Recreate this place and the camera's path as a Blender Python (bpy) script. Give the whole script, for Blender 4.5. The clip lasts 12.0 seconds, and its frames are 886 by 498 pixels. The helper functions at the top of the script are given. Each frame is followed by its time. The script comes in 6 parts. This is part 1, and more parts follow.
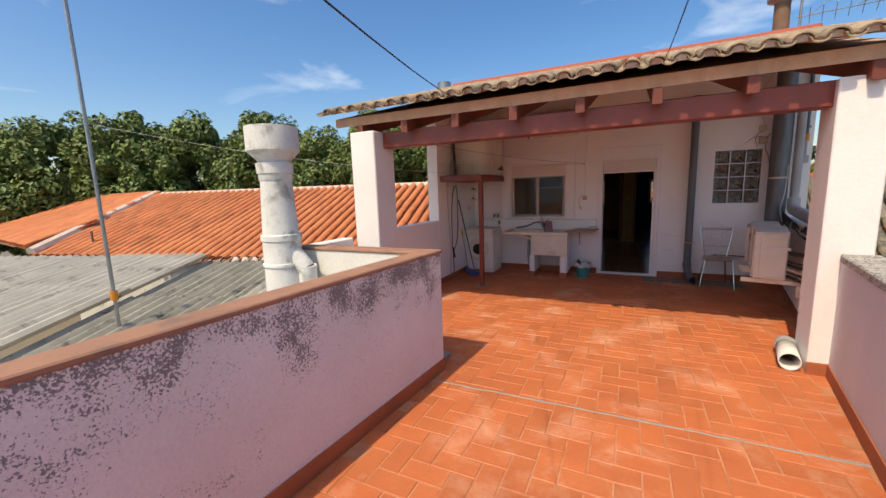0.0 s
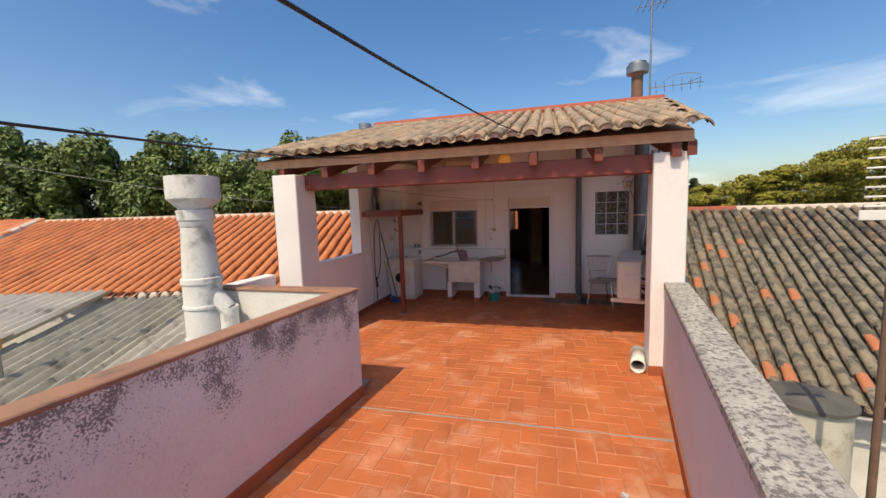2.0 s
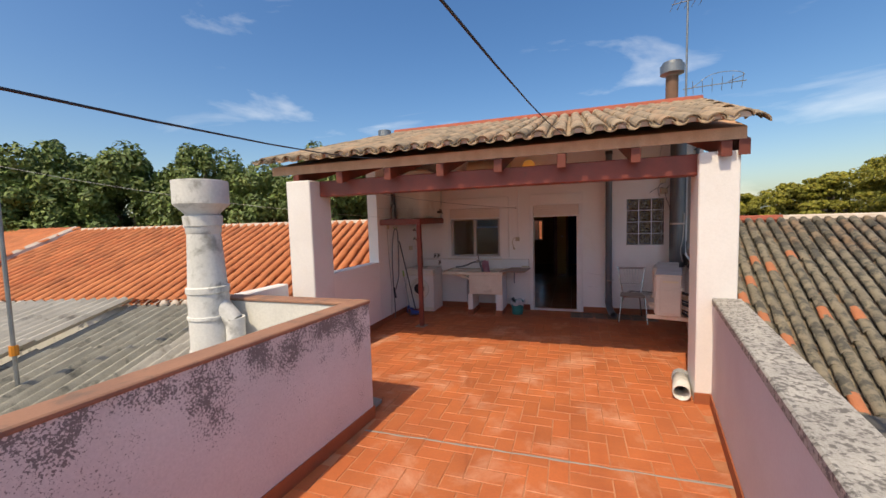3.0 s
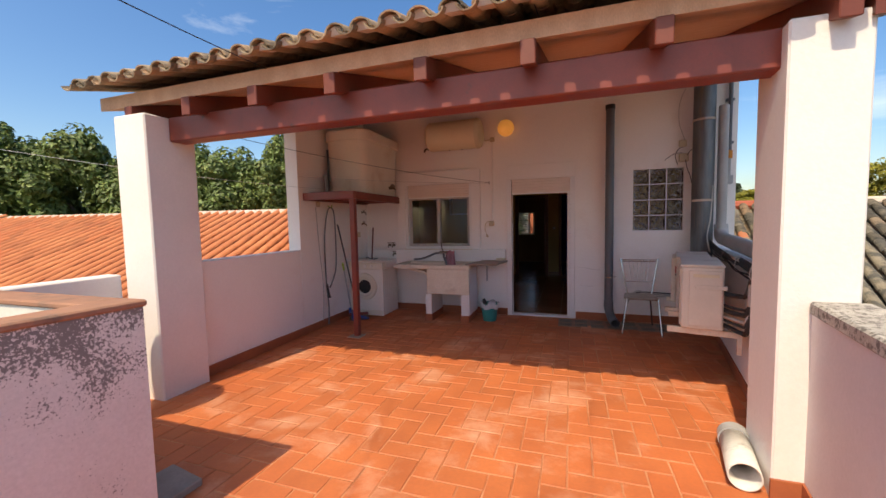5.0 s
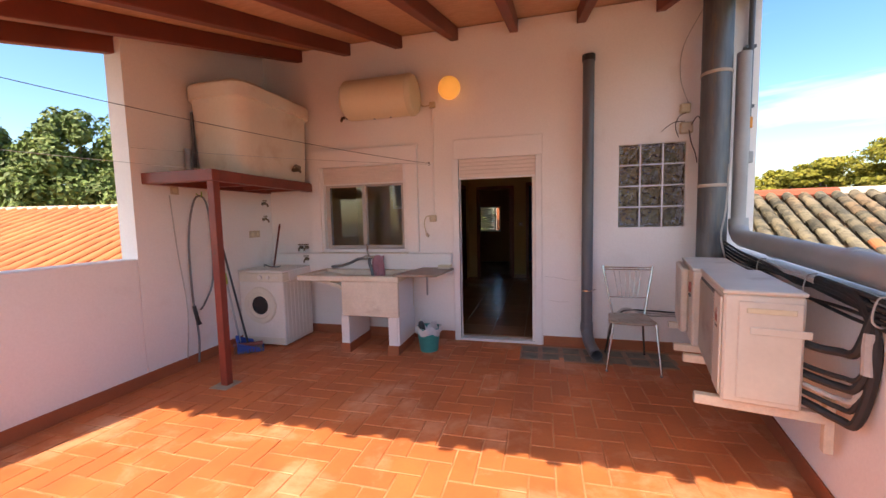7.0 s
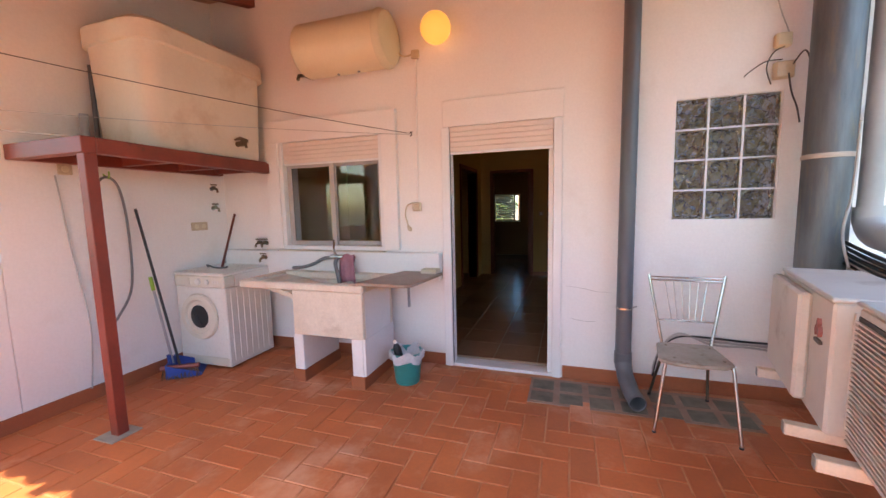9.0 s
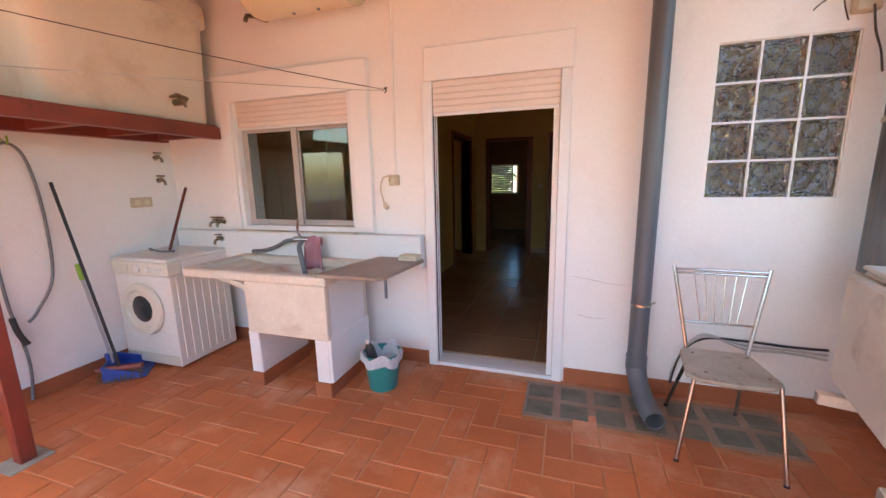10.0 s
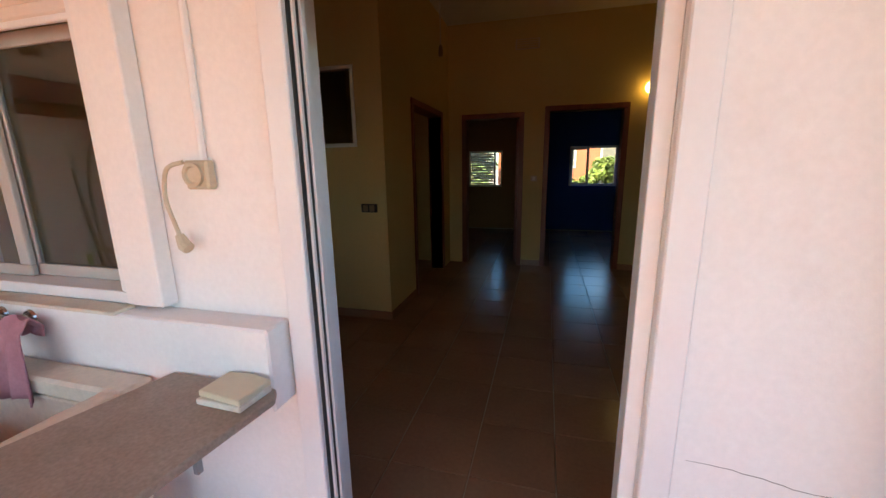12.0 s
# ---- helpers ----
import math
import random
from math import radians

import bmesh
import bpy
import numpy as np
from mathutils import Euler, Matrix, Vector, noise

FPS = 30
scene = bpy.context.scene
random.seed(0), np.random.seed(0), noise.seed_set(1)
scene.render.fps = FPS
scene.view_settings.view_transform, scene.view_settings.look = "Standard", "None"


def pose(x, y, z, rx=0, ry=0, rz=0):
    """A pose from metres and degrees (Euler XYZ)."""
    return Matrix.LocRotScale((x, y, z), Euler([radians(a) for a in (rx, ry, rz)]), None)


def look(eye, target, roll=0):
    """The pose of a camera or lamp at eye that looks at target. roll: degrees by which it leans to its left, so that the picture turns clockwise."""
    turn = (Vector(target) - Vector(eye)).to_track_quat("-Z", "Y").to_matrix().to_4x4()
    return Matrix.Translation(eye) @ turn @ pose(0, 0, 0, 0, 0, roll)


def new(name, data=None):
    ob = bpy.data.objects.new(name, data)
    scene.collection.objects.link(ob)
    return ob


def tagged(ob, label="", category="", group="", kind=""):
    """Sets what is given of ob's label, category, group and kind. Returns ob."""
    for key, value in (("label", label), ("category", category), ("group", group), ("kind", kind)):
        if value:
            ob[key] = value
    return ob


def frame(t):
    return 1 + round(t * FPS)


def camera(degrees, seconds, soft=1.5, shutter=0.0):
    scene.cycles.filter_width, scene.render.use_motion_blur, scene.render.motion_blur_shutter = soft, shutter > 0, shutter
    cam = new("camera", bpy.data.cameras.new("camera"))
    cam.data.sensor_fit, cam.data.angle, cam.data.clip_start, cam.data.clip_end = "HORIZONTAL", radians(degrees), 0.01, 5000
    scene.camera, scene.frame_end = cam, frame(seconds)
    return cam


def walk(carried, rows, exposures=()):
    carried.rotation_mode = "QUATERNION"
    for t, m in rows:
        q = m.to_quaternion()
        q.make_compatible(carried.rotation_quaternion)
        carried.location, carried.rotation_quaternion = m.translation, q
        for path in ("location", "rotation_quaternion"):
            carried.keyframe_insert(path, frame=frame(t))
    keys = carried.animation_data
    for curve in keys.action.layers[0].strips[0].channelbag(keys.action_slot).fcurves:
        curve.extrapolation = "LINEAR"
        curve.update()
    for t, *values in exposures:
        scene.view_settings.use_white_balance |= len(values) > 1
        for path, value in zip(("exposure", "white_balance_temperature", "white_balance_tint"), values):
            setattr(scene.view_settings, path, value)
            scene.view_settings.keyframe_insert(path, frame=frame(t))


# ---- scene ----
cam = camera(98.5, 12.0)
PATH = [
    (0, (-0.13, -0.108, 1.688), (-0.995, 1.669, 1.386), -1.9),
    (0.5, (-0.065, -0.281, 1.745), (-0.692, 1.592, 1.428), -2.0),
    (1, (0.029, -0.379, 1.849), (-0.491, 1.526, 1.535), -2.0),
    (1.5, (0.167, -0.453, 1.923), (-0.332, 1.466, 1.656), -1.9),
    (2, (0.231, -0.513, 1.931), (-0.298, 1.405, 1.725), -1.8),
    (2.5, (0.246, -0.451, 1.927), (-0.356, 1.45, 1.773), -1.7),
    (3, (0.174, -0.194, 1.885), (-0.466, 1.695, 1.738), -1.7),
    (3.2, (0.134, -0.056, 1.876), (-0.496, 1.836, 1.725), -1.7),
    (5, (0.313, 1.697, 1.502), (-0.322, 3.588, 1.362), -1.2),
    (5.5, (0.305, 2.145, 1.497), (-0.284, 4.05, 1.34), -1.4),
    (6, (0.312, 2.586, 1.469), (-0.245, 4.5, 1.314), -1.4),
    (6.5, (0.358, 3.001, 1.457), (-0.169, 4.924, 1.297), -1.4),
    (7, (0.371, 3.35, 1.47), (-0.132, 5.279, 1.307), -1.3),
    (8.8, (0.438, 4.415, 1.452), (-0.178, 6.31, 1.281), -1.5),
    (9, (0.425, 4.505, 1.456), (-0.201, 6.392, 1.238), -1.3),
    (9.5, (0.367, 4.735, 1.477), (-0.253, 6.611, 1.164), -1.2),
    (10, (0.365, 5.057, 1.478), (-0.245, 6.926, 1.109), -1.2),
    (10.5, (0.374, 5.466, 1.492), (-0.227, 7.333, 1.1), -1.2),
    (11, (0.32, 5.931, 1.484), (-0.269, 7.798, 1.077), -1.2),
    (11.5, (0.236, 6.41, 1.483), (-0.334, 8.28, 1.061), -1.2),
    (12, (0.055, 6.858, 1.48), (-0.454, 8.745, 1.053), -0.9),
]
walk(cam, [(t, look(eye, target, roll)) for t, eye, target, roll in PATH],
     [(0, 0.52, 8100, 7), (3, 0.34, 8200, 8), (5, 0.72, 8400, 8), (6.5, 1.38, 8500, 8), (7.2, 1.70, 8700, 8), (8.8, 2.38, 8000, -1), (10, 2.62, 8000, -5), (12, 2.66, 8100, -6)])

# ---- world, sun, exposure ----
SUN_AZ, SUN_EL = math.atan2(0.15, 0.655), math.atan2(1.0, 0.672)
world = bpy.data.worlds.new("world")
scene.world = world
world.use_nodes = True
wn = world.node_tree.nodes
wl = world.node_tree.links
wn.clear()
w_out = wn.new("ShaderNodeOutputWorld")
w_bg = wn.new("ShaderNodeBackground")
w_sky = wn.new("ShaderNodeTexSky")
w_sky.sky_type = "NISHITA"
w_sky.sun_disc = False
w_sky.sun_elevation = SUN_EL
w_sky.sun_rotation = math.pi + SUN_AZ
w_sky.air_density, w_sky.dust_density, w_sky.ozone_density = 1.0, 2.0, 4.0
w_tc = wn.new("ShaderNodeTexCoord")
w_map = wn.new("ShaderNodeMapping")
w_map.inputs["Scale"].default_value = (1.0, 1.4, 4.2)
w_map.inputs["Rotation"].default_value = (0.0, 0.22, 0.5)
w_noise = wn.new("ShaderNodeTexNoise")
w_noise.inputs["Scale"].default_value = 2.3
w_noise.inputs["Detail"].default_value = 7.0
w_noise.inputs["Roughness"].default_value = 0.55
w_noise.inputs["Distortion"].default_value = 0.5
w_ramp = wn.new("ShaderNodeValToRGB")
w_ramp.color_ramp.elements[0].position = 0.57
w_ramp.color_ramp.elements[1].position = 0.86
w_ramp.color_ramp.elements[1].color = (0.5, 0.5, 0.5, 1)
w_mix = wn.new("ShaderNodeMixRGB")
w_mix.inputs[2].default_value = (7.5, 7.9, 8.6, 1)
wl.new(w_tc.outputs["Generated"], w_map.inputs["Vector"])
wl.new(w_map.outputs[0], w_noise.inputs["Vector"])
wl.new(w_noise.outputs["Fac"], w_ramp.inputs[0])
wl.new(w_ramp.outputs[0], w_mix.inputs[0])
w_hsv = wn.new("ShaderNodeHueSaturation")
w_hsv.inputs["Saturation"].default_value = 1.30
w_hsv.inputs["Hue"].default_value = 0.507
wl.new(w_sky.outputs[0], w_hsv.inputs["Color"])
wl.new(w_hsv.outputs[0], w_mix.inputs[1])
wl.new(w_mix.outputs[0], w_bg.inputs["Color"])
wl.new(w_bg.outputs[0], w_out.inputs["Surface"])
w_bg.inputs["Strength"].default_value = 0.15

sun_data = bpy.data.lights.new("sun", "SUN")
sun_data.energy = 2.75
sun_data.angle = radians(0.55)
sun_data.color = (1.0, 0.93, 0.82)
sun = new("sun", sun_data)
sun.matrix_basis = look((0, 0, 0), (0.15, 0.655, -1.0))


# ---- materials ----
def ramp_node(nt, fac, stops):
    r = nt.nodes.new("ShaderNodeValToRGB")
    els = r.color_ramp.elements
    while len(els) < len(stops):
        els.new(0.5)
    for e, (p, c) in zip(els, stops):
        e.position, e.color = p, (*c[:3], 1)
    nt.links.new(fac, r.inputs[0])
    return r.outputs[0]


def noise_node(nt, vec, scale, detail=4.0, rough=0.55, dist=0.0):
    n = nt.nodes.new("ShaderNodeTexNoise")
    n.inputs["Scale"].default_value = scale
    n.inputs["Detail"].default_value = detail
    n.inputs["Roughness"].default_value = rough
    n.inputs["Distortion"].default_value = dist
    nt.links.new(vec, n.inputs["Vector"])
    return n.outputs["Fac"]


def mix_node(nt, fac, a, b, mode="MIX"):
    m = nt.nodes.new("ShaderNodeMixRGB")
    m.blend_type = mode
    for sock, v in zip(m.inputs, (fac, a, b)):
        if isinstance(v, (int, float)):
            sock.default_value = v
        elif isinstance(v, tuple):
            sock.default_value = (*v[:3], 1)
        else:
            nt.links.new(v, sock)
    return m.outputs[0]


def scl(c, k):
    return tuple(min(1.0, v * k) for v in c)


def mat(name, c1, c2=None, big=1.2, fine=40.0, rough=0.7, bump=0.15, dist=0.004, metal=0.0, vary=0.0, island=False,
        stain=None, stain_scale=3.0, stain_at=(0.55, 0.7), stretch=(1, 1, 1), grain=0.12, world_xyz=False):
    """Two-scale surface: broad tone, fine grain with relief, and patches of stain."""
    m = bpy.data.materials.new(name)
    m.use_nodes = True
    nt = m.node_tree
    b = nt.nodes["Principled BSDF"]
    tc = nt.nodes.new("ShaderNodeTexCoord")
    mp = nt.nodes.new("ShaderNodeMapping")
    mp.inputs["Scale"].default_value = stretch
    if world_xyz:
        geo = nt.nodes.new("ShaderNodeNewGeometry")
        nt.links.new(geo.outputs["Position"], mp.inputs["Vector"])
    else:
        nt.links.new(tc.outputs["Object"], mp.inputs["Vector"])
    vec = mp.outputs[0]
    c2 = c2 or scl(c1, 0.86)
    col = ramp_node(nt, noise_node(nt, vec, big, 5.0), [(0.32, c1), (0.68, c2)])
    f = noise_node(nt, vec, fine, 3.0, 0.6)
    g = ramp_node(nt, f, [(0.3, (1 - grain,) * 3), (0.7, (1.0,) * 3)])
    col = mix_node(nt, 1.0, col, g, "MULTIPLY")
    if stain:
        s = ramp_node(nt, noise_node(nt, vec, stain_scale, 6.0, 0.65, 0.3), [(stain_at[0], (0, 0, 0)), (stain_at[1], (1, 1, 1))])
        col = mix_node(nt, s, col, stain)
    if vary:
        if island:
            gi = nt.nodes.new("ShaderNodeNewGeometry")
            rnd = gi.outputs["Random Per Island"]
        else:
            oi = nt.nodes.new("ShaderNodeObjectInfo")
            rnd = oi.outputs["Random"]
        v = ramp_node(nt, rnd, [(0.0, (1 - vary,) * 3), (0.6, (1, 1, 1)), (1.0, (1.0, 1 - vary * 0.4, 1 - vary * 0.6))])
        col = mix_node(nt, 1.0, col, v, "MULTIPLY")
    nt.links.new(col, b.inputs["Base Color"])
    b.inputs["Metallic"].default_value = metal
    rr = nt.nodes.new("ShaderNodeMapRange")
    rr.inputs["To Min"].default_value = max(0.02, rough - 0.1)
    rr.inputs["To Max"].default_value = min(1.0, rough + 0.1)
    nt.links.new(f, rr.inputs["Value"])
    nt.links.new(rr.outputs[0], b.inputs["Roughness"])
    if bump:
        bp = nt.nodes.new("ShaderNodeBump")
        bp.inputs["Strength"].default_value = bump
        bp.inputs["Distance"].default_value = dist
        nt.links.new(f, bp.inputs["Height"])
        nt.links.new(bp.outputs[0], b.inputs["Normal"])
    return m


def glass_mat(name, tint=(0.9, 0.95, 0.95), rough=0.02, bump=0.0, scale=12.0):
    m = bpy.data.materials.new(name)
    m.use_nodes = True
    nt = m.node_tree
    b = nt.nodes["Principled BSDF"]
    b.inputs["Base Color"].default_value = (*tint, 1)
    b.inputs["Transmission Weight"].default_value = 1.0
    b.inputs["Roughness"].default_value = rough
    b.inputs["IOR"].default_value = 1.45
    if bump:
        tc = nt.nodes.new("ShaderNodeTexCoord")
        bp = nt.nodes.new("ShaderNodeBump")
        bp.inputs["Strength"].default_value = bump
        bp.inputs["Distance"].default_value = 0.02
        nt.links.new(noise_node(nt, tc.outputs["Object"], scale, 1.0, 0.4, 1.5), bp.inputs["Height"])
        nt.links.new(bp.outputs[0], b.inputs["Normal"])
    return m


def glow_mat(name, colour, strength):
    m = bpy.data.materials.new(name)
    m.use_nodes = True
    b = m.node_tree.nodes["Principled BSDF"]
    b.inputs["Base Color"].default_value = (*colour, 1)
    b.inputs["Emission Color"].default_value = (*colour, 1)
    b.inputs["Emission Strength"].default_value = strength
    return m


def plaster_stained(name, c1, c2, spot, top):
    """Old limewash with black lichen specks that thicken towards the coping at height top."""
    m = mat(name, c1, c2, 1.6, 60, 0.9, 0.35, 0.006)
    nt = m.node_tree
    b = nt.nodes["Principled BSDF"]
    col = b.inputs["Base Color"].links[0].from_socket
    geo = nt.nodes.new("ShaderNodeNewGeometry")
    sep = nt.nodes.new("ShaderNodeSeparateXYZ")
    nt.links.new(geo.outputs["Position"], sep.inputs[0])
    mr = nt.nodes.new("ShaderNodeMapRange")
    mr.inputs["From Min"].default_value = top - 0.60
    mr.inputs["From Max"].default_value = top - 0.02
    mr.inputs["To Min"].default_value = -0.07
    mr.inputs["To Max"].default_value = 0.15
    nt.links.new(sep.outputs["Z"], mr.inputs["Value"])
    n1 = noise_node(nt, geo.outputs["Position"], 82.0, 5.0, 0.65, 0.3)
    n2 = noise_node(nt, geo.outputs["Position"], 4.2, 5.0, 0.6)
    ad = nt.nodes.new("ShaderNodeMath")
    ad.operation = "ADD"
    nt.links.new(n1, ad.inputs[0])
    nt.links.new(mr.outputs[0], ad.inputs[1])
    a2 = nt.nodes.new("ShaderNodeMath")
    a2.operation = "MULTIPLY_ADD"
    nt.links.new(n2, a2.inputs[0])
    a2.inputs[1].default_value = 0.7
    nt.links.new(ad.outputs[0], a2.inputs[2])
    mask = ramp_node(nt, a2.outputs[0], [(0.975, (0, 0, 0)), (1.09, (0.8, 0.8, 0.8))])
    nt.links.new(mix_node(nt, mask, col, spot), b.inputs["Base Color"])
    return m


M_WHITE = mat("white_render", (0.88, 0.85, 0.82), (0.84, 0.80, 0.765), 0.9, 55, 0.85, 0.25, 0.004, grain=0.05,
              stain=(0.72, 0.64, 0.58), stain_scale=1.3, stain_at=(0.58, 0.86))
M_COLUMN = mat("white_column", (0.82, 0.78, 0.75), (0.76, 0.71, 0.68), 1.5, 45, 0.85, 0.3, 0.005, grain=0.05)
M_PARAPET = plaster_stained("pinkish_limewash", (0.76, 0.725, 0.71), (0.68, 0.635, 0.62), (0.095, 0.085, 0.085), 1.12)
M_RPARAPET = mat("pale_limewash", (0.70, 0.665, 0.65), (0.63, 0.59, 0.575), 1.3, 50, 0.9, 0.25, 0.004, grain=0.06)
M_SHAFT = mat("weathered_white", (0.78, 0.76, 0.70), (0.66, 0.64, 0.58), 2.0, 40, 0.9, 0.3, 0.004, stain=(0.14, 0.14, 0.12), stain_scale=3.2, stain_at=(0.58, 0.7))
M_COPING = mat("terracotta_coping", (0.40, 0.20, 0.125), (0.30, 0.155, 0.105), 3, 50, 0.9, 0.3, 0.004, stain=(0.19, 0.12, 0.09), stain_scale=5)
M_LICHEN = mat("lichen_stone", (0.56, 0.52, 0.46), (0.40, 0.37, 0.33), 6, 90, 0.95, 0.5, 0.006, stain=(0.16, 0.145, 0.13), stain_scale=34, stain_at=(0.50, 0.58), grain=0.3)
M_SKIRT = mat("terracotta_skirting", (0.42, 0.125, 0.05), (0.33, 0.10, 0.045), 3, 50, 0.7, 0.2, 0.003)
M_TILE = mat("terracotta_tile", (0.60, 0.175, 0.062), (0.47, 0.130, 0.048), 2.2, 45, 0.62, 0.2, 0.003, vary=0.15, world_xyz=True,
             stain=(0.74, 0.42, 0.28), stain_scale=1.6, stain_at=(0.52, 0.80))
M_TILE_I = mat("terracotta_tile_field", (0.60, 0.175, 0.062), (0.47, 0.130, 0.048), 2.2, 45, 0.62, 0.2, 0.003, vary=0.15, island=True,
               world_xyz=True, stain=(0.74, 0.42, 0.28), stain_scale=1.6, stain_at=(0.52, 0.80))
M_GROUT = mat("floor_mortar", (0.60, 0.29, 0.16), (0.48, 0.19, 0.09), 1.5, 70, 0.95, 0.3, 0.003, stain=(0.40, 0.14, 0.06), stain_scale=2.5, stain_at=(0.45, 0.6))
M_REDWOOD = mat("red_painted_wood", (0.21, 0.045, 0.025), (0.15, 0.034, 0.02), 2.5, 60, 0.55, 0.2, 0.003, stretch=(1, 1, 1))
M_REDSTEEL = mat("red_painted_steel", (0.26, 0.052, 0.033), (0.19, 0.040, 0.027), 4, 70, 0.45, 0.12, 0.002, stain=(0.10, 0.045, 0.03), stain_scale=9, stain_at=(0.62, 0.72))
M_BOARD = mat("hollow_brick_ceiling", (0.70, 0.42, 0.27), (0.58, 0.33, 0.20), 4.0, 60, 0.9, 0.3, 0.004, stretch=(2.0, 10.0, 1), grain=0.2)
M_RTILE = mat("old_roof_tile", (0.50, 0.375, 0.25), (0.36, 0.27, 0.18), 5, 60, 0.95, 0.4, 0.005, vary=0.35,
              stain=(0.16, 0.135, 0.10), stain_scale=6, stain_at=(0.52, 0.66), world_xyz=True)
M_RTILE_I = mat("old_roof_tile_field", (0.50, 0.375, 0.25), (0.36, 0.27, 0.18), 5, 60, 0.95, 0.4, 0.005, vary=0.4, island=True,
                stain=(0.16, 0.135, 0.10), stain_scale=6, stain_at=(0.52, 0.66), world_xyz=True)
M_NTILE = mat("new_roof_tile", (0.62, 0.215, 0.082), (0.47, 0.145, 0.055), 1.5, 50, 0.8, 0.2, 0.003, vary=0.25, island=True, world_xyz=True,
              stain=(0.34, 0.11, 0.05), stain_scale=1.0, stain_at=(0.58, 0.75))
M_GTILE = mat("mossy_roof_tile", (0.29, 0.245, 0.175), (0.19, 0.165, 0.125), 5, 55, 0.95, 0.5, 0.006, vary=0.6, island=True, world_xyz=True,
              stain=(0.085, 0.08, 0.068), stain_scale=6, stain_at=(0.46, 0.60))
M_OTILE = mat("replacement_roof_tile", (0.55, 0.20, 0.095), (0.42, 0.15, 0.075), 4, 60, 0.9, 0.3, 0.003)
M_MORTAR = mat("pale_mortar", (0.66, 0.56, 0.47), (0.55, 0.45, 0.37), 5, 40, 0.95, 0.5, 0.006)
M_RIDGE = mat("red_ridge_tile", (0.42, 0.105, 0.062), (0.34, 0.09, 0.055), 4, 50, 0.85, 0.3, 0.003)
M_OLDFIBRE = mat("lichened_fibre_cement", (0.42, 0.40, 0.33), (0.30, 0.285, 0.23), 2.5, 60, 0.95, 0.4, 0.005, stain=(0.10, 0.10, 0.085), stain_scale=3.5, stain_at=(0.55, 0.68), grain=0.25, world_xyz=True)
M_FIBRE = mat("weathered_fibre_cement", (0.56, 0.53, 0.46), (0.44, 0.41, 0.35), 1.5, 50, 0.95, 0.3, 0.004, stain=(0.22, 0.20, 0.165), stain_scale=2.2, stain_at=(0.55, 0.7))
M_FLUEW = mat("whitewashed_fibre_cement", (0.76, 0.75, 0.71), (0.62, 0.61, 0.57), 3, 40, 0.9, 0.4, 0.005, stain=(0.32, 0.31, 0.28), stain_scale=4, stain_at=(0.56, 0.70))
M_FLUEZ = mat("streaked_flue_zinc", (0.21, 0.225, 0.235), (0.14, 0.15, 0.16), 4, 50, 0.55, 0.15, 0.002, metal=0.55, stain=(0.27, 0.22, 0.16), stain_scale=3, stain_at=(0.54, 0.72), stretch=(5, 5, 0.7))
M_GALV = mat("dull_zinc", (0.34, 0.36, 0.37), (0.25, 0.27, 0.28), 5, 50, 0.42, 0.1, 0.002, metal=0.75, stain=(0.22, 0.20, 0.17), stain_scale=4)
M_RUST = mat("rusty_flue", (0.22, 0.12, 0.075), (0.15, 0.09, 0.06), 6, 50, 0.8, 0.3, 0.003)
M_GREYPVC = mat("grey_pvc", (0.125, 0.135, 0.15), (0.105, 0.112, 0.125), 3, 40, 0.4, 0.05, 0.001, grain=0.05)
M_PALEPVC = mat("pale_grey_pvc", (0.42, 0.42, 0.42), (0.35, 0.35, 0.35), 3, 40, 0.5, 0.05, 0.001, grain=0.05)
M_ALU = mat("white_aluminium", (0.82, 0.80, 0.78), (0.78, 0.76, 0.74), 4, 60, 0.35, 0.03, 0.001, grain=0.03)
M_SHUT = mat("cream_shutter", (0.80, 0.70, 0.62), (0.74, 0.64, 0.56), 3, 60, 0.5, 0.04, 0.001, grain=0.04)
M_SEAL = mat("black_rubber", (0.02, 0.02, 0.02), (0.03, 0.03, 0.03), 8, 60, 0.6, 0.05, 0.001)
M_GLASS = glass_mat("window_glass")
M_BLOCK = glass_mat("moulded_glass", (0.86, 0.94, 0.98), 0.05, 1.0, 17.0)
M_BLOCK.node_tree.nodes["Principled BSDF"].inputs["IOR"].default_value = 1.7
# white aluminium greyed for grime and for the shade on the sashes
M_SASH = mat("dirty_shaded_sash_aluminium", (0.50, 0.46, 0.42), (0.44, 0.40, 0.36), 4, 60, 0.4, 0.03, 0.001, grain=0.05)
M_HEATER = mat("cream_heater_enamel", (0.80, 0.69, 0.48), (0.74, 0.63, 0.43), 2, 50, 0.35, 0.03, 0.001, grain=0.04)
M_PAVER = mat("dusty_floor_glass", (0.11, 0.10, 0.075), (0.20, 0.175, 0.13), 9, 60, 0.6, 0.3, 0.006)
M_PANEL = mat("cream_appliance_plastic", (0.76, 0.71, 0.60), (0.71, 0.66, 0.54), 3, 50, 0.4, 0.04, 0.001, grain=0.04)
M_PORT = mat("dark_porthole_glass", (0.016, 0.017, 0.018), (0.03, 0.03, 0.032), 6, 40, 0.14, 0.02, 0.001)
M_CHROME = mat("worn_chrome", (0.62, 0.60, 0.57), (0.52, 0.50, 0.47), 8, 60, 0.22, 0.03, 0.001, metal=1.0)
M_BRASS = mat("tarnished_brass", (0.30, 0.24, 0.17), (0.22, 0.17, 0.12), 9, 60, 0.4, 0.1, 0.001, metal=0.9)
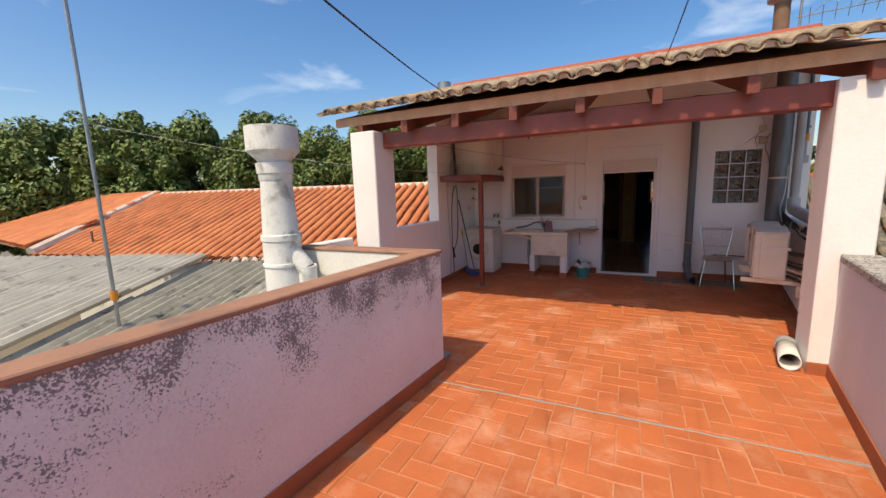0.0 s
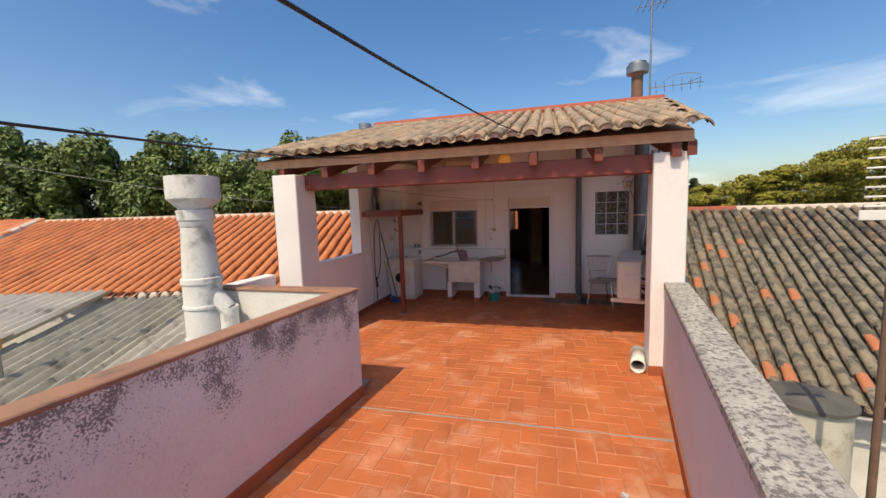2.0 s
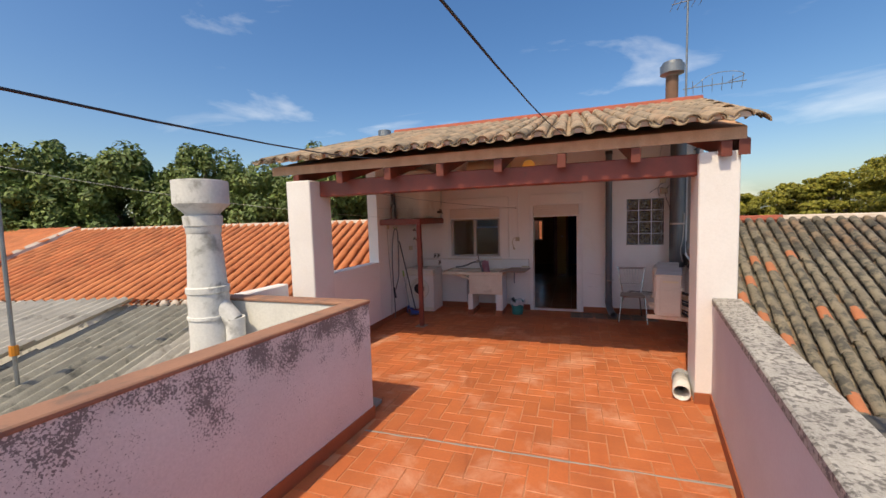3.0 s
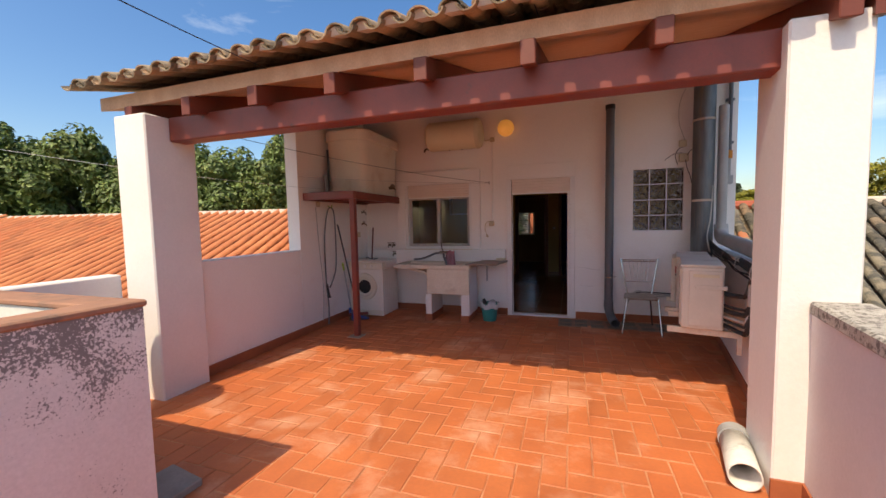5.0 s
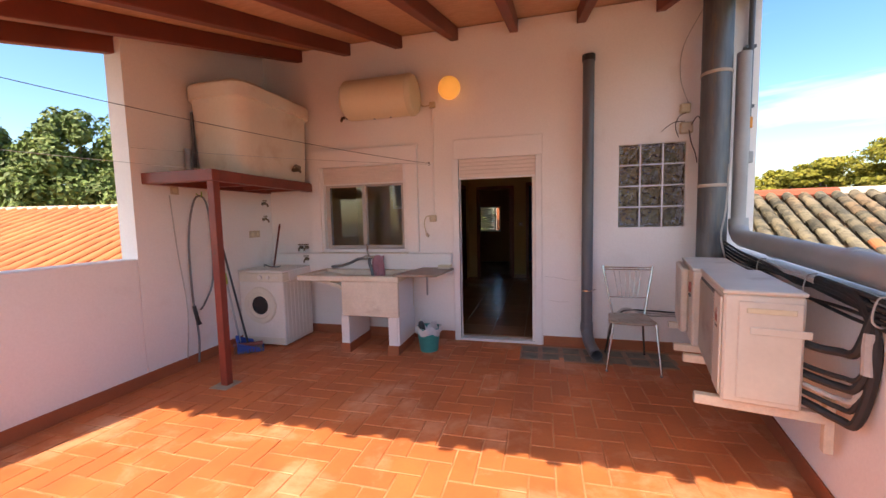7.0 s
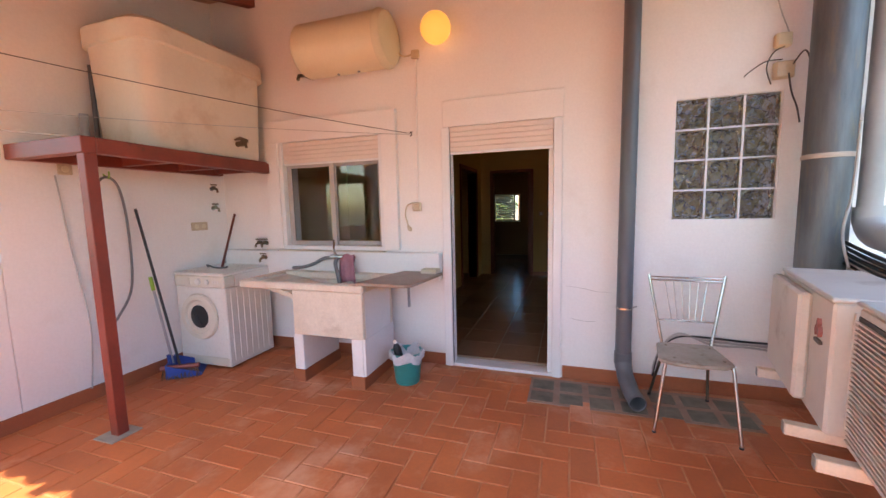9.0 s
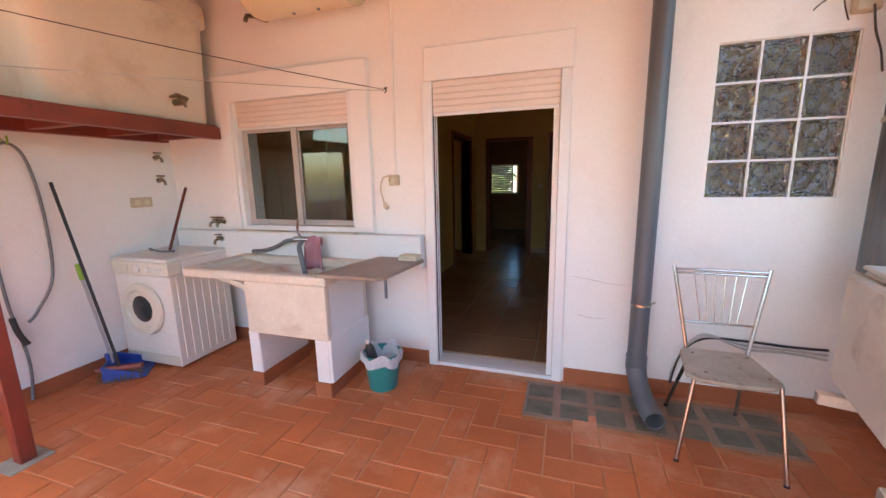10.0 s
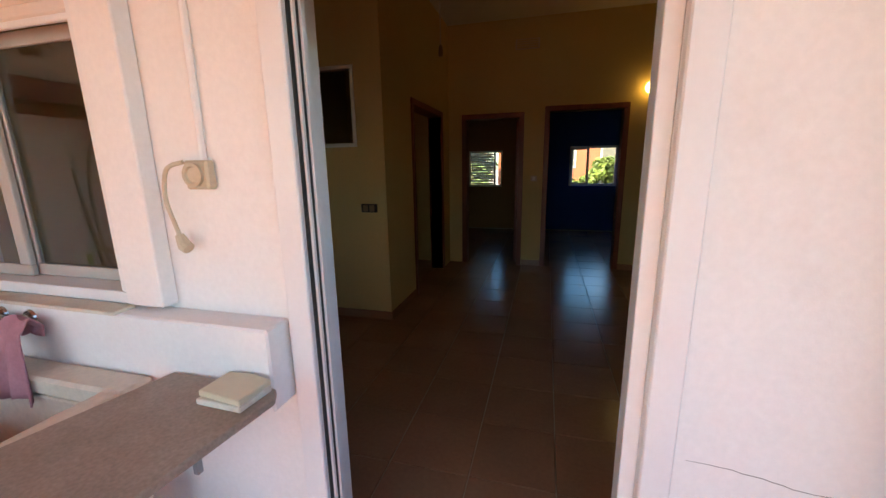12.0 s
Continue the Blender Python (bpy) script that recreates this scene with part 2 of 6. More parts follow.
M_ENAMEL = mat("white_enamel", (0.80, 0.77, 0.71), (0.76, 0.73, 0.66), 2, 50, 0.3, 0.02, 0.001, grain=0.03)
M_YELLOWED = mat("yellowed_plastic", (0.70, 0.62, 0.43), (0.64, 0.55, 0.37), 3, 50, 0.45, 0.04, 0.001, grain=0.05)
M_CREAM = mat("cream_tank_plastic", (0.80, 0.73, 0.61), (0.73, 0.65, 0.53), 1.5, 40, 0.55, 0.06, 0.002, grain=0.05, stain=(0.60, 0.48, 0.35), stain_scale=2.0, stain_at=(0.55, 0.75))
M_SINK = mat("worn_cast_stone", (0.80, 0.71, 0.58), (0.70, 0.60, 0.47), 4, 60, 0.7, 0.15, 0.002, stain=(0.56, 0.45, 0.34), stain_scale=5, stain_at=(0.56, 0.72))
M_SLAB = mat("brown_granite_board", (0.42, 0.32, 0.25), (0.34, 0.255, 0.195), 8, 110, 0.5, 0.1, 0.002, grain=0.3)
M_TEAL = mat("teal_plastic", (0.03, 0.25, 0.235), (0.025, 0.20, 0.19), 4, 60, 0.4, 0.04, 0.001)
M_BAG = mat("white_bin_bag", (0.62, 0.62, 0.63), (0.50, 0.50, 0.52), 12, 60, 0.35, 0.3, 0.004)
M_BLUE = mat("blue_plastic", (0.035, 0.095, 0.42), (0.03, 0.08, 0.34), 5, 60, 0.4, 0.04, 0.001)
M_BLACK = mat("black_plastic", (0.018, 0.018, 0.02), (0.03, 0.03, 0.032), 5, 60, 0.5, 0.05, 0.001)
M_BRISTLE = mat("straw_bristle", (0.26, 0.16, 0.09), (0.16, 0.10, 0.06), 12, 90, 0.9, 0.4, 0.004)
M_GREEN = mat("lime_plastic", (0.28, 0.50, 0.05), (0.24, 0.42, 0.04), 5, 60, 0.45, 0.04, 0.001)
M_HOSE = mat("grey_hose", (0.20, 0.20, 0.205), (0.15, 0.15, 0.155), 6, 60, 0.5, 0.05, 0.001)
M_PINK = mat("pink_cloth", (0.52, 0.24, 0.27), (0.42, 0.18, 0.21), 9, 120, 0.95, 0.4, 0.003)
M_SEAT = mat("worn_seat_laminate", (0.50, 0.44, 0.36), (0.38, 0.32, 0.25), 7, 60, 0.6, 0.1, 0.002, stain=(0.27, 0.20, 0.14), stain_scale=9, stain_at=(0.55, 0.66))
M_ACBODY = mat("weathered_ac_casing", (0.70, 0.64, 0.55), (0.60, 0.54, 0.46), 2.5, 50, 0.5, 0.05, 0.001, grain=0.05, stain=(0.42, 0.33, 0.25), stain_scale=3, stain_at=(0.6, 0.75))
M_GRILLE = mat("dark_fin_coil", (0.12, 0.105, 0.09), (0.08, 0.07, 0.06), 6, 90, 0.6, 0.1, 0.002)
M_CABLE = mat("black_cable", (0.02, 0.02, 0.022), (0.03, 0.03, 0.03), 5, 60, 0.6, 0.05, 0.001)
M_WIRE = mat("pale_wire", (0.55, 0.53, 0.50), (0.45, 0.43, 0.40), 5, 60, 0.6, 0.05, 0.001)
M_WIRED = mat("dark_wire", (0.09, 0.07, 0.06), (0.06, 0.05, 0.045), 5, 60, 0.7, 0.05, 0.001)
M_SOCKET = mat("cream_bakelite", (0.62, 0.52, 0.37), (0.55, 0.45, 0.31), 6, 60, 0.4, 0.04, 0.001)
M_ORANGE = mat("orange_tape", (0.75, 0.27, 0.02), (0.62, 0.22, 0.02), 6, 60, 0.5, 0.04, 0.001)
M_REDMARK = mat("faded_red_emblem", (0.34, 0.12, 0.10), (0.28, 0.10, 0.085), 6, 60, 0.5, 0.02, 0.001)
M_PAVBED = mat("rusty_paver_bed", (0.36, 0.25, 0.19), (0.27, 0.17, 0.125), 6, 60, 0.9, 0.3, 0.004)
M_STONE = mat("rough_stone_slab", (0.36, 0.33, 0.29), (0.27, 0.25, 0.22), 5, 50, 0.95, 0.5, 0.006)
M_OCHRE = mat("ochre_wall_paint", (0.62, 0.46, 0.20), (0.56, 0.41, 0.175), 0.8, 50, 0.8, 0.15, 0.003, grain=0.05)
M_CEIL = mat("white_ceiling_paint", (0.75, 0.70, 0.60), (0.70, 0.65, 0.55), 0.8, 50, 0.9, 0.1, 0.002, grain=0.05)
M_BLUEWALL = mat("blue_wall_paint", (0.012, 0.075, 0.26), (0.010, 0.062, 0.22), 0.8, 50, 0.8, 0.15, 0.003, grain=0.05)
M_BROWNWALL = mat("tan_wall_paint", (0.42, 0.27, 0.13), (0.37, 0.235, 0.11), 0.8, 50, 0.8, 0.15, 0.003, grain=0.05)
M_FLOORIN = mat("brown_ceramic_tile", (0.38, 0.205, 0.12), (0.30, 0.16, 0.092), 1.2, 45, 0.22, 0.04, 0.001, vary=0.12, world_xyz=True)
M_JOINTIN = mat("pale_tile_joint", (0.42, 0.32, 0.22), (0.34, 0.25, 0.17), 2, 60, 0.8, 0.1, 0.002)
M_MAHOG = mat("reddish_door_timber", (0.22, 0.055, 0.022), (0.16, 0.04, 0.018), 2, 40, 0.4, 0.1, 0.002, stretch=(8, 8, 0.6))
M_LEAF = mat("plane_tree_leaf", (0.20, 0.29, 0.07), (0.11, 0.18, 0.045), 1.2, 9, 0.6, 0.0, vary=0.5, island=True, grain=0.25, world_xyz=True)
M_PINE = mat("pine_needles", (0.36, 0.34, 0.035), (0.24, 0.24, 0.03), 0.9, 8, 0.7, 0.0, vary=0.45, island=True, grain=0.25, world_xyz=True)
M_DARKPINE = mat("dark_pine_needles", (0.045, 0.075, 0.025), (0.03, 0.05, 0.02), 0.9, 8, 0.7, 0.0, vary=0.4, island=True, world_xyz=True)
M_BARK = mat("tree_bark", (0.20, 0.16, 0.12), (0.13, 0.10, 0.08), 3, 20, 0.95, 0.5, 0.02)
M_EARTH = mat("dry_ground", (0.24, 0.20, 0.15), (0.17, 0.145, 0.11), 0.2, 6, 0.95, 0.3, 0.02)
M_BRICKW = mat("brick_red_facade", (0.42, 0.13, 0.06), (0.36, 0.11, 0.055), 1.0, 40, 0.9, 0.2, 0.004)
M_LIME = mat("garden_leaf", (0.20, 0.26, 0.05), (0.12, 0.17, 0.03), 1.2, 9, 0.6, 0.0, vary=0.4, island=True, world_xyz=True)
M_TANKW = mat("old_white_tank", (0.62, 0.60, 0.49), (0.52, 0.49, 0.38), 2.5, 40, 0.8, 0.2, 0.003, stain=(0.33, 0.29, 0.19), stain_scale=3)
M_SLATE = mat("dirty_fibre_lid", (0.14, 0.13, 0.115), (0.09, 0.085, 0.075), 5, 50, 0.95, 0.4, 0.005)
M_LAMP = glow_mat("lit_amber_glass", (1.0, 0.47, 0.12), 0.15)
M_SCONCE = glow_mat("lit_sconce_glass", (1.0, 0.62, 0.2), 2.0)
M_OUT = glow_mat("bright_daylight_backdrop", (1.0, 0.95, 0.86), 2.2)


# ---- mesh helpers ----
WORLDLY = set()


def thing(name, base=(0, 0, 0), label="", category="", group="", kind="", rz=0.0, local=False):
    """An Empty at a thing's base. Parts are given in world metres, or in its own axes where local is set."""
    ob = new(name)
    ob.empty_display_size = 0.1
    ob.matrix_basis = pose(*base, 0, 0, rz)
    if not local:
        WORLDLY.add(ob.name)
    return tagged(ob, label, category, group, kind)


def part(name, bm, material, parent=None, label="", smooth=False):
    """Links a bmesh as one mesh object under a thing or a part."""
    me = bpy.data.meshes.new(name)
    bmesh.ops.recalc_face_normals(bm, faces=bm.faces)
    bm.to_mesh(me)
    bm.free()
    for mt in (material if isinstance(material, (list, tuple)) else [material]):
        me.materials.append(mt)
    if smooth:
        for p in me.polygons:
            p.use_smooth = True
    if any(p.use_smooth for p in me.polygons):
        me.set_sharp_from_angle(angle=radians(35))
    ob = new(name, me)
    if parent is not None:
        ob.parent = parent
        if parent.name in WORLDLY:
            ob.matrix_parent_inverse = parent.matrix_basis.inverted()
    if label:
        ob["label"] = label
    return ob


def setting(name, bm, material, label, category, parent=None, smooth=False):
    return tagged(part(name, bm, material, parent, smooth=smooth), label, category, kind="structure")


def box(lo, hi, bevel=0.0, bm=None, seg=1):
    fresh = bmesh.new()
    c = [(a + b) / 2 for a, b in zip(lo, hi)]
    s = [abs(b - a) for a, b in zip(lo, hi)]
    bmesh.ops.create_cube(fresh, size=1.0, matrix=Matrix.Translation(c) @ Matrix.Diagonal((*s, 1)))
    if bevel:
        bmesh.ops.bevel(fresh, geom=fresh.edges[:], offset=min(bevel, min(s) * 0.45), segments=seg, affect="EDGES", profile=0.5)
    return join(bm, fresh)


def join(bm, fresh):
    if bm is None:
        return fresh
    table = {v: bm.verts.new(v.co) for v in fresh.verts}
    for f in fresh.faces:
        bm.faces.new([table[v] for v in f.verts]).smooth = f.smooth
    fresh.free()
    return bm


def prism(poly, z0, z1, bm=None, bevel=0.0):
    """A footprint in plan raised from z0 to z1; z1 may be a list, one height a corner."""
    fresh = bmesh.new()
    tops = z1 if isinstance(z1, (list, tuple)) else [z1] * len(poly)
    lows = z0 if isinstance(z0, (list, tuple)) else [z0] * len(poly)
    a = [fresh.verts.new((x, y, z)) for (x, y), z in zip(poly, lows)]
    b = [fresh.verts.new((x, y, z)) for (x, y), z in zip(poly, tops)]
    n = len(poly)
    fresh.faces.new(a[::-1])
    fresh.faces.new(b)
    for i in range(n):
        fresh.faces.new((a[i], a[(i + 1) % n], b[(i + 1) % n], b[i]))
    if bevel:
        bmesh.ops.bevel(fresh, geom=fresh.edges[:], offset=bevel, segments=1, affect="EDGES")
    return join(bm, fresh)


def tube(pts, r, seg=10, bm=None, caps=True):
    """A round bar or pipe along points; r may be a list."""
    bm = bm or bmesh.new()
    pts = [Vector(p) for p in pts]
    rs = r if isinstance(r, (list, tuple)) else [r] * len(pts)
    rings = []
    ref = Vector((0, 0, 1))
    first = (pts[1] - pts[0]).normalized()
    if abs(first.dot(ref)) > 0.95:
        ref = Vector((0, 1, 0))
    for i, p in enumerate(pts):
        d = (pts[min(i + 1, len(pts) - 1)] - pts[max(i - 1, 0)]).normalized()
        u = ref - d * ref.dot(d)
        if u.length < 1e-4:
            u = d.orthogonal()
        u.normalize()
        ref = u
        w = d.cross(u)
        rings.append([bm.verts.new(p + (u * math.cos(t) + w * math.sin(t)) * rs[i]) for t in (2 * math.pi * k / seg for k in range(seg))])
    for a, b in zip(rings, rings[1:]):
        for k in range(seg):
            bm.faces.new((a[k], a[(k + 1) % seg], b[(k + 1) % seg], b[k])).smooth = True
    if caps:
        bm.faces.new(rings[0][::-1])
        bm.faces.new(rings[-1])
    return bm


def lathe(profile, at, seg=24, bm=None, tilt=None):
    """A turned shape: profile of (radius, height) about the upright through at; tilt is a matrix for its axis."""
    bm = bm or bmesh.new()
    rings = []
    m = Matrix.Translation(at) @ (tilt or Matrix.Identity(4))
    for r, z in profile:
        rings.append([bm.verts.new(m @ Vector((r * math.cos(t), r * math.sin(t), z))) for t in (2 * math.pi * k / seg for k in range(seg))])
    for a, b in zip(rings, rings[1:]):
        for k in range(seg):
            bm.faces.new((a[k], a[(k + 1) % seg], b[(k + 1) % seg], b[k])).smooth = True
    if profile[0][0] > 1e-5:
        bm.faces.new(rings[0][::-1])
    if profile[-1][0] > 1e-5:
        bm.faces.new(rings[-1])
    bmesh.ops.remove_doubles(bm, verts=bm.verts[:], dist=1e-5)
    return bm


def sag(a, b, drop, n=14):
    """A hanging line from a to b."""
    a, b = Vector(a), Vector(b)
    return [a.lerp(b, k / n) - Vector((0, 0, drop * 4 * (k / n) * (1 - k / n))) for k in range(n + 1)]


def bend(pts, n=6):
    """A smooth run through a few points."""
    pts = [Vector(p) for p in pts]
    out = []
    for i in range(len(pts) - 1):
        p0, p1, p2, p3 = pts[max(i - 1, 0)], pts[i], pts[i + 1], pts[min(i + 2, len(pts) - 1)]
        for k in range(n):
            t = k / n
            out.append(0.5 * ((2 * p1) + (p2 - p0) * t + (2 * p0 - 5 * p1 + 4 * p2 - p3) * t * t + (3 * p1 - p0 - 3 * p2 + p3) * t ** 3))
    out.append(pts[-1])
    return out


def mesh_of(verts, faces, name):
    me = bpy.data.meshes.new(name)
    me.from_pydata(verts, [], faces)
    me.update()
    return me


def wall_with_holes(x0, x1, z0, z1, y0, y1, holes, top=None):
    """A wall along x from boxes round its openings (hx0, hx1, hz0, hz1), which do not share columns."""
    bm = bmesh.new()
    cuts = sorted(holes)
    cur = x0
    for a, b, c, d in cuts:
        if a > cur:
            box((cur, y0, z0), (a, y1, z1), 0, bm)
        if c > z0:
            box((a, y0, z0), (b, y1, c), 0, bm)
        if d < z1:
            box((a, y0, d), (b, y1, z1), 0, bm)
        cur = b
    if cur < x1:
        box((cur, y0, z0), (x1, y1, z1), 0, bm)
    return bm


# ---- large structure: terrace ----
def right_line(y):
    return 1.10 + 0.18 * (y - 2.05)


def left_line(y):
    return -1.66 + 0.08 * (y - 2.96)


FACADE, BACK, LEFTX = 7.76, -2.2, -3.15
ROOF_SLOPE = 0.285


def roof_z(y):
    return 2.66 + ROOF_SLOPE * (y - 3.93)


ground = setting("ground", box((-400, -400, -3.5), (400, 400, -3.3)), M_EARTH, "dry pale earth ground below the terrace", "ground")

floor_poly = [(left_line(BACK), BACK), (right_line(BACK), BACK), (right_line(FACADE), FACADE), (-3.45, FACADE), (-3.45, 2.97), (left_line(2.97), 2.97)]
floor = setting("floor", prism(floor_poly, -0.25, -0.0035), M_GROUT, "terracotta herringbone terrace floor with pale joints", "floor")

# parapet along the stairwell side, with its returning end wall
bm = prism([(left_line(BACK), BACK), (left_line(2.97), 2.97), (left_line(2.97) - 0.15, 2.97), (left_line(BACK) - 0.15, BACK)], -3.0, 1.125)
parapet_left = setting("wall_parapet_left", bm, M_PARAPET, "lichen-specked pinkish limewashed parapet wall", "wall")
bm = prism([(left_line(BACK) + 0.012, BACK), (left_line(2.985) + 0.012, 2.985), (left_line(2.985) - 0.165, 2.985), (left_line(BACK) - 0.165, BACK)], 1.125, 1.158, None, 0.008)
setting("trim_coping_left", bm, M_COPING, "worn terracotta coping on the parapet", "coping")
setting("wall_end", box((-3.62, 2.83, -3.0), (left_line(2.97) - 0.15, 2.97, 1.125)), M_SHAFT, "weathered white end wall streaked with black", "wall")
setting("trim_coping_end", box((-3.62, 2.815, 1.125), (left_line(2.985) - 0.168, 2.985, 1.157), 0.008), M_COPING, "worn terracotta coping on the end wall", "coping")
setting("wall_low_left", box((-3.62, 2.973, -3.0), (-3.45, 3.97, 1.10), 0.012), M_COLUMN, "low white rendered boundary wall", "wall")
setting("wall_sill_left", box((LEFTX - 0.19, 4.42, -3.0), (LEFTX, 5.97, 1.165), 0.01), M_WHITE, "white rendered wall below the open side", "wall")
y0, y1 = 5.97, FACADE
bm = prism([(LEFTX - 0.19, y0), (LEFTX, y0), (LEFTX, y1), (LEFTX - 0.19, y1)], -3.0, [roof_z(y0) - 0.15, roof_z(y0) - 0.15, roof_z(y1) - 0.15, roof_z(y1) - 0.15])
setting("wall_left", bm, M_WHITE, "white rendered side wall of the porch", "wall")

# right-hand wall, set at a slant
W = 0.21
bm = prism([(right_line(BACK), BACK), (right_line(BACK) + W, BACK), (right_line(4.08) + W, 4.08), (right_line(4.08), 4.08)], -3.0, 1.0)
setting("wall_parapet_right", bm, M_RPARAPET, "smooth pale limewashed parapet wall", "wall")
bm = prism([(right_line(BACK) - 0.012, BACK), (right_line(BACK) + W + 0.02, BACK), (right_line(4.076) + W + 0.02, 4.076), (right_line(4.076) - 0.012, 4.076)], 1.0, 1.068, None, 0.01)
setting("trim_coping_right", bm, M_LICHEN, "grey stone coping blotched with lichen", "coping")
bm = prism([(right_line(4.525), 4.525), (right_line(4.525) + W, 4.525), (right_line(FACADE) + W, FACADE - 0.002), (right_line(FACADE), FACADE - 0.002)], -3.0, 1.10)
setting("wall_right", bm, M_WHITE, "white rendered slanting side wall", "wall")
bm = prism([(left_line(BACK) - 0.2, BACK - 0.2), (right_line(BACK) + W, BACK - 0.2), (right_line(BACK) + W, BACK - 0.002), (left_line(BACK) - 0.2, BACK - 0.002)], -3.0, 1.1)
setting("wall_back", bm, M_WHITE, "plain white low wall behind the terrace", "wall")
setting("wall_house_behind", box((-7, -9.3, -3.3), (6, -9.0, 3.0)), M_WHITE, "plain white house wall behind the terrace", "wall")

# columns
column = thing("column", (-3.24, 4.19, 0), "square white rendered porch column", "column", "porch columns", "structure")
part("shaft", box((-3.40, 3.97, -0.2), (-3.03, 4.419, 2.46), 0.012), M_COLUMN, column)
column = thing("column", (1.54, 4.3, 0), "square white rendered porch column beside the parapet", "column", "porch columns", "structure")
part("shaft", prism([(1.325, 4.08), (1.66, 4.08), (1.735, 4.52), (1.37, 4.52)], -0.2, 2.46, None, 0.01), M_COLUMN, column)

# skirtings
SK = 0.012
setting("baseboard_column", prism([(1.318, 4.064), (1.47, 4.064), (1.47, 4.079), (1.318, 4.079)], 0.0, 0.11), M_SKIRT, "dark red terracotta skirting on the column foot", "skirting")
bm = prism([(left_line(BACK) + 0.001, BACK), (left_line(BACK) + SK, BACK), (left_line(2.97) + SK, 2.97 + SK), (left_line(2.97) + 0.001, 2.971)], 0.0, 0.115)
prism([(-3.45, 2.971), (left_line(2.97), 2.971), (left_line(2.97), 2.971 + SK), (-3.45, 2.971 + SK)], 0.0, 0.115, bm)
setting("baseboard_parapet", bm, M_SKIRT, "dark red terracotta skirting along the parapet", "skirting")
bm = box((LEFTX, 4.43, 0), (LEFTX + SK, FACADE - 0.02, 0.105))
setting("baseboard_left", bm, M_SKIRT, "dark red terracotta skirting along the side wall", "skirting")
bm = prism([(right_line(BACK) - SK, BACK), (right_line(BACK) - 0.001, BACK), (right_line(4.07) - 0.001, 4.07), (right_line(4.07) - SK, 4.07)], 0, 0.115)
setting("baseboard_right", bm, M_SKIRT, "dark red terracotta skirting along the parapet", "skirting")
bm = prism([(right_line(4.53) - SK, 4.53), (right_line(4.53) - 0.001, 4.53), (right_line(7.74) - 0.001, 7.74), (right_line(7.74) - SK, 7.74)], 0, 0.105)
setting("baseboard_wall_right", bm, M_SKIRT, "dark red terracotta skirting along the slanting wall", "skirting")
bm = box((-3.13, FACADE - SK, 0), (-0.64, FACADE - 0.001, 0.105))
box((0.385, FACADE - SK, 0), (2.1, FACADE - 0.001, 0.105), 0, bm)
setting("baseboard_front", bm, M_SKIRT, "orange terracotta skirting along the house wall", "skirting")

# ---- house front ----
DOOR = (-0.57, 0.30, 0.0, 2.14)
WIN = (-2.37, -1.21, 1.06, 2.13)
GB = (1.15, 1.785, 1.32, 2.19)
bm = wall_with_holes(LEFTX - 0.19, 2.38, -3.0, 3.60, FACADE, 8.0, [(-0.645, DOOR[1], -0.02, DOOR[3]), WIN, GB])
wall_front = setting("wall_front", bm, M_WHITE, "warm white rendered house wall with hairline cracks", "wall")

# raised plaster surround of window and door
bm = box((-2.52, FACADE - 0.055, 2.13), (-1.065, FACADE - 0.001, 2.34), 0.004)
box((-2.52, FACADE - 0.055, 1.065), (-2.37, FACADE - 0.001, 2.13), 0.004, bm)
box((-1.21, FACADE - 0.055, 1.065), (-1.065, FACADE - 0.001, 2.13), 0.004, bm)
setting("trim_window", bm, M_WHITE, "raised white plaster surround of the window", "trim")
bm = box((-0.625, FACADE - 0.03, 2.14), (0.375, FACADE - 0.001, 2.36), 0.004)
setting("trim_door", bm, M_WHITE, "raised white plaster band over the door", "trim")
bm = box((-3.1, FACADE - 0.10, 0.80), (-0.66, FACADE - 0.001, 1.05), 0.006)
setting("trim_ledge", bm, M_WHITE, "white plastered ledge behind the laundry sink", "ledge")


def shutter_box(parent, x0, x1, z0, z1, y):
    n = max(3, round((z1 - z0) / 0.045))
    for k in range(n):
        a = z0 + (z1 - z0) * k / n
        b = z0 + (z1 - z0) * (k + 1) / n
        bm = bmesh.new()
        ys = [(0, y), (0.006, y - 0.007), (b - a - 0.006, y - 0.007), (b - a, y)]
        va = [bm.verts.new((x0, yy, a + dz)) for dz, yy in ys] + [bm.verts.new((x0, y + 0.01, b)), bm.verts.new((x0, y + 0.01, a))]
        vb = [bm.verts.new((x1, v.co.y, v.co.z)) for v in va]
        for i in range(6):
            bm.faces.new((va[i], va[(i + 1) % 6], vb[(i + 1) % 6], vb[i]))
        bm.faces.new(va[::-1])
        bm.faces.new(vb)
        part("slat", bm, M_SHUT, parent)


# sliding kitchen window
window = thing("window_1", (-1.79, FACADE, 1.06), "white aluminium sliding window under a half-rolled cream shutter", "window", "", "structure")
x0, x1, z0, z1 = WIN
fy = FACADE - 0.008
bm = box((x0, fy - 0.03, z0), (x1, fy + 0.07, z0 + 0.04), 0.003)
box((x0, fy - 0.03, z0 + 0.04), (x0 + 0.04, fy + 0.07, z1), 0.003, bm)
box((x1 - 0.04, fy - 0.03, z0 + 0.04), (x1, fy + 0.07, z1), 0.003, bm)
part("window_frame", bm, M_ALU, window)
shut = part("roller_shutter", box((x0 + 0.042, fy - 0.004, 1.905), (x1 - 0.042, fy + 0.012, 1.925), 0.003), M_ALU, window)
shutter_box(shut, x0 + 0.042, x1 - 0.042, 1.925, z1 - 0.002, fy)
mid = (x0 + x1) / 2 - 0.03
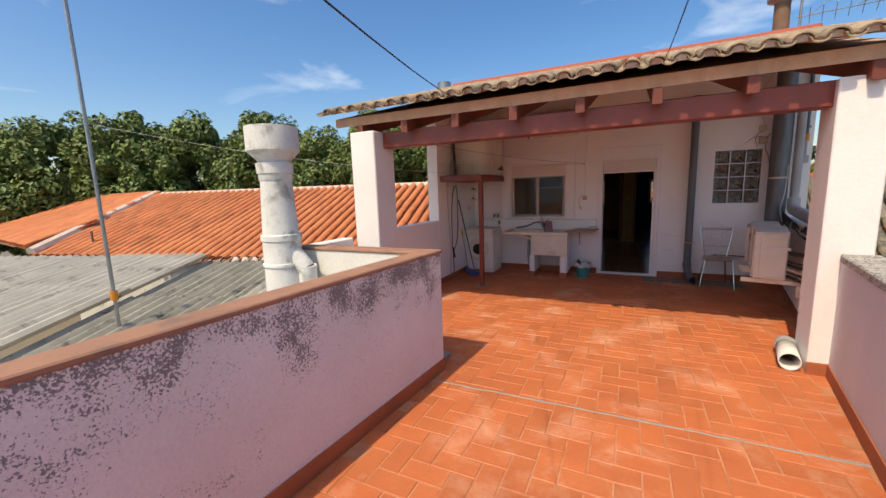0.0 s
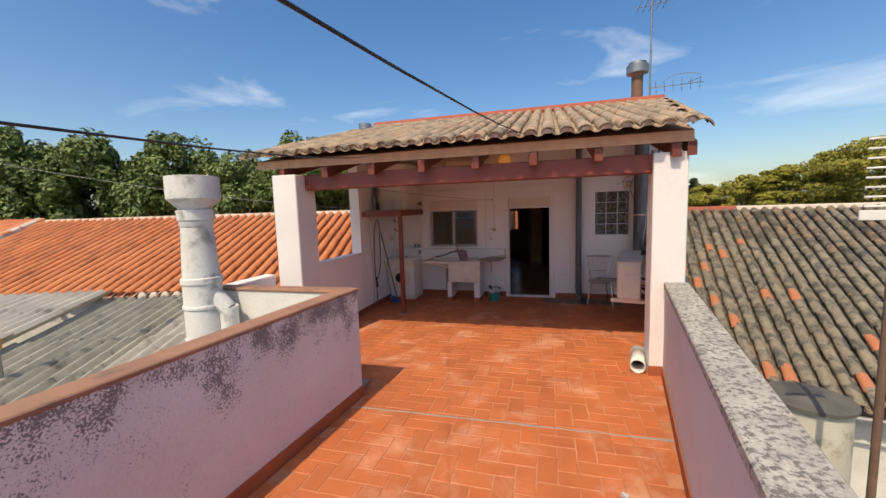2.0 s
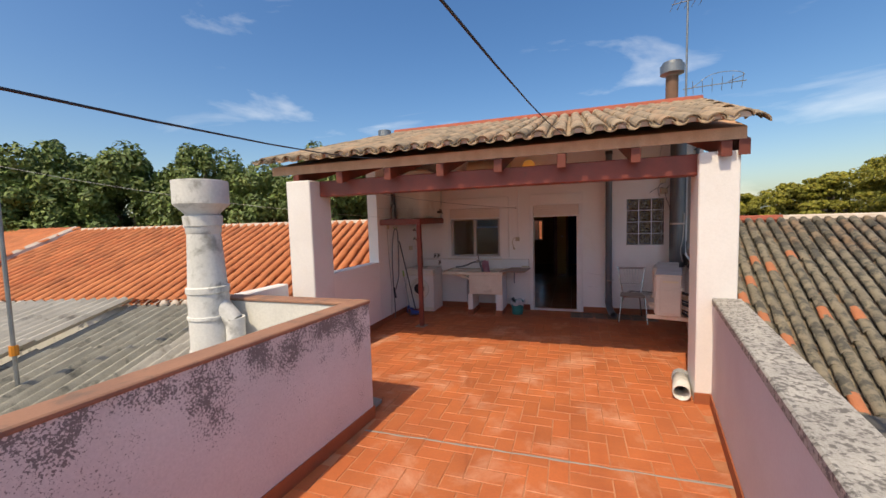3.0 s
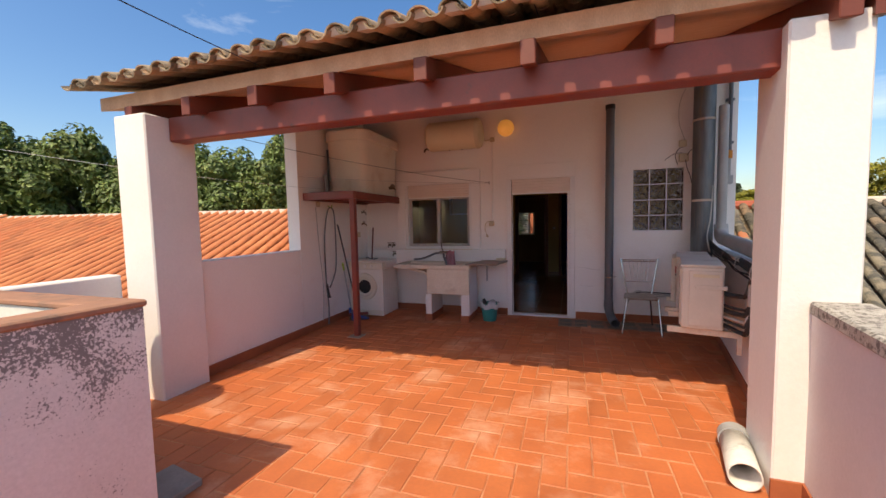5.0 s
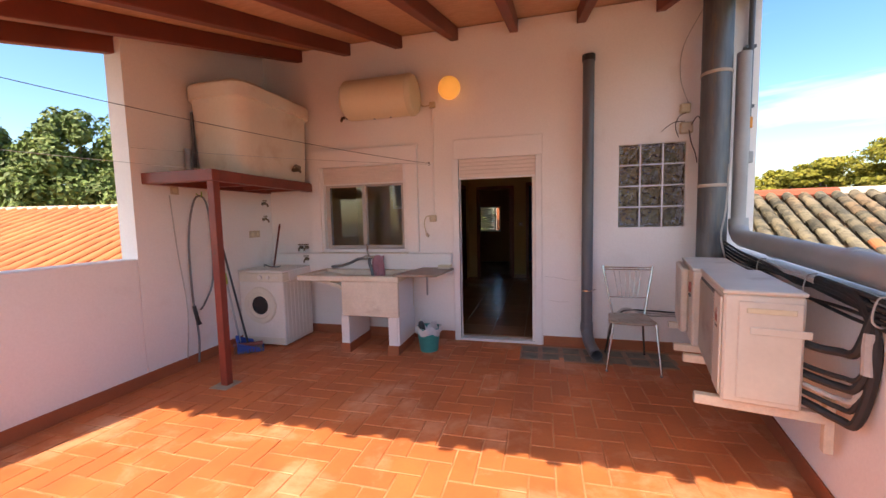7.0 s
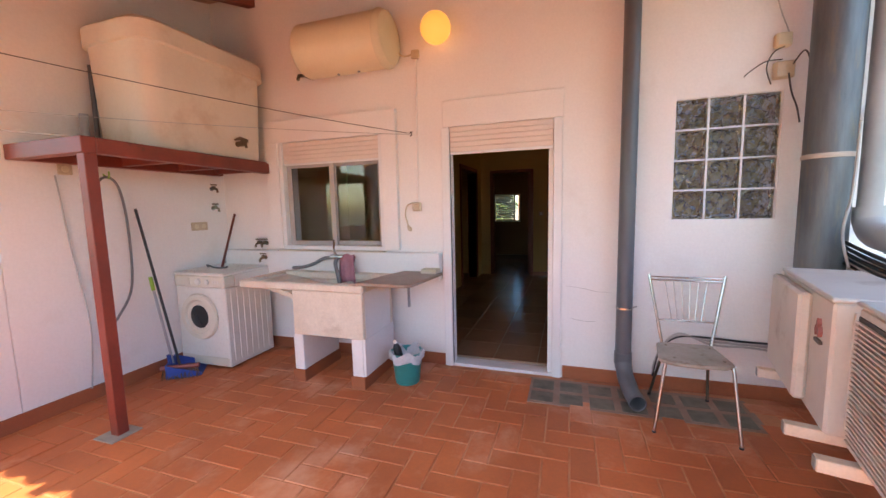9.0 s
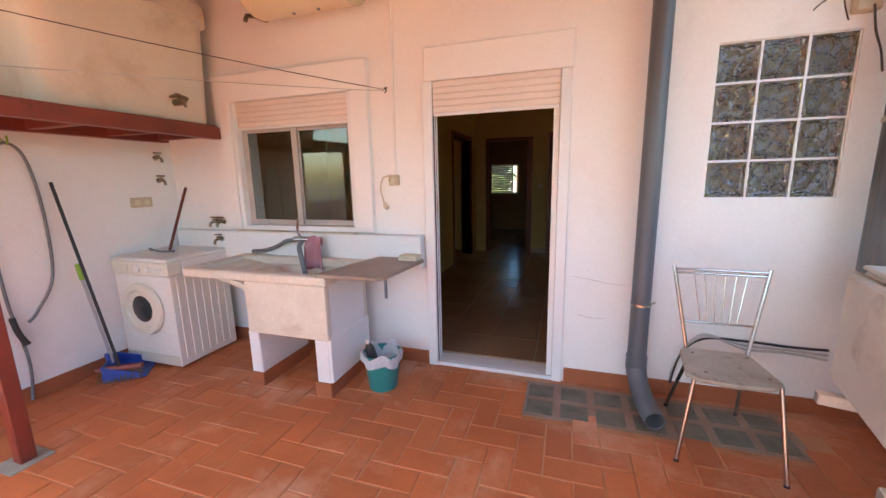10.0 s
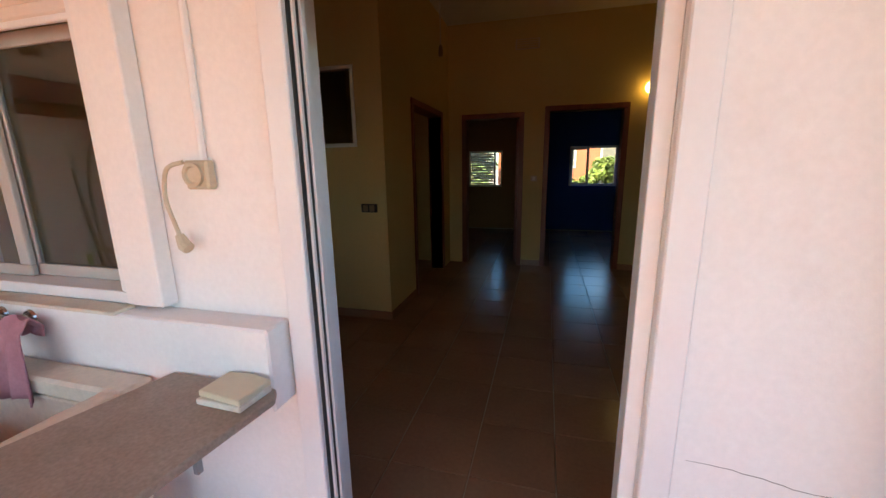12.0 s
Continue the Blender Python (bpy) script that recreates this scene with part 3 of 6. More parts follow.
for name, a, b, yy in (("sash", x0 + 0.042, mid + 0.05, fy + 0.03), ("sash", mid, x1 - 0.042, fy + 0.055)):
    bm = box((a, yy, z0 + 0.042), (b, yy + 0.02, z0 + 0.085), 0.003)
    box((a, yy, 1.88), (b, yy + 0.02, 1.925), 0.003, bm)
    box((a, yy, z0 + 0.085), (a + 0.055, yy + 0.02, 1.88), 0.003, bm)
    box((b - 0.055, yy, z0 + 0.085), (b, yy + 0.02, 1.88), 0.003, bm)
    sash = part(name, bm, M_SASH, window)
    pane = part("pane", box((a + 0.055, yy + 0.008, z0 + 0.085), (b - 0.055, yy + 0.013, 1.88)), M_GLASS, sash)
    pane.visible_shadow = False
part("window_sill", box((x0 - 0.01, FACADE - 0.11, z0 - 0.012), (x1 + 0.01, fy - 0.03, z0 + 0.0), 0.003), M_SINK, window)

# doorway with rolled shutter
door = thing("door_1", (-0.135, FACADE, 0), "open white aluminium door frame with a rolled cream shutter", "door", "", "structure")
part("door_jamb", box((-0.644, FACADE - 0.028, 0.0), (-0.571, FACADE + 0.05, 2.139), 0.004), M_ALU, door)
part("door_jamb", box((0.301, FACADE - 0.028, 0.0), (0.37, FACADE + 0.05, 2.139), 0.004), M_ALU, door)
part("rubber_seal", box((-0.570, FACADE - 0.010, 0.03), (-0.566, FACADE + 0.004, 2.1)), M_SEAL, door)
part("inner_track", box((-0.570, FACADE + 0.005, 0.03), (-0.560, FACADE + 0.017, 2.1), 0.001), M_ALU, door)
part("rubber_seal", box((-0.570, FACADE + 0.018, 0.03), (-0.563, FACADE + 0.032, 2.1)), M_SEAL, door)
part("inner_track", box((-0.570, FACADE + 0.033, 0.03), (-0.556, FACADE + 0.050, 2.1), 0.001), M_ALU, door)
part("inner_track", box((0.262, FACADE + 0.0, 0.03), (0.299, FACADE + 0.018, 2.1), 0.002), M_ALU, door)
part("inner_track", box((0.268, FACADE + 0.03, 0.03), (0.299, FACADE + 0.09, 2.1), 0.002), M_ALU, door)
part("threshold", box((-0.57, FACADE - 0.02, 0.0), (0.30, FACADE + 0.07, 0.028), 0.004), M_ALU, door)
shut = part("roller_shutter", box((-0.565, FACADE - 0.014, 1.905), (0.297, FACADE - 0.001, 1.928), 0.003), M_ALU, door)
shutter_box(shut, -0.565, 0.297, 1.928, 2.139, FACADE - 0.008)

# glass-block light
gbw = thing("window_2", (1.4675, FACADE, 1.32), "twelve moulded glass blocks set in white mortar", "window", "", "structure")
bw, bh = (GB[1] - GB[0]) / 3, (GB[3] - GB[2]) / 4
bm = bmesh.new()
for k in range(4):
    xx = GB[0] + bw * k
    box((max(GB[0], xx - 0.006), FACADE + 0.012, GB[2]), (min(GB[1], xx + 0.006), FACADE + 0.1, GB[3]), 0, bm)
for k in range(5):
    zz = GB[2] + bh * k
    for c in range(3):
        box((GB[0] + bw * c + 0.0065, FACADE + 0.013, max(GB[2], zz - 0.006)), (GB[0] + bw * (c + 1) - 0.0065, FACADE + 0.1, min(GB[3], zz + 0.006)), 0, bm)
part("mortar_grid", bm, M_ALU, gbw)


def glass_block_mesh():
    bm = bmesh.new()
    a, b = bw / 2 - 0.007, bh / 2 - 0.007
    n = 16
    grid = []
    for j in range(n + 1):
        row = []
        for i in range(n + 1):
            u, v = i / n * 2 - 1, j / n * 2 - 1
            edge = max(abs(u), abs(v))
            d = 0.0 if edge > 0.86 else 0.012 + 0.011 * math.sin(7.5 * u + 3.4 * v * u) * math.cos(6.3 * v - 2.0 * u)
            row.append(bm.verts.new((u * a, 0.006 + d, v * b)))
        grid.append(row)
    for j in range(n):
        for i in range(n):
            bm.faces.new((grid[j][i], grid[j][i + 1], grid[j + 1][i + 1], grid[j + 1][i])).smooth = True
    ring = [grid[0][i] for i in range(n + 1)] + [grid[j][n] for j in range(1, n + 1)] + [grid[n][i] for i in range(n - 1, -1, -1)] + [grid[j][0] for j in range(n - 1, 0, -1)]
    back = [bm.verts.new((v.co.x, 0.085, v.co.z)) for v in ring]
    m = len(ring)
    for k in range(m):
        bm.faces.new((ring[k], ring[(k + 1) % m], back[(k + 1) % m], back[k]))
    bm.faces.new(back)
    bmesh.ops.recalc_face_normals(bm, faces=bm.faces)
    me = bpy.data.meshes.new("glass_block")
    bm.to_mesh(me)
    bm.free()
    me.materials.append(M_BLOCK)
    return me


block_me = glass_block_mesh()
for r in range(4):
    for c in range(3):
        ob = new("glass_block", block_me)
        ob.parent = gbw
        ob.matrix_parent_inverse = gbw.matrix_basis.inverted()
        ob.matrix_basis = pose(GB[0] + bw * (c + 0.5), FACADE + 0.012, GB[2] + bh * (r + 0.5), 0, 180 * ((r + c) % 2), 0)

# ---- porch roof ----
porch = thing("porch_roof", (-0.9, 5.9, 2.3), "lean-to porch roof on red-painted timbers", "roof", "", "structure")
part("front_beam", box((-3.028, 4.17, 2.255), (1.375, 4.33, 2.462), 0.01), M_REDSTEEL, porch, "thick red-painted front beam")
slope_a = math.atan(ROOF_SLOPE)


def sloped(x0, x1, ya, yb, lo, hi, bev=0.0):
    bm = bmesh.new()
    v = [bm.verts.new((x, y, roof_z(y) + d)) for x in (x0, x1) for y in (ya, yb) for d in (lo, hi)]
    for f in ((0, 1, 3, 2), (4, 6, 7, 5), (0, 4, 5, 1), (2, 3, 7, 6), (0, 2, 6, 4), (1, 5, 7, 3)):
        bm.faces.new([v[i] for i in f])
    if bev:
        bmesh.ops.bevel(bm, geom=bm.edges[:], offset=bev, segments=1, affect="EDGES")
    return bm


for rx in (-3.26, -2.60, -1.93, -1.26, -0.59, 0.075, 0.77, 1.52):
    part("rafter", sloped(rx - 0.045, rx + 0.045, 4.0, FACADE - 0.001, -0.285, -0.141, 0.006), M_REDWOOD, porch)
bm = bmesh.new()
v = [bm.verts.new((x, y, roof_z(y) + d)) for d in (-0.285, -0.141) for x, y in ((1.63, 4.05), (1.72, 4.05), (2.32, FACADE), (2.23, FACADE))]
for f in ((0, 1, 2, 3), (4, 5, 6, 7), (0, 1, 5, 4), (1, 2, 6, 5), (2, 3, 7, 6), (3, 0, 4, 7)):
    bm.faces.new([v[i] for i in f])
part("rafter", bm, M_REDWOOD, porch)
bm = bmesh.new()
v = [bm.verts.new((x, y, roof_z(y) + d)) for d in (-0.14, -0.03) for x, y in ((-3.68, 4.05), (1.69, 4.05), (2.38, FACADE), (2.46, 8.2), (-3.68, 8.2))]
for f in ((0, 1, 2, 3, 4), (5, 6, 7, 8, 9), (0, 1, 6, 5), (1, 2, 7, 6), (2, 3, 8, 7), (3, 4, 9, 8), (4, 0, 5, 9)):
    bm.faces.new([v[i] for i in f])
setting("ceiling", bm, M_BOARD, "bare terracotta boards between the red rafters", "ceiling")
bm = bmesh.new()
v = [bm.verts.new(p) for p in ((-3.68, 8.2, roof_z(8.2) - 0.1), (2.5, 8.2, roof_z(8.2) - 0.1), (2.6, 16.4, 3.52), (-3.68, 16.4, 3.52), (-3.68, 8.2, roof_z(8.2)), (2.5, 8.2, roof_z(8.2)), (2.6, 16.4, 3.62), (-3.68, 16.4, 3.62))]
for f in ((0, 1, 2, 3), (4, 5, 6, 7), (0, 1, 5, 4), (1, 2, 6, 5), (2, 3, 7, 6), (3, 0, 4, 7)):
    bm.faces.new([v[i] for i in f])
setting("roof_back", bm, M_RIDGE, "red tiled back slope of the house roof", "roof")


def barrel(rad0, rad1, length, thick, arc=170, seg=7, flip=False, squash=0.78):
    """A tapering half-round clay tile, its low end at the origin, running up along y."""
    verts, faces = [], []
    for y, r in ((0.0, rad0), (length, rad1)):
        for rr in (r, r - thick):
            for k in range(seg + 1):
                t = radians(90 - arc / 2 + arc * k / seg)
                z = rr * math.sin(t) * squash
                verts.append((rr * math.cos(t), y, -z if flip else z))
    n = seg + 1
    for k in range(seg):
        faces.append((k, k + 1, 2 * n + k + 1, 2 * n + k))
        faces.append((n + k + 1, n + k, 3 * n + k, 3 * n + k + 1))
        faces.append((k + 1, k, n + k, n + k + 1))
    faces.append((0, 2 * n, 3 * n, n))
    faces.append((seg, n + seg, 3 * n + seg, 2 * n + seg))
    return verts, faces


def tile_field(parent, m, keep, cols, pitch, rows, step, rad, part_mat, field_mat, near, odd_mat=None, odd=(), count=300, rng=3, sink=0.0):
    """Cover tiles over upturned channel tiles on a roof plane m (x along the eave, y up the slope)."""
    rnd = random.Random(rng)
    cover = barrel(rad, rad * 0.82, step * 1.18, 0.012)
    chan = barrel(rad * 0.82, rad, step * 1.18, 0.012, flip=True)
    cover_me = mesh_of(*cover, "roof_tile")
    cover_me.materials.append(part_mat)
    odd_me = None
    if odd_mat:
        odd_me = mesh_of(*cover, "roof_tile")
        odd_me.materials.append(odd_mat)
    places = []
    for i in range(cols):
        for j in range(rows):
            if not keep(i, j):
                continue
            jig = pose(i * pitch + rnd.uniform(-0.008, 0.008), j * step + rnd.uniform(-0.015, 0.015), 0.012 + rnd.uniform(0, 0.008), 2.2, rnd.uniform(-2, 2), rnd.uniform(-1.6, 1.6))
            places.append((i, j, m @ jig))
    places.sort(key=lambda p: (p[2].translation.x - near[0]) ** 2 + (p[2].translation.y - near[1]) ** 2)
    inv = parent.matrix_basis.inverted()
    verts, faces = [], []
    for k, (i, j, w) in enumerate(places):
        if k < count or (i, j) in odd:
            ob = new("roof_tile", odd_me if odd_me and (i, j) in odd else cover_me)
            ob.parent, ob.matrix_parent_inverse, ob.matrix_basis = parent, inv, w
        else:
            o = len(verts)
            verts += [tuple(w @ Vector(v)) for v in cover[0]]
            faces += [tuple(a + o for a in f) for f in cover[1]]
    for i in range(cols + 1):
        for j in range(rows):
            if keep(min(i, cols - 1), j):
                w = m @ pose((i - 0.5) * pitch, j * step - 0.03, -sink, 2.2, 0, 0)
                o = len(verts)
                verts += [tuple(w @ Vector(v)) for v in chan[0]]
                faces += [tuple(a + o for a in f) for f in chan[1]]
    me = mesh_of(verts, faces, "tile_field")
    me.materials.append(field_mat)
    ob = new("tile_field", me)
    ob.parent, ob.matrix_parent_inverse = parent, inv
    ob["kind"] = "stuff"


# ---- neighbouring roofs ----
corr = thing("corrugated_roof", (-5, 1, 0.45), "weathered grey corrugated fibre-cement roof below the parapet", "roof", "", "structure")


def corrugated(x0, x1, length, amp=0.052, wave=0.22):
    n = int((x1 - x0) / wave * 8)
    verts, faces = [], []
    for k in range(n + 1):
        x = x0 + (x1 - x0) * k / n
        z = amp * math.sin(2 * math.pi * (x - x0) / wave)
        verts += [(x, 0, z), (x, length, z), (x, 0, z - 0.008), (x, length, z - 0.008)]
    for k in range(n):
        a, b = 4 * k, 4 * k + 4
        faces += [(a, b, b + 1, a + 1), (a + 2, a + 3, b + 3, b + 2), (a, a + 2, b + 2, b), (a + 1, b + 1, b + 3, a + 3)]
    return verts, faces


CB, CSL = radians(20), radians(8.0)
cn, cu = Vector((-math.sin(CB), math.cos(CB), 0)), Vector((math.cos(CB), math.sin(CB), 0))
co = Vector((0.2, -0.45, 0)) + cn * 8.6
cm = Matrix(((cu.x, cn.x * math.cos(CSL), -cn.x * math.sin(CSL), co.x), (cu.y, cn.y * math.cos(CSL), -cn.y * math.sin(CSL), co.y), (0, math.sin(CSL), math.cos(CSL), 0.15), (0, 0, 0, 1)))
p0, p1 = Vector((left_line(BACK) - 0.16, BACK, 0)), Vector((left_line(2.9) - 0.16, 2.9, 0))
side = Vector((p1.y - p0.y, p0.x - p1.x, 0)).normalized()
rs = random.Random(31)
for i in range(16):
    dx = -15.6 + 1.06 * i
    upper = dx < -6.6
    for j in range(5):
        v, f = corrugated(-0.56, 0.56, 2.3)
        lift = (0.20 if upper else 0.0) + 0.012 * (i % 2) + 0.016 * (j % 2)
        m = cm @ pose(dx + rs.uniform(-0.012, 0.012), -2.2 - 2.1 * j + rs.uniform(-0.03, 0.03), lift, 0.7, 0, rs.uniform(-0.35, 0.35))
        bm = bmesh.new()
        vs = [bm.verts.new(m @ Vector(p)) for p in v]
        for q in f:
            bm.faces.new([vs[k] for k in q]).smooth = True
        bmesh.ops.bisect_plane(bm, geom=bm.verts[:] + bm.edges[:] + bm.faces[:], plane_co=p0, plane_no=side, clear_outer=True)
        # notch the sheets round the small yard wall beside the flue
        for at, no in ((Vector((0, 2.825, 0)), Vector((0, 1, 0))), (Vector((-3.75, 0, 0)), Vector((1, 0, 0)))):
            bmesh.ops.bisect_plane(bm, geom=bm.verts[:] + bm.edges[:] + bm.faces[:], plane_co=at, plane_no=no)
        notch = [q for q in bm.faces if q.calc_center_median().y > 2.825 and q.calc_center_median().x > -3.75]
        bmesh.ops.delete(bm, geom=notch, context='FACES')
        if len(bm.faces) > 4:
            part("sheet", bm, M_OLDFIBRE if not upper and dx < -4.0 else M_FIBRE, corr)
        else:
            bm.free()
part("purlin", tube([cm @ Vector((-7.15, -8.0, 0.06)), cm @ Vector((-7.15, -0.1, 0.06))], 0.05, 8), M_RUST, corr)

# orange roof to the left
LB = radians(12)
nl = Vector((-math.sin(LB), math.cos(LB), 0))
ul = Vector((math.cos(LB), math.sin(LB), 0))
eye0 = Vector((0.2, -0.45, 0))
LSL = radians(20)
left_roof = thing("tiled_roof", (-6, 6, 0.3), "bright orange clay tiled roof of a neighbouring house", "roof", "neighbouring roofs", "structure")
left_eave_d, left_ridge_d, left_ridge_z = 8.45, 13.3, 1.90
left_eave_z = left_ridge_z - (left_ridge_d - left_eave_d) * math.tan(LSL)
lo = eye0 + nl * left_eave_d - ul * 17.8
lmat = Matrix((( ul.x, nl.x * math.cos(LSL), -nl.x * math.sin(LSL), lo.x), (ul.y, nl.y * math.cos(LSL), -nl.y * math.sin(LSL), lo.y), (0, math.sin(LSL), math.cos(LSL), left_eave_z), (0, 0, 0, 1)))
run = (left_ridge_d - left_eave_d) / math.cos(LSL)
junction = lmat @ Vector((2.05, run, 0))
valley = Vector((0.36, -0.933, 0))


def right_of_valley(p):
    q = p - junction
    return q.x * valley.y - q.y * valley.x < 0


tile_field(left_roof, lmat, lambda i, j: right_of_valley(lmat @ Vector((i * 0.285, j * run / 13, 0))), 52, 0.285, 13, run / 13, 0.112, M_NTILE, M_NTILE, (-6.0, 5.0), rng=5)


def slab_on(m, w, l, t, parent, name, material):
    bm = bmesh.new()
    bmesh.ops.create_cube(bm, size=1.0, matrix=m @ Matrix.Translation((w / 2, l / 2, -t / 2 - 0.05)) @ Matrix.Diagonal((w, l, t, 1)))
    return part(name, bm, material, parent)


slab_on(lmat @ pose(3.9, 0, 0), 10.9, run, 0.08, left_roof, "roof_deck", M_MORTAR)
part("ridge", tube([lmat @ Vector((2.05, run, 0.0)), lmat @ Vector((14.9, run, 0.0))], 0.11, 8), M_MORTAR, left_roof, "pale mortared ridge")
wl0 = lmat @ Vector((3.9, 0.25, -0.15))
bm = prism([tuple((wl0 + ul * a + nl * b)[:2]) for a, b in ((0, 0), (10.8, 0), (10.8, 4.5), (0, 4.5))], -3.3, left_eave_z - 0.05)
part("wall", bm, M_SHAFT, left_roof)
for k in range(15, 52):
    p = lmat @ Vector((k * 0.285 + 0.142, -0.02, -0.04))
    if k < 27 or k > 34:
        bm = bmesh.new()
        bmesh.ops.create_icosphere(bm, subdivisions=2, radius=0.115, matrix=Matrix.Translation(p) @ Matrix.Diagonal((1, 0.8, 1.0, 1)))
        part("mortar_plug", bm, M_MORTAR, left_roof, smooth=True)

bm = bmesh.new()
v = [bm.verts.new(lmat @ Vector((a, run, -0.06)) + nl * b + Vector((0, 0, -b * math.tan(LSL) - c))) for c in (0, 0.08) for a, b in ((2.05, 0.0), (14.8, 0.0), (14.8, 3.0), (2.05, 3.0))]
for f in ((0, 1, 2, 3), (4, 5, 6, 7), (0, 1, 5, 4), (1, 2, 6, 5), (2, 3, 7, 6), (3, 0, 4, 7)):
    bm.faces.new([v[k] for k in f])
part("back_slope", bm, M_NTILE, left_roof)
snag = thing("roof_pipe", tuple(lmat @ Vector((4.3, 0.75, 0.0))), "short dark vent pipe poking through the orange tiles", "vent pipe")
part("pipe", tube([lmat @ Vector((4.3, 0.75, 0.0)), lmat @ Vector((4.3, 0.75, 0.0)) + Vector((0, 0, 0.42))], 0.03, 8), M_RUST, snag)

# its wing, turned away
wing = thing("tiled_roof", (-20, 6, 0.3), "orange clay tiled roof wing with a pale mortared valley", "roof", "neighbouring roofs", "structure")
LB2 = radians(-8)
n2 = Vector((-math.sin(LB2), math.cos(LB2), 0))
u2 = Vector((math.cos(LB2), math.sin(LB2), 0))
d2 = 4.3
run2 = d2 / math.cos(LSL)
lo2 = junction - n2 * d2 - u2 * 11.8
m2 = Matrix(((u2.x, n2.x * math.cos(LSL), -n2.x * math.sin(LSL), lo2.x), (u2.y, n2.y * math.cos(LSL), -n2.y * math.sin(LSL), lo2.y), (0, math.sin(LSL), math.cos(LSL), left_ridge_z + 0.06 - d2 * math.tan(LSL)), (0, 0, 0, 1)))
tile_field(wing, m2, lambda i, j: not right_of_valley(m2 @ Vector((i * 0.285, j * run2 / 12, 0))), 48, 0.285, 12, run2 / 12, 0.112, M_NTILE, M_NTILE, (-9.0, 2.0), count=120, rng=6)
slab_on(m2 @ pose(-0.2, 0, 0), 11.9, run2, 0.08, wing, "roof_deck", M_MORTAR)
part("ridge", tube([m2 @ Vector((-0.2, run2, 0.0)), m2 @ Vector((11.8, run2, 0.0))], 0.10, 8), M_RIDGE, wing)
part("valley", tube([junction + Vector((0, 0, 0.04)), junction + valley * 4.9 + Vector((0, 0, left_eave_z - left_ridge_z + 0.12))], 0.17, 8), M_MORTAR, wing, "pale mortared valley")

# mossy roof to the right
RB = radians(-9.5)
nr = Vector((-math.sin(RB), math.cos(RB), 0))
ur = Vector((math.cos(RB), math.sin(RB), 0))
RSL = radians(24)
right_roof = thing("tiled_roof", (4.5, 5.5, 0.3), "old mossy clay tiled roof with a few orange replacement tiles", "roof", "neighbouring roofs", "structure")
ro = Vector((2.22, 5.45, 0.0))
run_r = 5.85
rmat = Matrix(((ur.x, nr.x * math.cos(RSL), -nr.x * math.sin(RSL), ro.x), (ur.y, nr.y * math.cos(RSL), -nr.y * math.sin(RSL), ro.y), (0, math.sin(RSL), math.cos(RSL), -0.68), (0, 0, 0, 1)))
odd_r = {(1, 2), (5, 1), (6, 1), (3, 7), (4, 5), (7, 8), (1, 11), (5, 13), (9, 8), (7, 15), (4, 14), (12, 4), (3, 11), (1, 16), (10, 1), (2, 9), (14, 2)}
tile_field(right_roof, rmat, lambda i, j: True, 52, 0.195, 22, run_r / 22, 0.078, M_GTILE, M_GTILE, (3.2, 6.2), M_OTILE, odd_r, rng=7)
slab_on(rmat @ pose(-0.15, 0, 0), 10.2, run_r, 0.08, right_roof, "roof_deck", M_SLATE)
part("ridge", tube([rmat @ Vector((-0.15, run_r, 0.0)), rmat @ Vector((1.6, run_r, 0.0))], 0.10, 8), M_RIDGE, right_roof, "red painted ridge")
part("ridge", tube([rmat @ Vector((1.6, run_r, 0.0)), rmat @ Vector((10.0, run_r, 0.0))], 0.095, 8), M_MORTAR, right_roof, "pale mortared ridge")
wr0 = rmat @ Vector((0.0, 0.3, -0.2))
bm = prism([tuple((wr0 + ur * a + nr * b)[:2]) for a, b in ((0, 0), (9.8, 0), (9.8, 4.5), (0, 4.5))], -3.3, -0.8)
part("wall", bm, M_SHAFT, right_roof)

# porch tiles
pm = Matrix(((1, 0, 0, -3.66), (0, math.cos(slope_a), -math.sin(slope_a), 3.885), (0, math.sin(slope_a), math.cos(slope_a), roof_z(3.885) + 0.055), (0, 0, 0, 1)))
PROWS, PSTEP = 13, 0.343
tile_field(porch, pm, lambda i, j: -3.66 + i * 0.195 < 1.66 + 0.19 * max(0, j - 0.6) * PSTEP, 33, 0.195, PROWS, PSTEP, 0.079, M_RTILE, M_RTILE_I, (0.0, 3.9), rng=9, sink=-0.04)
for i in range(28):
    bm = bmesh.new()
    ring = [(0.066 * math.cos(radians(a)), 0.066 * 0.80 * math.sin(radians(a))) for a in range(0, 181, 30)]
    va = [bm.verts.new((x, 0.03, z - 0.004)) for x, z in ring]
    vb = [bm.verts.new((x, 0.16, z - 0.004)) for x, z in ring]
    bm.faces.new(va)
    bm.faces.new(vb[::-1])
    for k in range(len(ring)):
        q = (k + 1) % len(ring)
        bm.faces.new((va[k], va[q], vb[q], vb[k]))
    bm.transform(pm @ pose(i * 0.195, 0, 0.012, 2.2, 0, 0))
    part("mortar_bed", bm, M_MORTAR, porch, "pale mortar under the eave tiles")
rp = pm @ Vector((0, PROWS * PSTEP, 0.03))
part("ridge", tube([(-3.75, rp.y, rp.z), (2.45, rp.y, rp.z)], 0.10, 8), M_RIDGE, porch, "red ridge tiles")

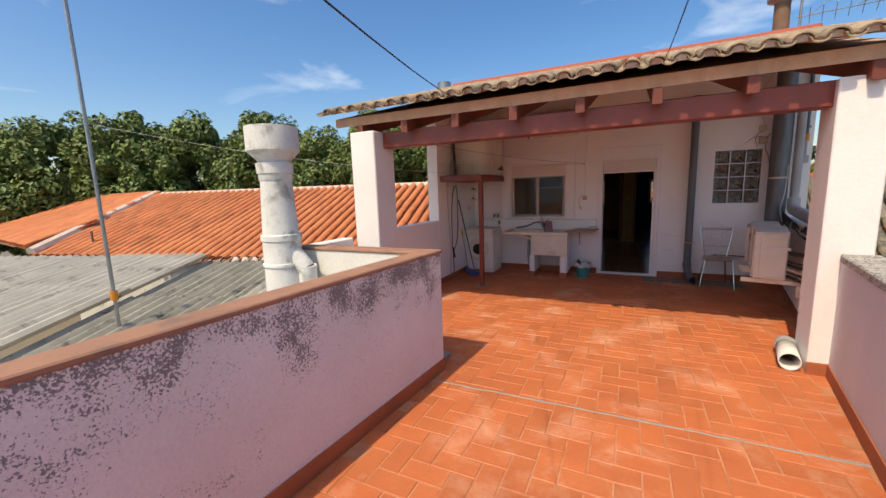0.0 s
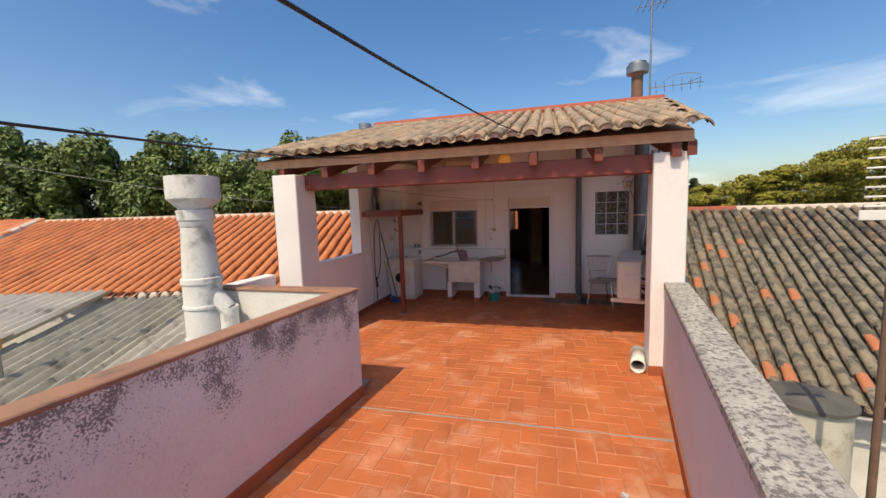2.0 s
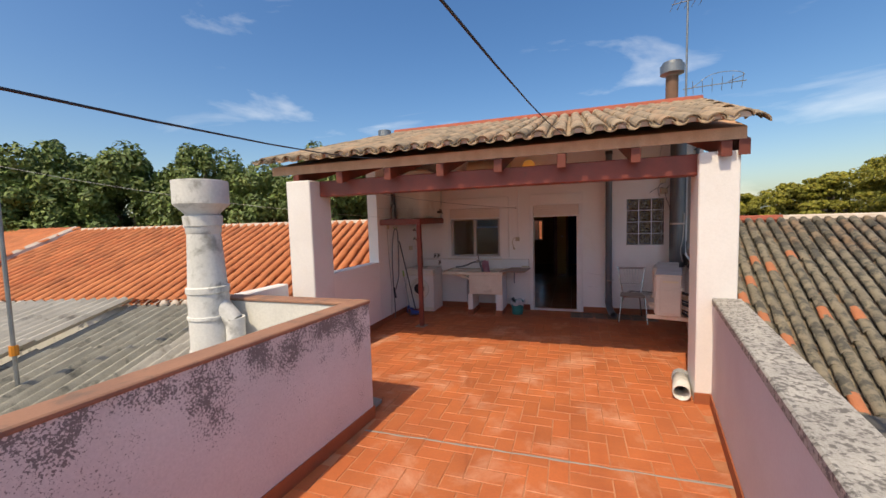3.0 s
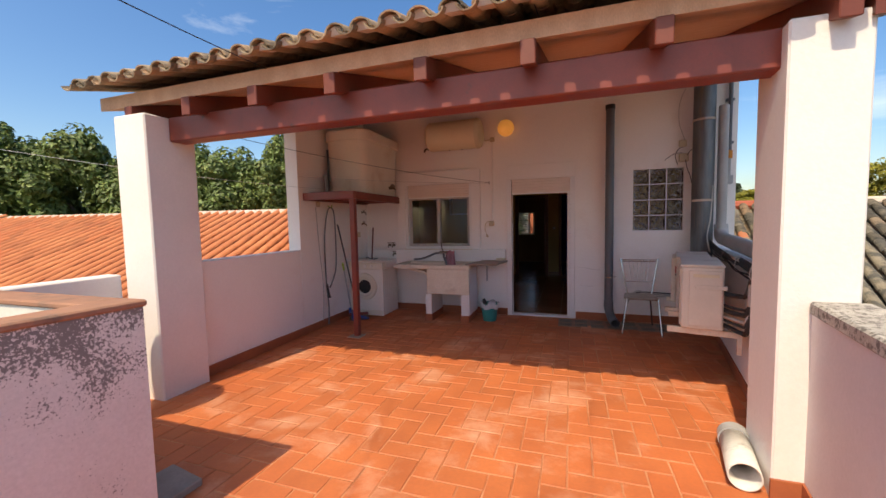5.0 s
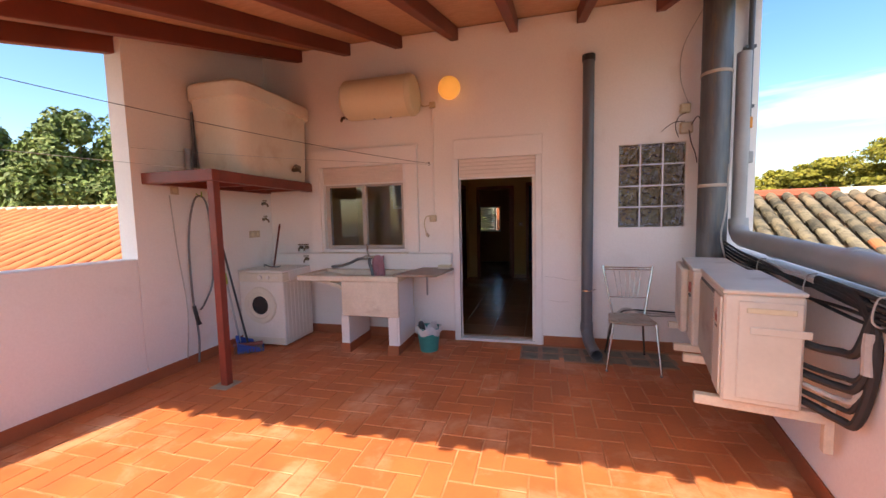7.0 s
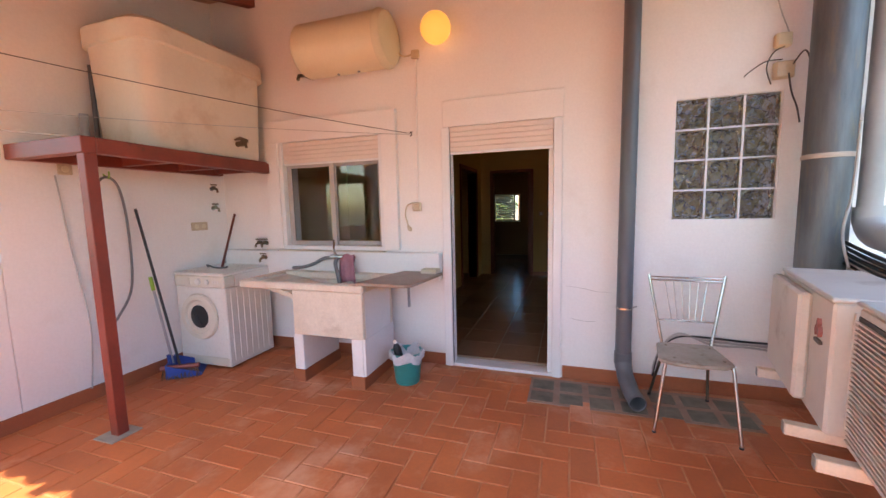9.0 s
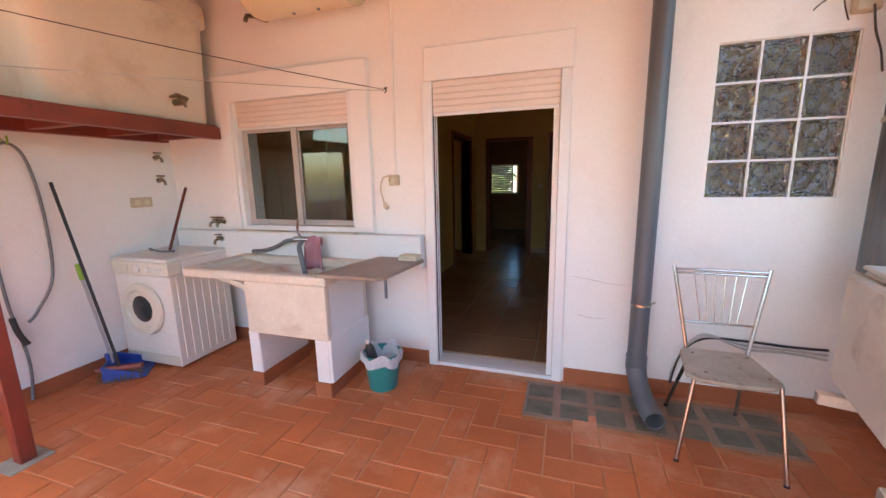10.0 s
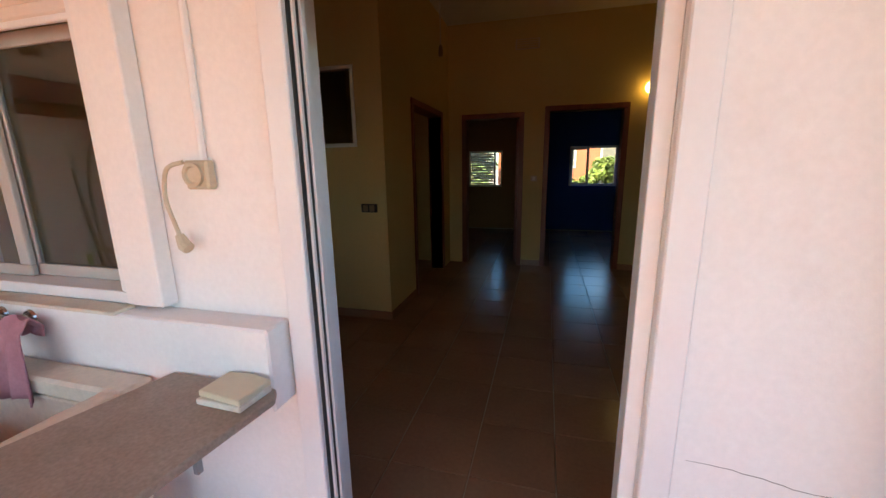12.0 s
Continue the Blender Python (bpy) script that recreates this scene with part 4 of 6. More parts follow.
# verge tiles along the slanting right edge
ve_me = mesh_of(*barrel(0.10, 0.085, 0.42, 0.014), "verge_tile")
ve_me.materials.append(M_RTILE)
for k in range(12):
    y = 3.95 + k * 0.36
    x = 1.73 + 0.19 * (y - 3.95)
    ob = new("verge_tile", ve_me)
    ob.parent, ob.matrix_parent_inverse = porch, porch.matrix_basis.inverted()
    ob.matrix_basis = pose(x, y, roof_z(y) + 0.015, math.degrees(slope_a) + 1.5, 14, -10.8)


# ---- rooms behind the door ----
CEIL_IN = 3.38
bm = box((-3.2, 8.0, -0.12), (2.3, 16.0, -0.006))
floor_in = setting("floor_inside", bm, M_JOINTIN, "glossy brown ceramic tiled floor indoors", "floor")
setting("ceiling_inside", box((-3.2, 8.001, CEIL_IN), (2.3, 16.2, CEIL_IN + 0.1)), M_CEIL, "pale painted ceiling indoors", "ceiling")
setting("wall_in_right", box((2.1, 8.001, -0.1), (2.3, 12.55, CEIL_IN)), M_OCHRE, "ochre painted wall indoors", "wall")
setting("wall_in_left", box((-3.3, 8.001, -0.1), (-3.1, 10.14, CEIL_IN)), M_OCHRE, "ochre painted wall indoors", "wall")
bm = wall_with_holes(-3.1, -1.364, -0.1, CEIL_IN, 10.146, 10.30, [(-2.35, -1.63, 1.66, 2.36)])
setting("wall_kitchen", bm, M_OCHRE, "ochre painted wall with a small hatch window", "wall")
bm = bmesh.new()
box((-1.52, 10.301, -0.1), (-1.364, 10.96, CEIL_IN), 0, bm)
box((-1.52, 10.96, 2.16), (-1.364, 12.09, CEIL_IN), 0, bm)
box((-1.52, 12.09, -0.1), (-1.364, 12.55, CEIL_IN), 0, bm)
setting("wall_passage", bm, M_OCHRE, "ochre painted passage wall", "wall")
bm = wall_with_holes(-3.2, 2.3, -0.1, CEIL_IN, 12.551, 12.70, [(-1.11, -0.33, -0.02, 2.12), (0.07, 1.0, -0.02, 2.18)])
setting("wall_far", bm, M_OCHRE, "ochre painted wall with two doorways", "wall")
setting("wall_room_split", box((-0.2, 12.701, -0.1), (-0.08, 16.0, CEIL_IN)), M_BROWNWALL, "tan wall between two bedrooms", "wall")
setting("wall_room_tan", box((-2.4, 12.701, -0.1), (-2.3, 16.0, CEIL_IN)), M_BROWNWALL, "tan bedroom wall", "wall")
setting("wall_room_blue", box((2.1, 12.701, -0.1), (2.2, 16.0, CEIL_IN)), M_BLUEWALL, "deep blue bedroom wall", "wall")
setting("wall_split_blue", box((-0.079, 12.701, -0.1), (-0.06, 15.999, CEIL_IN)), M_BLUEWALL, "deep blue bedroom wall", "wall")
bm = wall_with_holes(-2.299, -0.07, -0.1, CEIL_IN, 16.0, 16.2, [(-1.75, -0.95, 0.97, 1.80)])
setting("wall_window_tan", bm, M_BROWNWALL, "tan bedroom wall with a window", "wall")
bm = wall_with_holes(-0.069, 2.2, -0.1, CEIL_IN, 16.0, 16.2, [(0.54, 1.53, 0.99, 1.85)])
setting("wall_window_blue", bm, M_BLUEWALL, "deep blue bedroom wall with a window", "wall")
setting("wall_pantry", box((-3.1, 10.301, -0.1), (-3.0, 12.55, CEIL_IN)), M_CEIL, "pale wall of the side room", "wall")
bm = box((-3.09, 10.130, 0), (-1.352, 10.145, 0.08))
box((-1.363, 10.131, 0), (-1.350, 10.90, 0.08), 0, bm)
box((-0.27, 12.535, 0), (0.0, 12.55, 0.08), 0, bm)
box((1.07, 12.535, 0), (2.09, 12.55, 0.08), 0, bm)
setting("baseboard_inside", bm, M_FLOORIN, "brown ceramic skirting indoors", "skirting")


def door_frame(name, x0, x1, h, y, label):
    d = thing(name, ((x0 + x1) / 2, y, 0), label, "door frame", "inner doorways", "structure")
    part("jamb", box((x0, y - 0.02, 0), (x0 + 0.07, y + 0.17, h), 0.006), M_MAHOG, d)
    part("jamb", box((x1 - 0.07, y - 0.02, 0), (x1, y + 0.17, h), 0.006), M_MAHOG, d)
    part("lintel", box((x0, y - 0.022, h), (x1, y + 0.17, h + 0.07), 0.006), M_MAHOG, d)
    return d


door_frame("door_2", -1.165, -0.275, 2.12, 12.55, "reddish timber doorway to a tan bedroom")
door_frame("door_3", 0.0, 1.07, 2.18, 12.55, "reddish timber doorway to a blue bedroom")
d = thing("door_4", (-1.44, 11.5, 0), "reddish timber doorway in the passage", "door frame", "inner doorways", "structure")
part("jamb", box((-1.54, 10.89, 0), (-1.345, 10.96, 2.12), 0.006), M_MAHOG, d)
part("jamb", box((-1.54, 12.09, 0), (-1.345, 12.16, 2.12), 0.006), M_MAHOG, d)
part("lintel", box((-1.54, 10.89, 2.12), (-1.345, 12.16, 2.19), 0.006), M_MAHOG, d)
for (dx, dz0) in ((-0.72, 0),):
    leaf = thing("door_leaf", (-0.36, 12.75, 0.01), "open reddish timber door leaf against the wall", "door", "", "structure")
    part("panel", box((-0.40, 12.72, 0.01), (-0.36, 13.45, 2.1), 0.004), M_MAHOG, leaf)


def room_window(name, x0, x1, z0, z1, y, label):
    w = thing(name, ((x0 + x1) / 2, y, z0), label, "window", "bedroom windows", "structure")
    bm = box((x0, y, z0), (x1, y + 0.05, z0 + 0.045), 0.003)
    box((x0, y, z1 - 0.045), (x1, y + 0.05, z1), 0.003, bm)
    box((x0, y, z0 + 0.045), (x0 + 0.045, y + 0.05, z1 - 0.045), 0.003, bm)
    box((x1 - 0.045, y, z0 + 0.045), (x1, y + 0.05, z1 - 0.045), 0.003, bm)
    part("window_frame", bm, M_ALU, w)
    return w


w = room_window("window_3", -1.75, -0.95, 0.97, 1.80, 16.06, "bedroom window behind a slatted shutter in sunlight")
for k in range(12):
    z = 1.01 + k * 0.062
    bm = bmesh.new()
    bmesh.ops.create_cube(bm, size=1.0, matrix=pose(-1.43, 16.16, z + 0.03, 35, 0, 0) @ Matrix.Diagonal((0.56, 0.008, 0.05, 1)))
    part("slat", bm, M_SHUT, w)
part("sash", box((-1.15, 16.055, 1.015), (-1.11, 16.09, 1.755), 0.003), M_ALU, w)
w = room_window("window_4", 0.54, 1.53, 0.99, 1.85, 16.06, "open bedroom window with an inward casement")
bm = bmesh.new()
for a, b, c, e in ((0, 0.045, 0, 0.80), (0.40, 0.445, 0, 0.80), (0.045, 0.40, 0, 0.045), (0.045, 0.40, 0.755, 0.80)):
    box((a, 0, c), (b, 0.035, e), 0.003, bm)
bm.transform(pose(0.56, 16.04, 1.015, 0, 0, -40))
part("casement", bm, M_ALU, w)

# what the bedroom windows look out on
house = thing("apartment_building", (1.6, 24.0, -3.3), "brick-red rendered building across the street", "building")
part("wall", box((-2.0, 24.0, -3.3), (3.2, 28.0, 2.5)), M_BRICKW, house)
part("roof", box((-2.1, 23.8, 2.5), (3.3, 28.2, 2.65), 0.02), M_RIDGE, house)
for xx in (-1.4, 0.4, 2.15):
    wdw = part("window", box((xx, 23.96, 1.3), (xx + 0.8, 24.02, 2.4), 0.01), M_ALU, house)
    part("pane", box((xx + 0.06, 23.945, 1.36), (xx + 0.74, 23.958, 2.34)), M_PAVER, wdw)

pend = thing("pendant_wire", (-0.925, 10.5, 2.45), "bare hanging lamp flex with a brass bulb holder", "lamp cable")
part("flex", tube([(-0.925, 10.5, CEIL_IN), (-0.92, 10.5, 2.55)], 0.005, 6), M_WIRE, pend)
part("bulb_holder", lathe([(0.0, 0.0), (0.018, 0.0), (0.022, 0.03), (0.018, 0.08), (0.006, 0.1)], (-0.92, 10.5, 2.45), 12), M_BRASS, pend)
vent = thing("wall_vent", (-0.26, 12.55, 3.0), "small slotted wall vent above the doorways", "vent")
part("backing", box((-0.42, 12.543, 2.99), (-0.10, 12.551, 3.12), 0.003), M_SOCKET, vent)
for k in range(4):
    part("slat", box((-0.40, 12.532, 3.005 + k * 0.028), (-0.12, 12.543, 3.022 + k * 0.028), 0.002), M_OCHRE, vent)
sconce = thing("wall_sconce", (1.27, 12.5, 2.35), "lit amber glass wall light", "wall lamp")
part("backplate", lathe([(0.0, 0.0), (0.05, 0.0), (0.05, 0.015), (0.0, 0.02)], (1.27, 12.55, 2.4), 16, None, Matrix.Rotation(radians(90), 4, "X")), M_BRASS, sconce)
part("shade", lathe([(0.03, 0.0), (0.055, 0.03), (0.06, 0.08), (0.035, 0.12)], (1.27, 12.47, 2.34), 16), M_SCONCE, sconce, "glowing amber glass shade")
sw = thing("light_switch", (-0.12, 12.54, 1.28), "small white light switch", "switch")
part("plate", box((-0.165, 12.54, 1.24), (-0.075, 12.55, 1.32), 0.003), M_SOCKET, sw)
part("rocker", box((-0.14, 12.534, 1.255), (-0.10, 12.54, 1.305), 0.002), M_ENAMEL, sw)
sw = thing("light_switch", (-1.54, 10.13, 1.1), "dark double switch plate on the ochre wall", "switch")
part("plate", box((-1.62, 10.134, 1.06), (-1.46, 10.145, 1.14), 0.003), M_BLACK, sw)
for xx in (-1.60, -1.535):
    part("rocker", box((xx, 10.128, 1.07), (xx + 0.05, 10.134, 1.13), 0.002), M_BRASS, sw)
hatch = thing("window_5", (-1.99, 10.15, 1.66), "small hatch window with an aluminium frame", "window", "", "structure")
bm = box((-2.35, 10.14, 1.66), (-1.63, 10.2, 1.695), 0.003)
box((-2.35, 10.14, 2.325), (-1.63, 10.2, 2.36), 0.003, bm)
box((-2.35, 10.14, 1.695), (-2.315, 10.2, 2.325), 0.003, bm)
box((-1.665, 10.14, 1.695), (-1.63, 10.2, 2.325), 0.003, bm)
part("window_frame", bm, M_ALU, hatch)
part("pane", box((-2.315, 10.165, 1.695), (-1.665, 10.17, 2.325)), M_GLASS, hatch)

# glossy floor tiles indoors
TS = 0.41
bm = box((0, 0, 0), (TS - 0.006, TS - 0.006, 0.008), 0.0015)
me = bpy.data.meshes.new("floor_tile")
bm.to_mesh(me)
bm.free()
me.materials.append(M_FLOORIN)
for i in range(-8, 6):
    for j in range(0, 20):
        px, py = 0.16 + i * TS, 8.002 + j * TS
        if px > -3.1 and px + TS < 2.15 and py + TS < 16.0 and len(floor_in.children) < 300:
            ob = new("floor_tile", me)
            ob.parent = floor_in
            ob.matrix_basis = Matrix.Translation((px, py, -0.006))


# ---- trees ----
def leafy(name, seed, centre, size, blobs, leaves, leaf, material, base_z=-3.3, label="", category="tree", group="", flat=0.0):
    """A tapered trunk with limbs, and a crown of many small leaves gathered in uneven clumps."""
    rng = np.random.default_rng(seed)
    c, s = np.array(centre, float), np.array(size, float)
    tree = thing(name, (c[0], c[1], base_z), label, category, group)
    part("trunk", tube(bend([(c[0], c[1], base_z), (c[0] + 0.1, c[1], (base_z + c[2]) / 2), (c[0], c[1] + 0.1, c[2] + s[2] * 0.3)]), [0.26 - 0.012 * k for k in range(13)], 8), M_BARK, tree)
    pts, nrm = [], []
    centres = rng.normal(size=(blobs, 3))
    centres /= np.linalg.norm(centres, axis=1)[:, None]
    centres *= (0.35 + 0.6 * rng.random(blobs) ** 0.5)[:, None]
    bm = bmesh.new()
    for k in range(0, blobs, max(1, blobs // 9)):
        e = c + centres[k] * s * 0.8
        tube(bend([(c[0], c[1], c[2] - s[2] * 0.7), tuple((c + e) / 2 + np.array([0, 0, -0.2])), tuple(e)], 4), [0.11 - 0.01 * q for q in range(9)], 6, bm)
    part("limbs", bm, M_BARK, tree)
    per = leaves // blobs
    for q in centres:
        rad = (0.13 + 0.17 * rng.random()) * np.array([s[0], s[1], s[2] * (0.9 - flat * 0.5)])
        d = rng.normal(size=(per, 3))
        d /= np.linalg.norm(d, axis=1)[:, None]
        rr = 0.55 + 0.5 * rng.random(per) ** 0.6
        pts.append(c + q * s + d * rad * rr[:, None])
        nrm.append(d + rng.normal(size=(per, 3)) * 0.55 + np.array([0, 0, 0.25]))
    p = np.concatenate(pts)
    n = np.concatenate(nrm)
    n /= np.linalg.norm(n, axis=1)[:, None]
    a = np.cross(n, rng.normal(size=n.shape))
    a /= np.linalg.norm(a, axis=1)[:, None]
    b = np.cross(n, a)
    L = leaf * (0.6 + 0.8 * rng.random(len(p)))[:, None]
    v = np.stack([p - a * L, p - b * L * 0.55 + n * L * 0.12, p + a * L, p + b * L * 0.55 + n * L * 0.12], 1).reshape(-1, 3)
    idx = np.arange(len(p)) * 4
    f = np.concatenate([np.stack([idx, idx + 1, idx + 2], 1), np.stack([idx, idx + 2, idx + 3], 1)])
    me = mesh_of(v.tolist(), f.tolist(), "crown")
    me.materials.append(material)
    ob = new("crown", me)
    ob.parent, ob.matrix_parent_inverse = tree, tree.matrix_basis.inverted()
    return tree


def at_bearing(deg, dist, eye=(0.2, -0.45)):
    return eye[0] - dist * math.sin(radians(deg)), eye[1] + dist * math.cos(radians(deg))


k = 0
for deg, dist, top in ((94, 34, 6.9), (85, 33, 7.0), (78, 32, 7.5), (70.5, 31, 6.7), (63.5, 29, 6.9), (57, 27, 6.2), (50, 25, 6.2), (43, 23, 5.2), (35, 21, 5.9), (27, 21, 5.7), (19.5, 22, 4.9), (12, 23, 4.8)):
    x, y = at_bearing(deg, dist)
    g = dist / 19.5
    leafy("plane_tree", 20 + k, (x, y, top - 2.7 * g), (2.15 * g, 2.1 * g, 2.55 * g), 110, 36000, 0.085 * g, M_LEAF, label="dense green plane tree behind the tiled roof", group="trees behind the roof")
    k += 1
for deg, dist, top, w, h in ((-36, 24, 4.4, 3.6, 1.6), (-26.5, 27, 3.6, 2.6, 1.4), (-46, 25, 4.8, 4.6, 2.0), (-19.5, 30, 3.0, 1.6, 1.2)):
    x, y = at_bearing(deg, dist)
    leafy("pine_tree", 50 + k, (x, y, top - h), (w, w, h), 100, 30000, 0.075, M_PINE, label="broad yellow-green umbrella pine", group="pines", flat=0.6)
    k += 1
x, y = at_bearing(-16.5, 34)
leafy("pine_tree", 77, (x, y, 2.6), (1.3, 1.3, 1.3), 30, 5000, 0.18, M_DARKPINE, label="dark green distant pine", group="pines")
leafy("garden_shrub", 78, (1.9, 21.5, 0.4), (1.3, 1.0, 1.3), 24, 4000, 0.10, M_LIME, label="sunlit garden shrub outside the bedroom window", category="shrub")


# ---- laundry corner ----
def shelf_frame():
    t = thing("steel_shelf", (-2.45, 6.08, 0), "dark red painted steel shelf frame on a single post", "shelf")
    part("post", box((-2.435, 6.065, 0.008), (-2.365, 6.135, 1.835), 0.004), M_REDSTEEL, t)
    part("foot_plate", box((-2.50, 6.0, 0.0), (-2.32, 6.19, 0.008), 0.002), M_STONE, t)
    part("front_rail", box((LEFTX + 0.002, 6.055, 1.836), (-2.36, 6.135, 1.935), 0.004), M_REDSTEEL, t)
    part("side_rail", prism([(-2.44, 6.136), (-2.36, 6.136), (-2.47, FACADE - 0.06), (-2.55, FACADE - 0.06)], 1.836, 1.934, None, 0.004), M_REDSTEEL, t)
    part("wall_rail", box((LEFTX + 0.002, 6.136, 1.836), (LEFTX + 0.07, FACADE - 0.06, 1.934), 0.004), M_REDSTEEL, t)
    for y in (6.72, 7.2, 7.6):
        part("cross_bar", box((LEFTX + 0.071, y, 1.85), (-2.455 - 0.06 * (y - 6.1), y + 0.06, 1.92), 0.003), M_REDSTEEL, t)
    part("deck_board", box((LEFTX + 0.072, 6.13, 1.9345), (-2.48, 7.68, 1.948), 0.003), M_REDWOOD, t)


shelf_frame()


def rounded_shell(x0, x1, y0, y1, levels, r=0.14, seg=6):
    """A tub with rounded upright corners; levels of (height, inset)."""
    bm = bmesh.new()
    rings = []
    for z, ins in levels:
        ring = []
        for cx, cy, a0 in ((x1 - r, y1 - r, 0), (x0 + r, y1 - r, 90), (x0 + r, y0 + r, 180), (x1 - r, y0 + r, 270)):
            for k in range(seg + 1):
                a = radians(a0 + 90 * k / seg)
                ring.append(bm.verts.new((cx + (r - ins) * math.cos(a), cy + (r - ins) * math.sin(a), z)))
        rings.append(ring)
    n = len(rings[0])
    for a, b in zip(rings, rings[1:]):
        for k in range(n):
            bm.faces.new((a[k], a[(k + 1) % n], b[(k + 1) % n], b[k])).smooth = True
    bm.faces.new(rings[0][::-1])
    bm.faces.new(rings[-1])
    return bm


tank = thing("water_tank", (-2.8, 7.2, 1.95), "large cream plastic water tank standing on the steel shelf", "water tank")
part("body", rounded_shell(-3.13, -2.44, 6.52, 7.70, [(1.95, 0.06), (1.97, 0.045), (2.70, 0.012)], 0.16), M_CREAM, tank, smooth=True)
part("lid", rounded_shell(-3.14, -2.415, 6.50, 7.72, [(2.70, 0.01), (2.705, 0.0), (2.83, 0.0), (2.86, 0.03), (2.89, 0.16)], 0.17), M_CREAM, tank, "slightly raised cream lid", smooth=True)


def tap(at, facing, label="small tarnished brass tap", name="tap"):
    t = thing(name, at, label, "tap", "wall taps", rz=facing, local=True)
    part("spout", tube(bend([(0, 0, 0), (0, -0.05, 0), (0, -0.075, -0.012), (0, -0.08, -0.04)], 4), 0.011, 10), M_BRASS, t)
    part("body", lathe([(0.0, 0.0), (0.017, 0.0), (0.017, 0.03), (0.0, 0.034)], (0, -0.035, -0.004), 12), M_BRASS, t)
    part("handle", tube([(-0.035, -0.035, 0.042), (0.035, -0.035, 0.042)], 0.007, 8), M_BRASS, t)
    part("flange", lathe([(0.0, 0.0), (0.024, 0.0), (0.02, 0.008), (0.0, 0.01)], (0, 0, 0), 14, None, Matrix.Rotation(radians(90), 4, "X")), M_CHROME, t)
    return t


dt = tap((-2.448, 7.32, 2.07), 90, "brass drain tap with a lever on the tank")
part("wing_lever", tube([(-0.09, -0.05, 0.02), (-0.03, -0.045, 0.045), (0.05, -0.04, 0.03)], [0.008, 0.016, 0.02], 8), M_BRASS, dt)
part("stub", tube([(0, 0.02, 0), (0, -0.07, 0)], 0.024, 12), M_BRASS, dt)
tap((LEFTX, 7.60, 1.70), 90)
tap((LEFTX, 7.60, 1.50), 90)
tap((-2.70, FACADE - 0.002, 1.12), 0)
tap((-2.62, FACADE - 0.002, 1.12), 0)
tap((-2.56, FACADE - 0.102, 0.98), 0)

wm = thing("washing_machine", (-2.79, 7.4, 0), "white front-loading washing machine with a yellowed control panel", "washing machine")
bx0, bx1, by0, by1 = -3.138, -2.528, 7.11, 7.655
part("body", box((bx0, by0, 0.02), (bx1, by1, 0.765), 0.008), M_ENAMEL, wm)
for k in range(7):
    y = by0 + 0.05 + k * 0.07
    part("side_rib", box((bx1 - 0.001, y, 0.07), (bx1 + 0.006, y + 0.03, 0.745), 0.003), M_ENAMEL, wm)
part("control_panel", box((bx0, by0 - 0.012, 0.766), (bx1, by0 + 0.12, 0.877), 0.012), M_PANEL, wm, "yellowed cream control panel")
part("top", box((bx0 - 0.004, by0 - 0.015, 0.878), (bx1 + 0.004, by1, 0.905), 0.01), M_ENAMEL, wm)
part("rear_cover", box((bx0 + 0.002, by0 + 0.121, 0.766), (bx1 - 0.002, by1, 0.877), 0.004), M_ENAMEL, wm)
ROT = Matrix.Rotation(radians(90), 4, "X")
dial_y = by0 - 0.0125
part("dial", lathe([(0.0, 0.0), (0.03, 0.0), (0.026, 0.018), (0.0, 0.02)], (-2.83, dial_y, 0.822), 20, None, ROT), M_ENAMEL, wm)
part("dial", lathe([(0.0, 0.0), (0.024, 0.0), (0.021, 0.016), (0.0, 0.018)], (-2.72, dial_y, 0.822), 20, None, ROT), M_ENAMEL, wm)
part("drawer", box((bx0 + 0.03, dial_y - 0.006, 0.79), (bx0 + 0.2, dial_y, 0.857), 0.004), M_PANEL, wm)
for xx in (-2.66, -2.63, -2.60):
    part("button", box((xx, dial_y - 0.006, 0.81), (xx + 0.018, dial_y, 0.835), 0.003), M_ENAMEL, wm)
ring = part("door_ring", lathe([(0.150, 0.0), (0.205, 0.0), (0.220, 0.012), (0.208, 0.034), (0.164, 0.038), (0.147, 0.018)], (-2.845, by0 - 0.001, 0.49), 40, None, ROT), M_PANEL, wm, "cream porthole ring")
part("porthole_glass", lathe([(0.0, 0.032), (0.07, 0.026), (0.149, 0.006), (0.149, 0.0), (0.0, 0.0)], (-2.845, by0 - 0.003, 0.49), 32, None, ROT), M_PORT, ring, "dark porthole glass")
part("door_catch", box((-2.655, by0 - 0.03, 0.46), (-2.625, by0 - 0.002, 0.52), 0.008), M_PANEL, ring)
part("kick_panel", box((bx0 + 0.01, by0 - 0.005, 0.025), (bx1 - 0.01, by0, 0.105), 0.004), M_PANEL, wm)
for xx in (bx0 + 0.06, bx1 - 0.06):
    for yy in (by0 + 0.06, by1 - 0.06):
        part("foot", lathe([(0.0, 0.0), (0.022, 0.0), (0.018, 0.02), (0.0, 0.021)], (xx, yy, 0.0), 10), M_BLACK, wm)
inl = thing("inlet_hose", (-2.75, 7.3, 0.905), "short grey hose lying on the washing machine", "hose")
part("hose", tube(bend([(-2.91, 7.28, 0.93), (-2.87, 7.24, 0.955), (-2.82, 7.28, 0.925), (-2.78, 7.36, 0.914), (-2.74, 7.34, 0.925)]), 0.008, 8), M_HOSE, inl)
stick = thing("broom_stick", (-2.86, 7.5, 0.905), "dark wooden stick leaning over the washing machine", "stick")
part("handle", tube([(-2.87, 7.40, 0.91), (-3.02, 7.745, 1.43)], 0.012, 8), M_REDWOOD, stick)

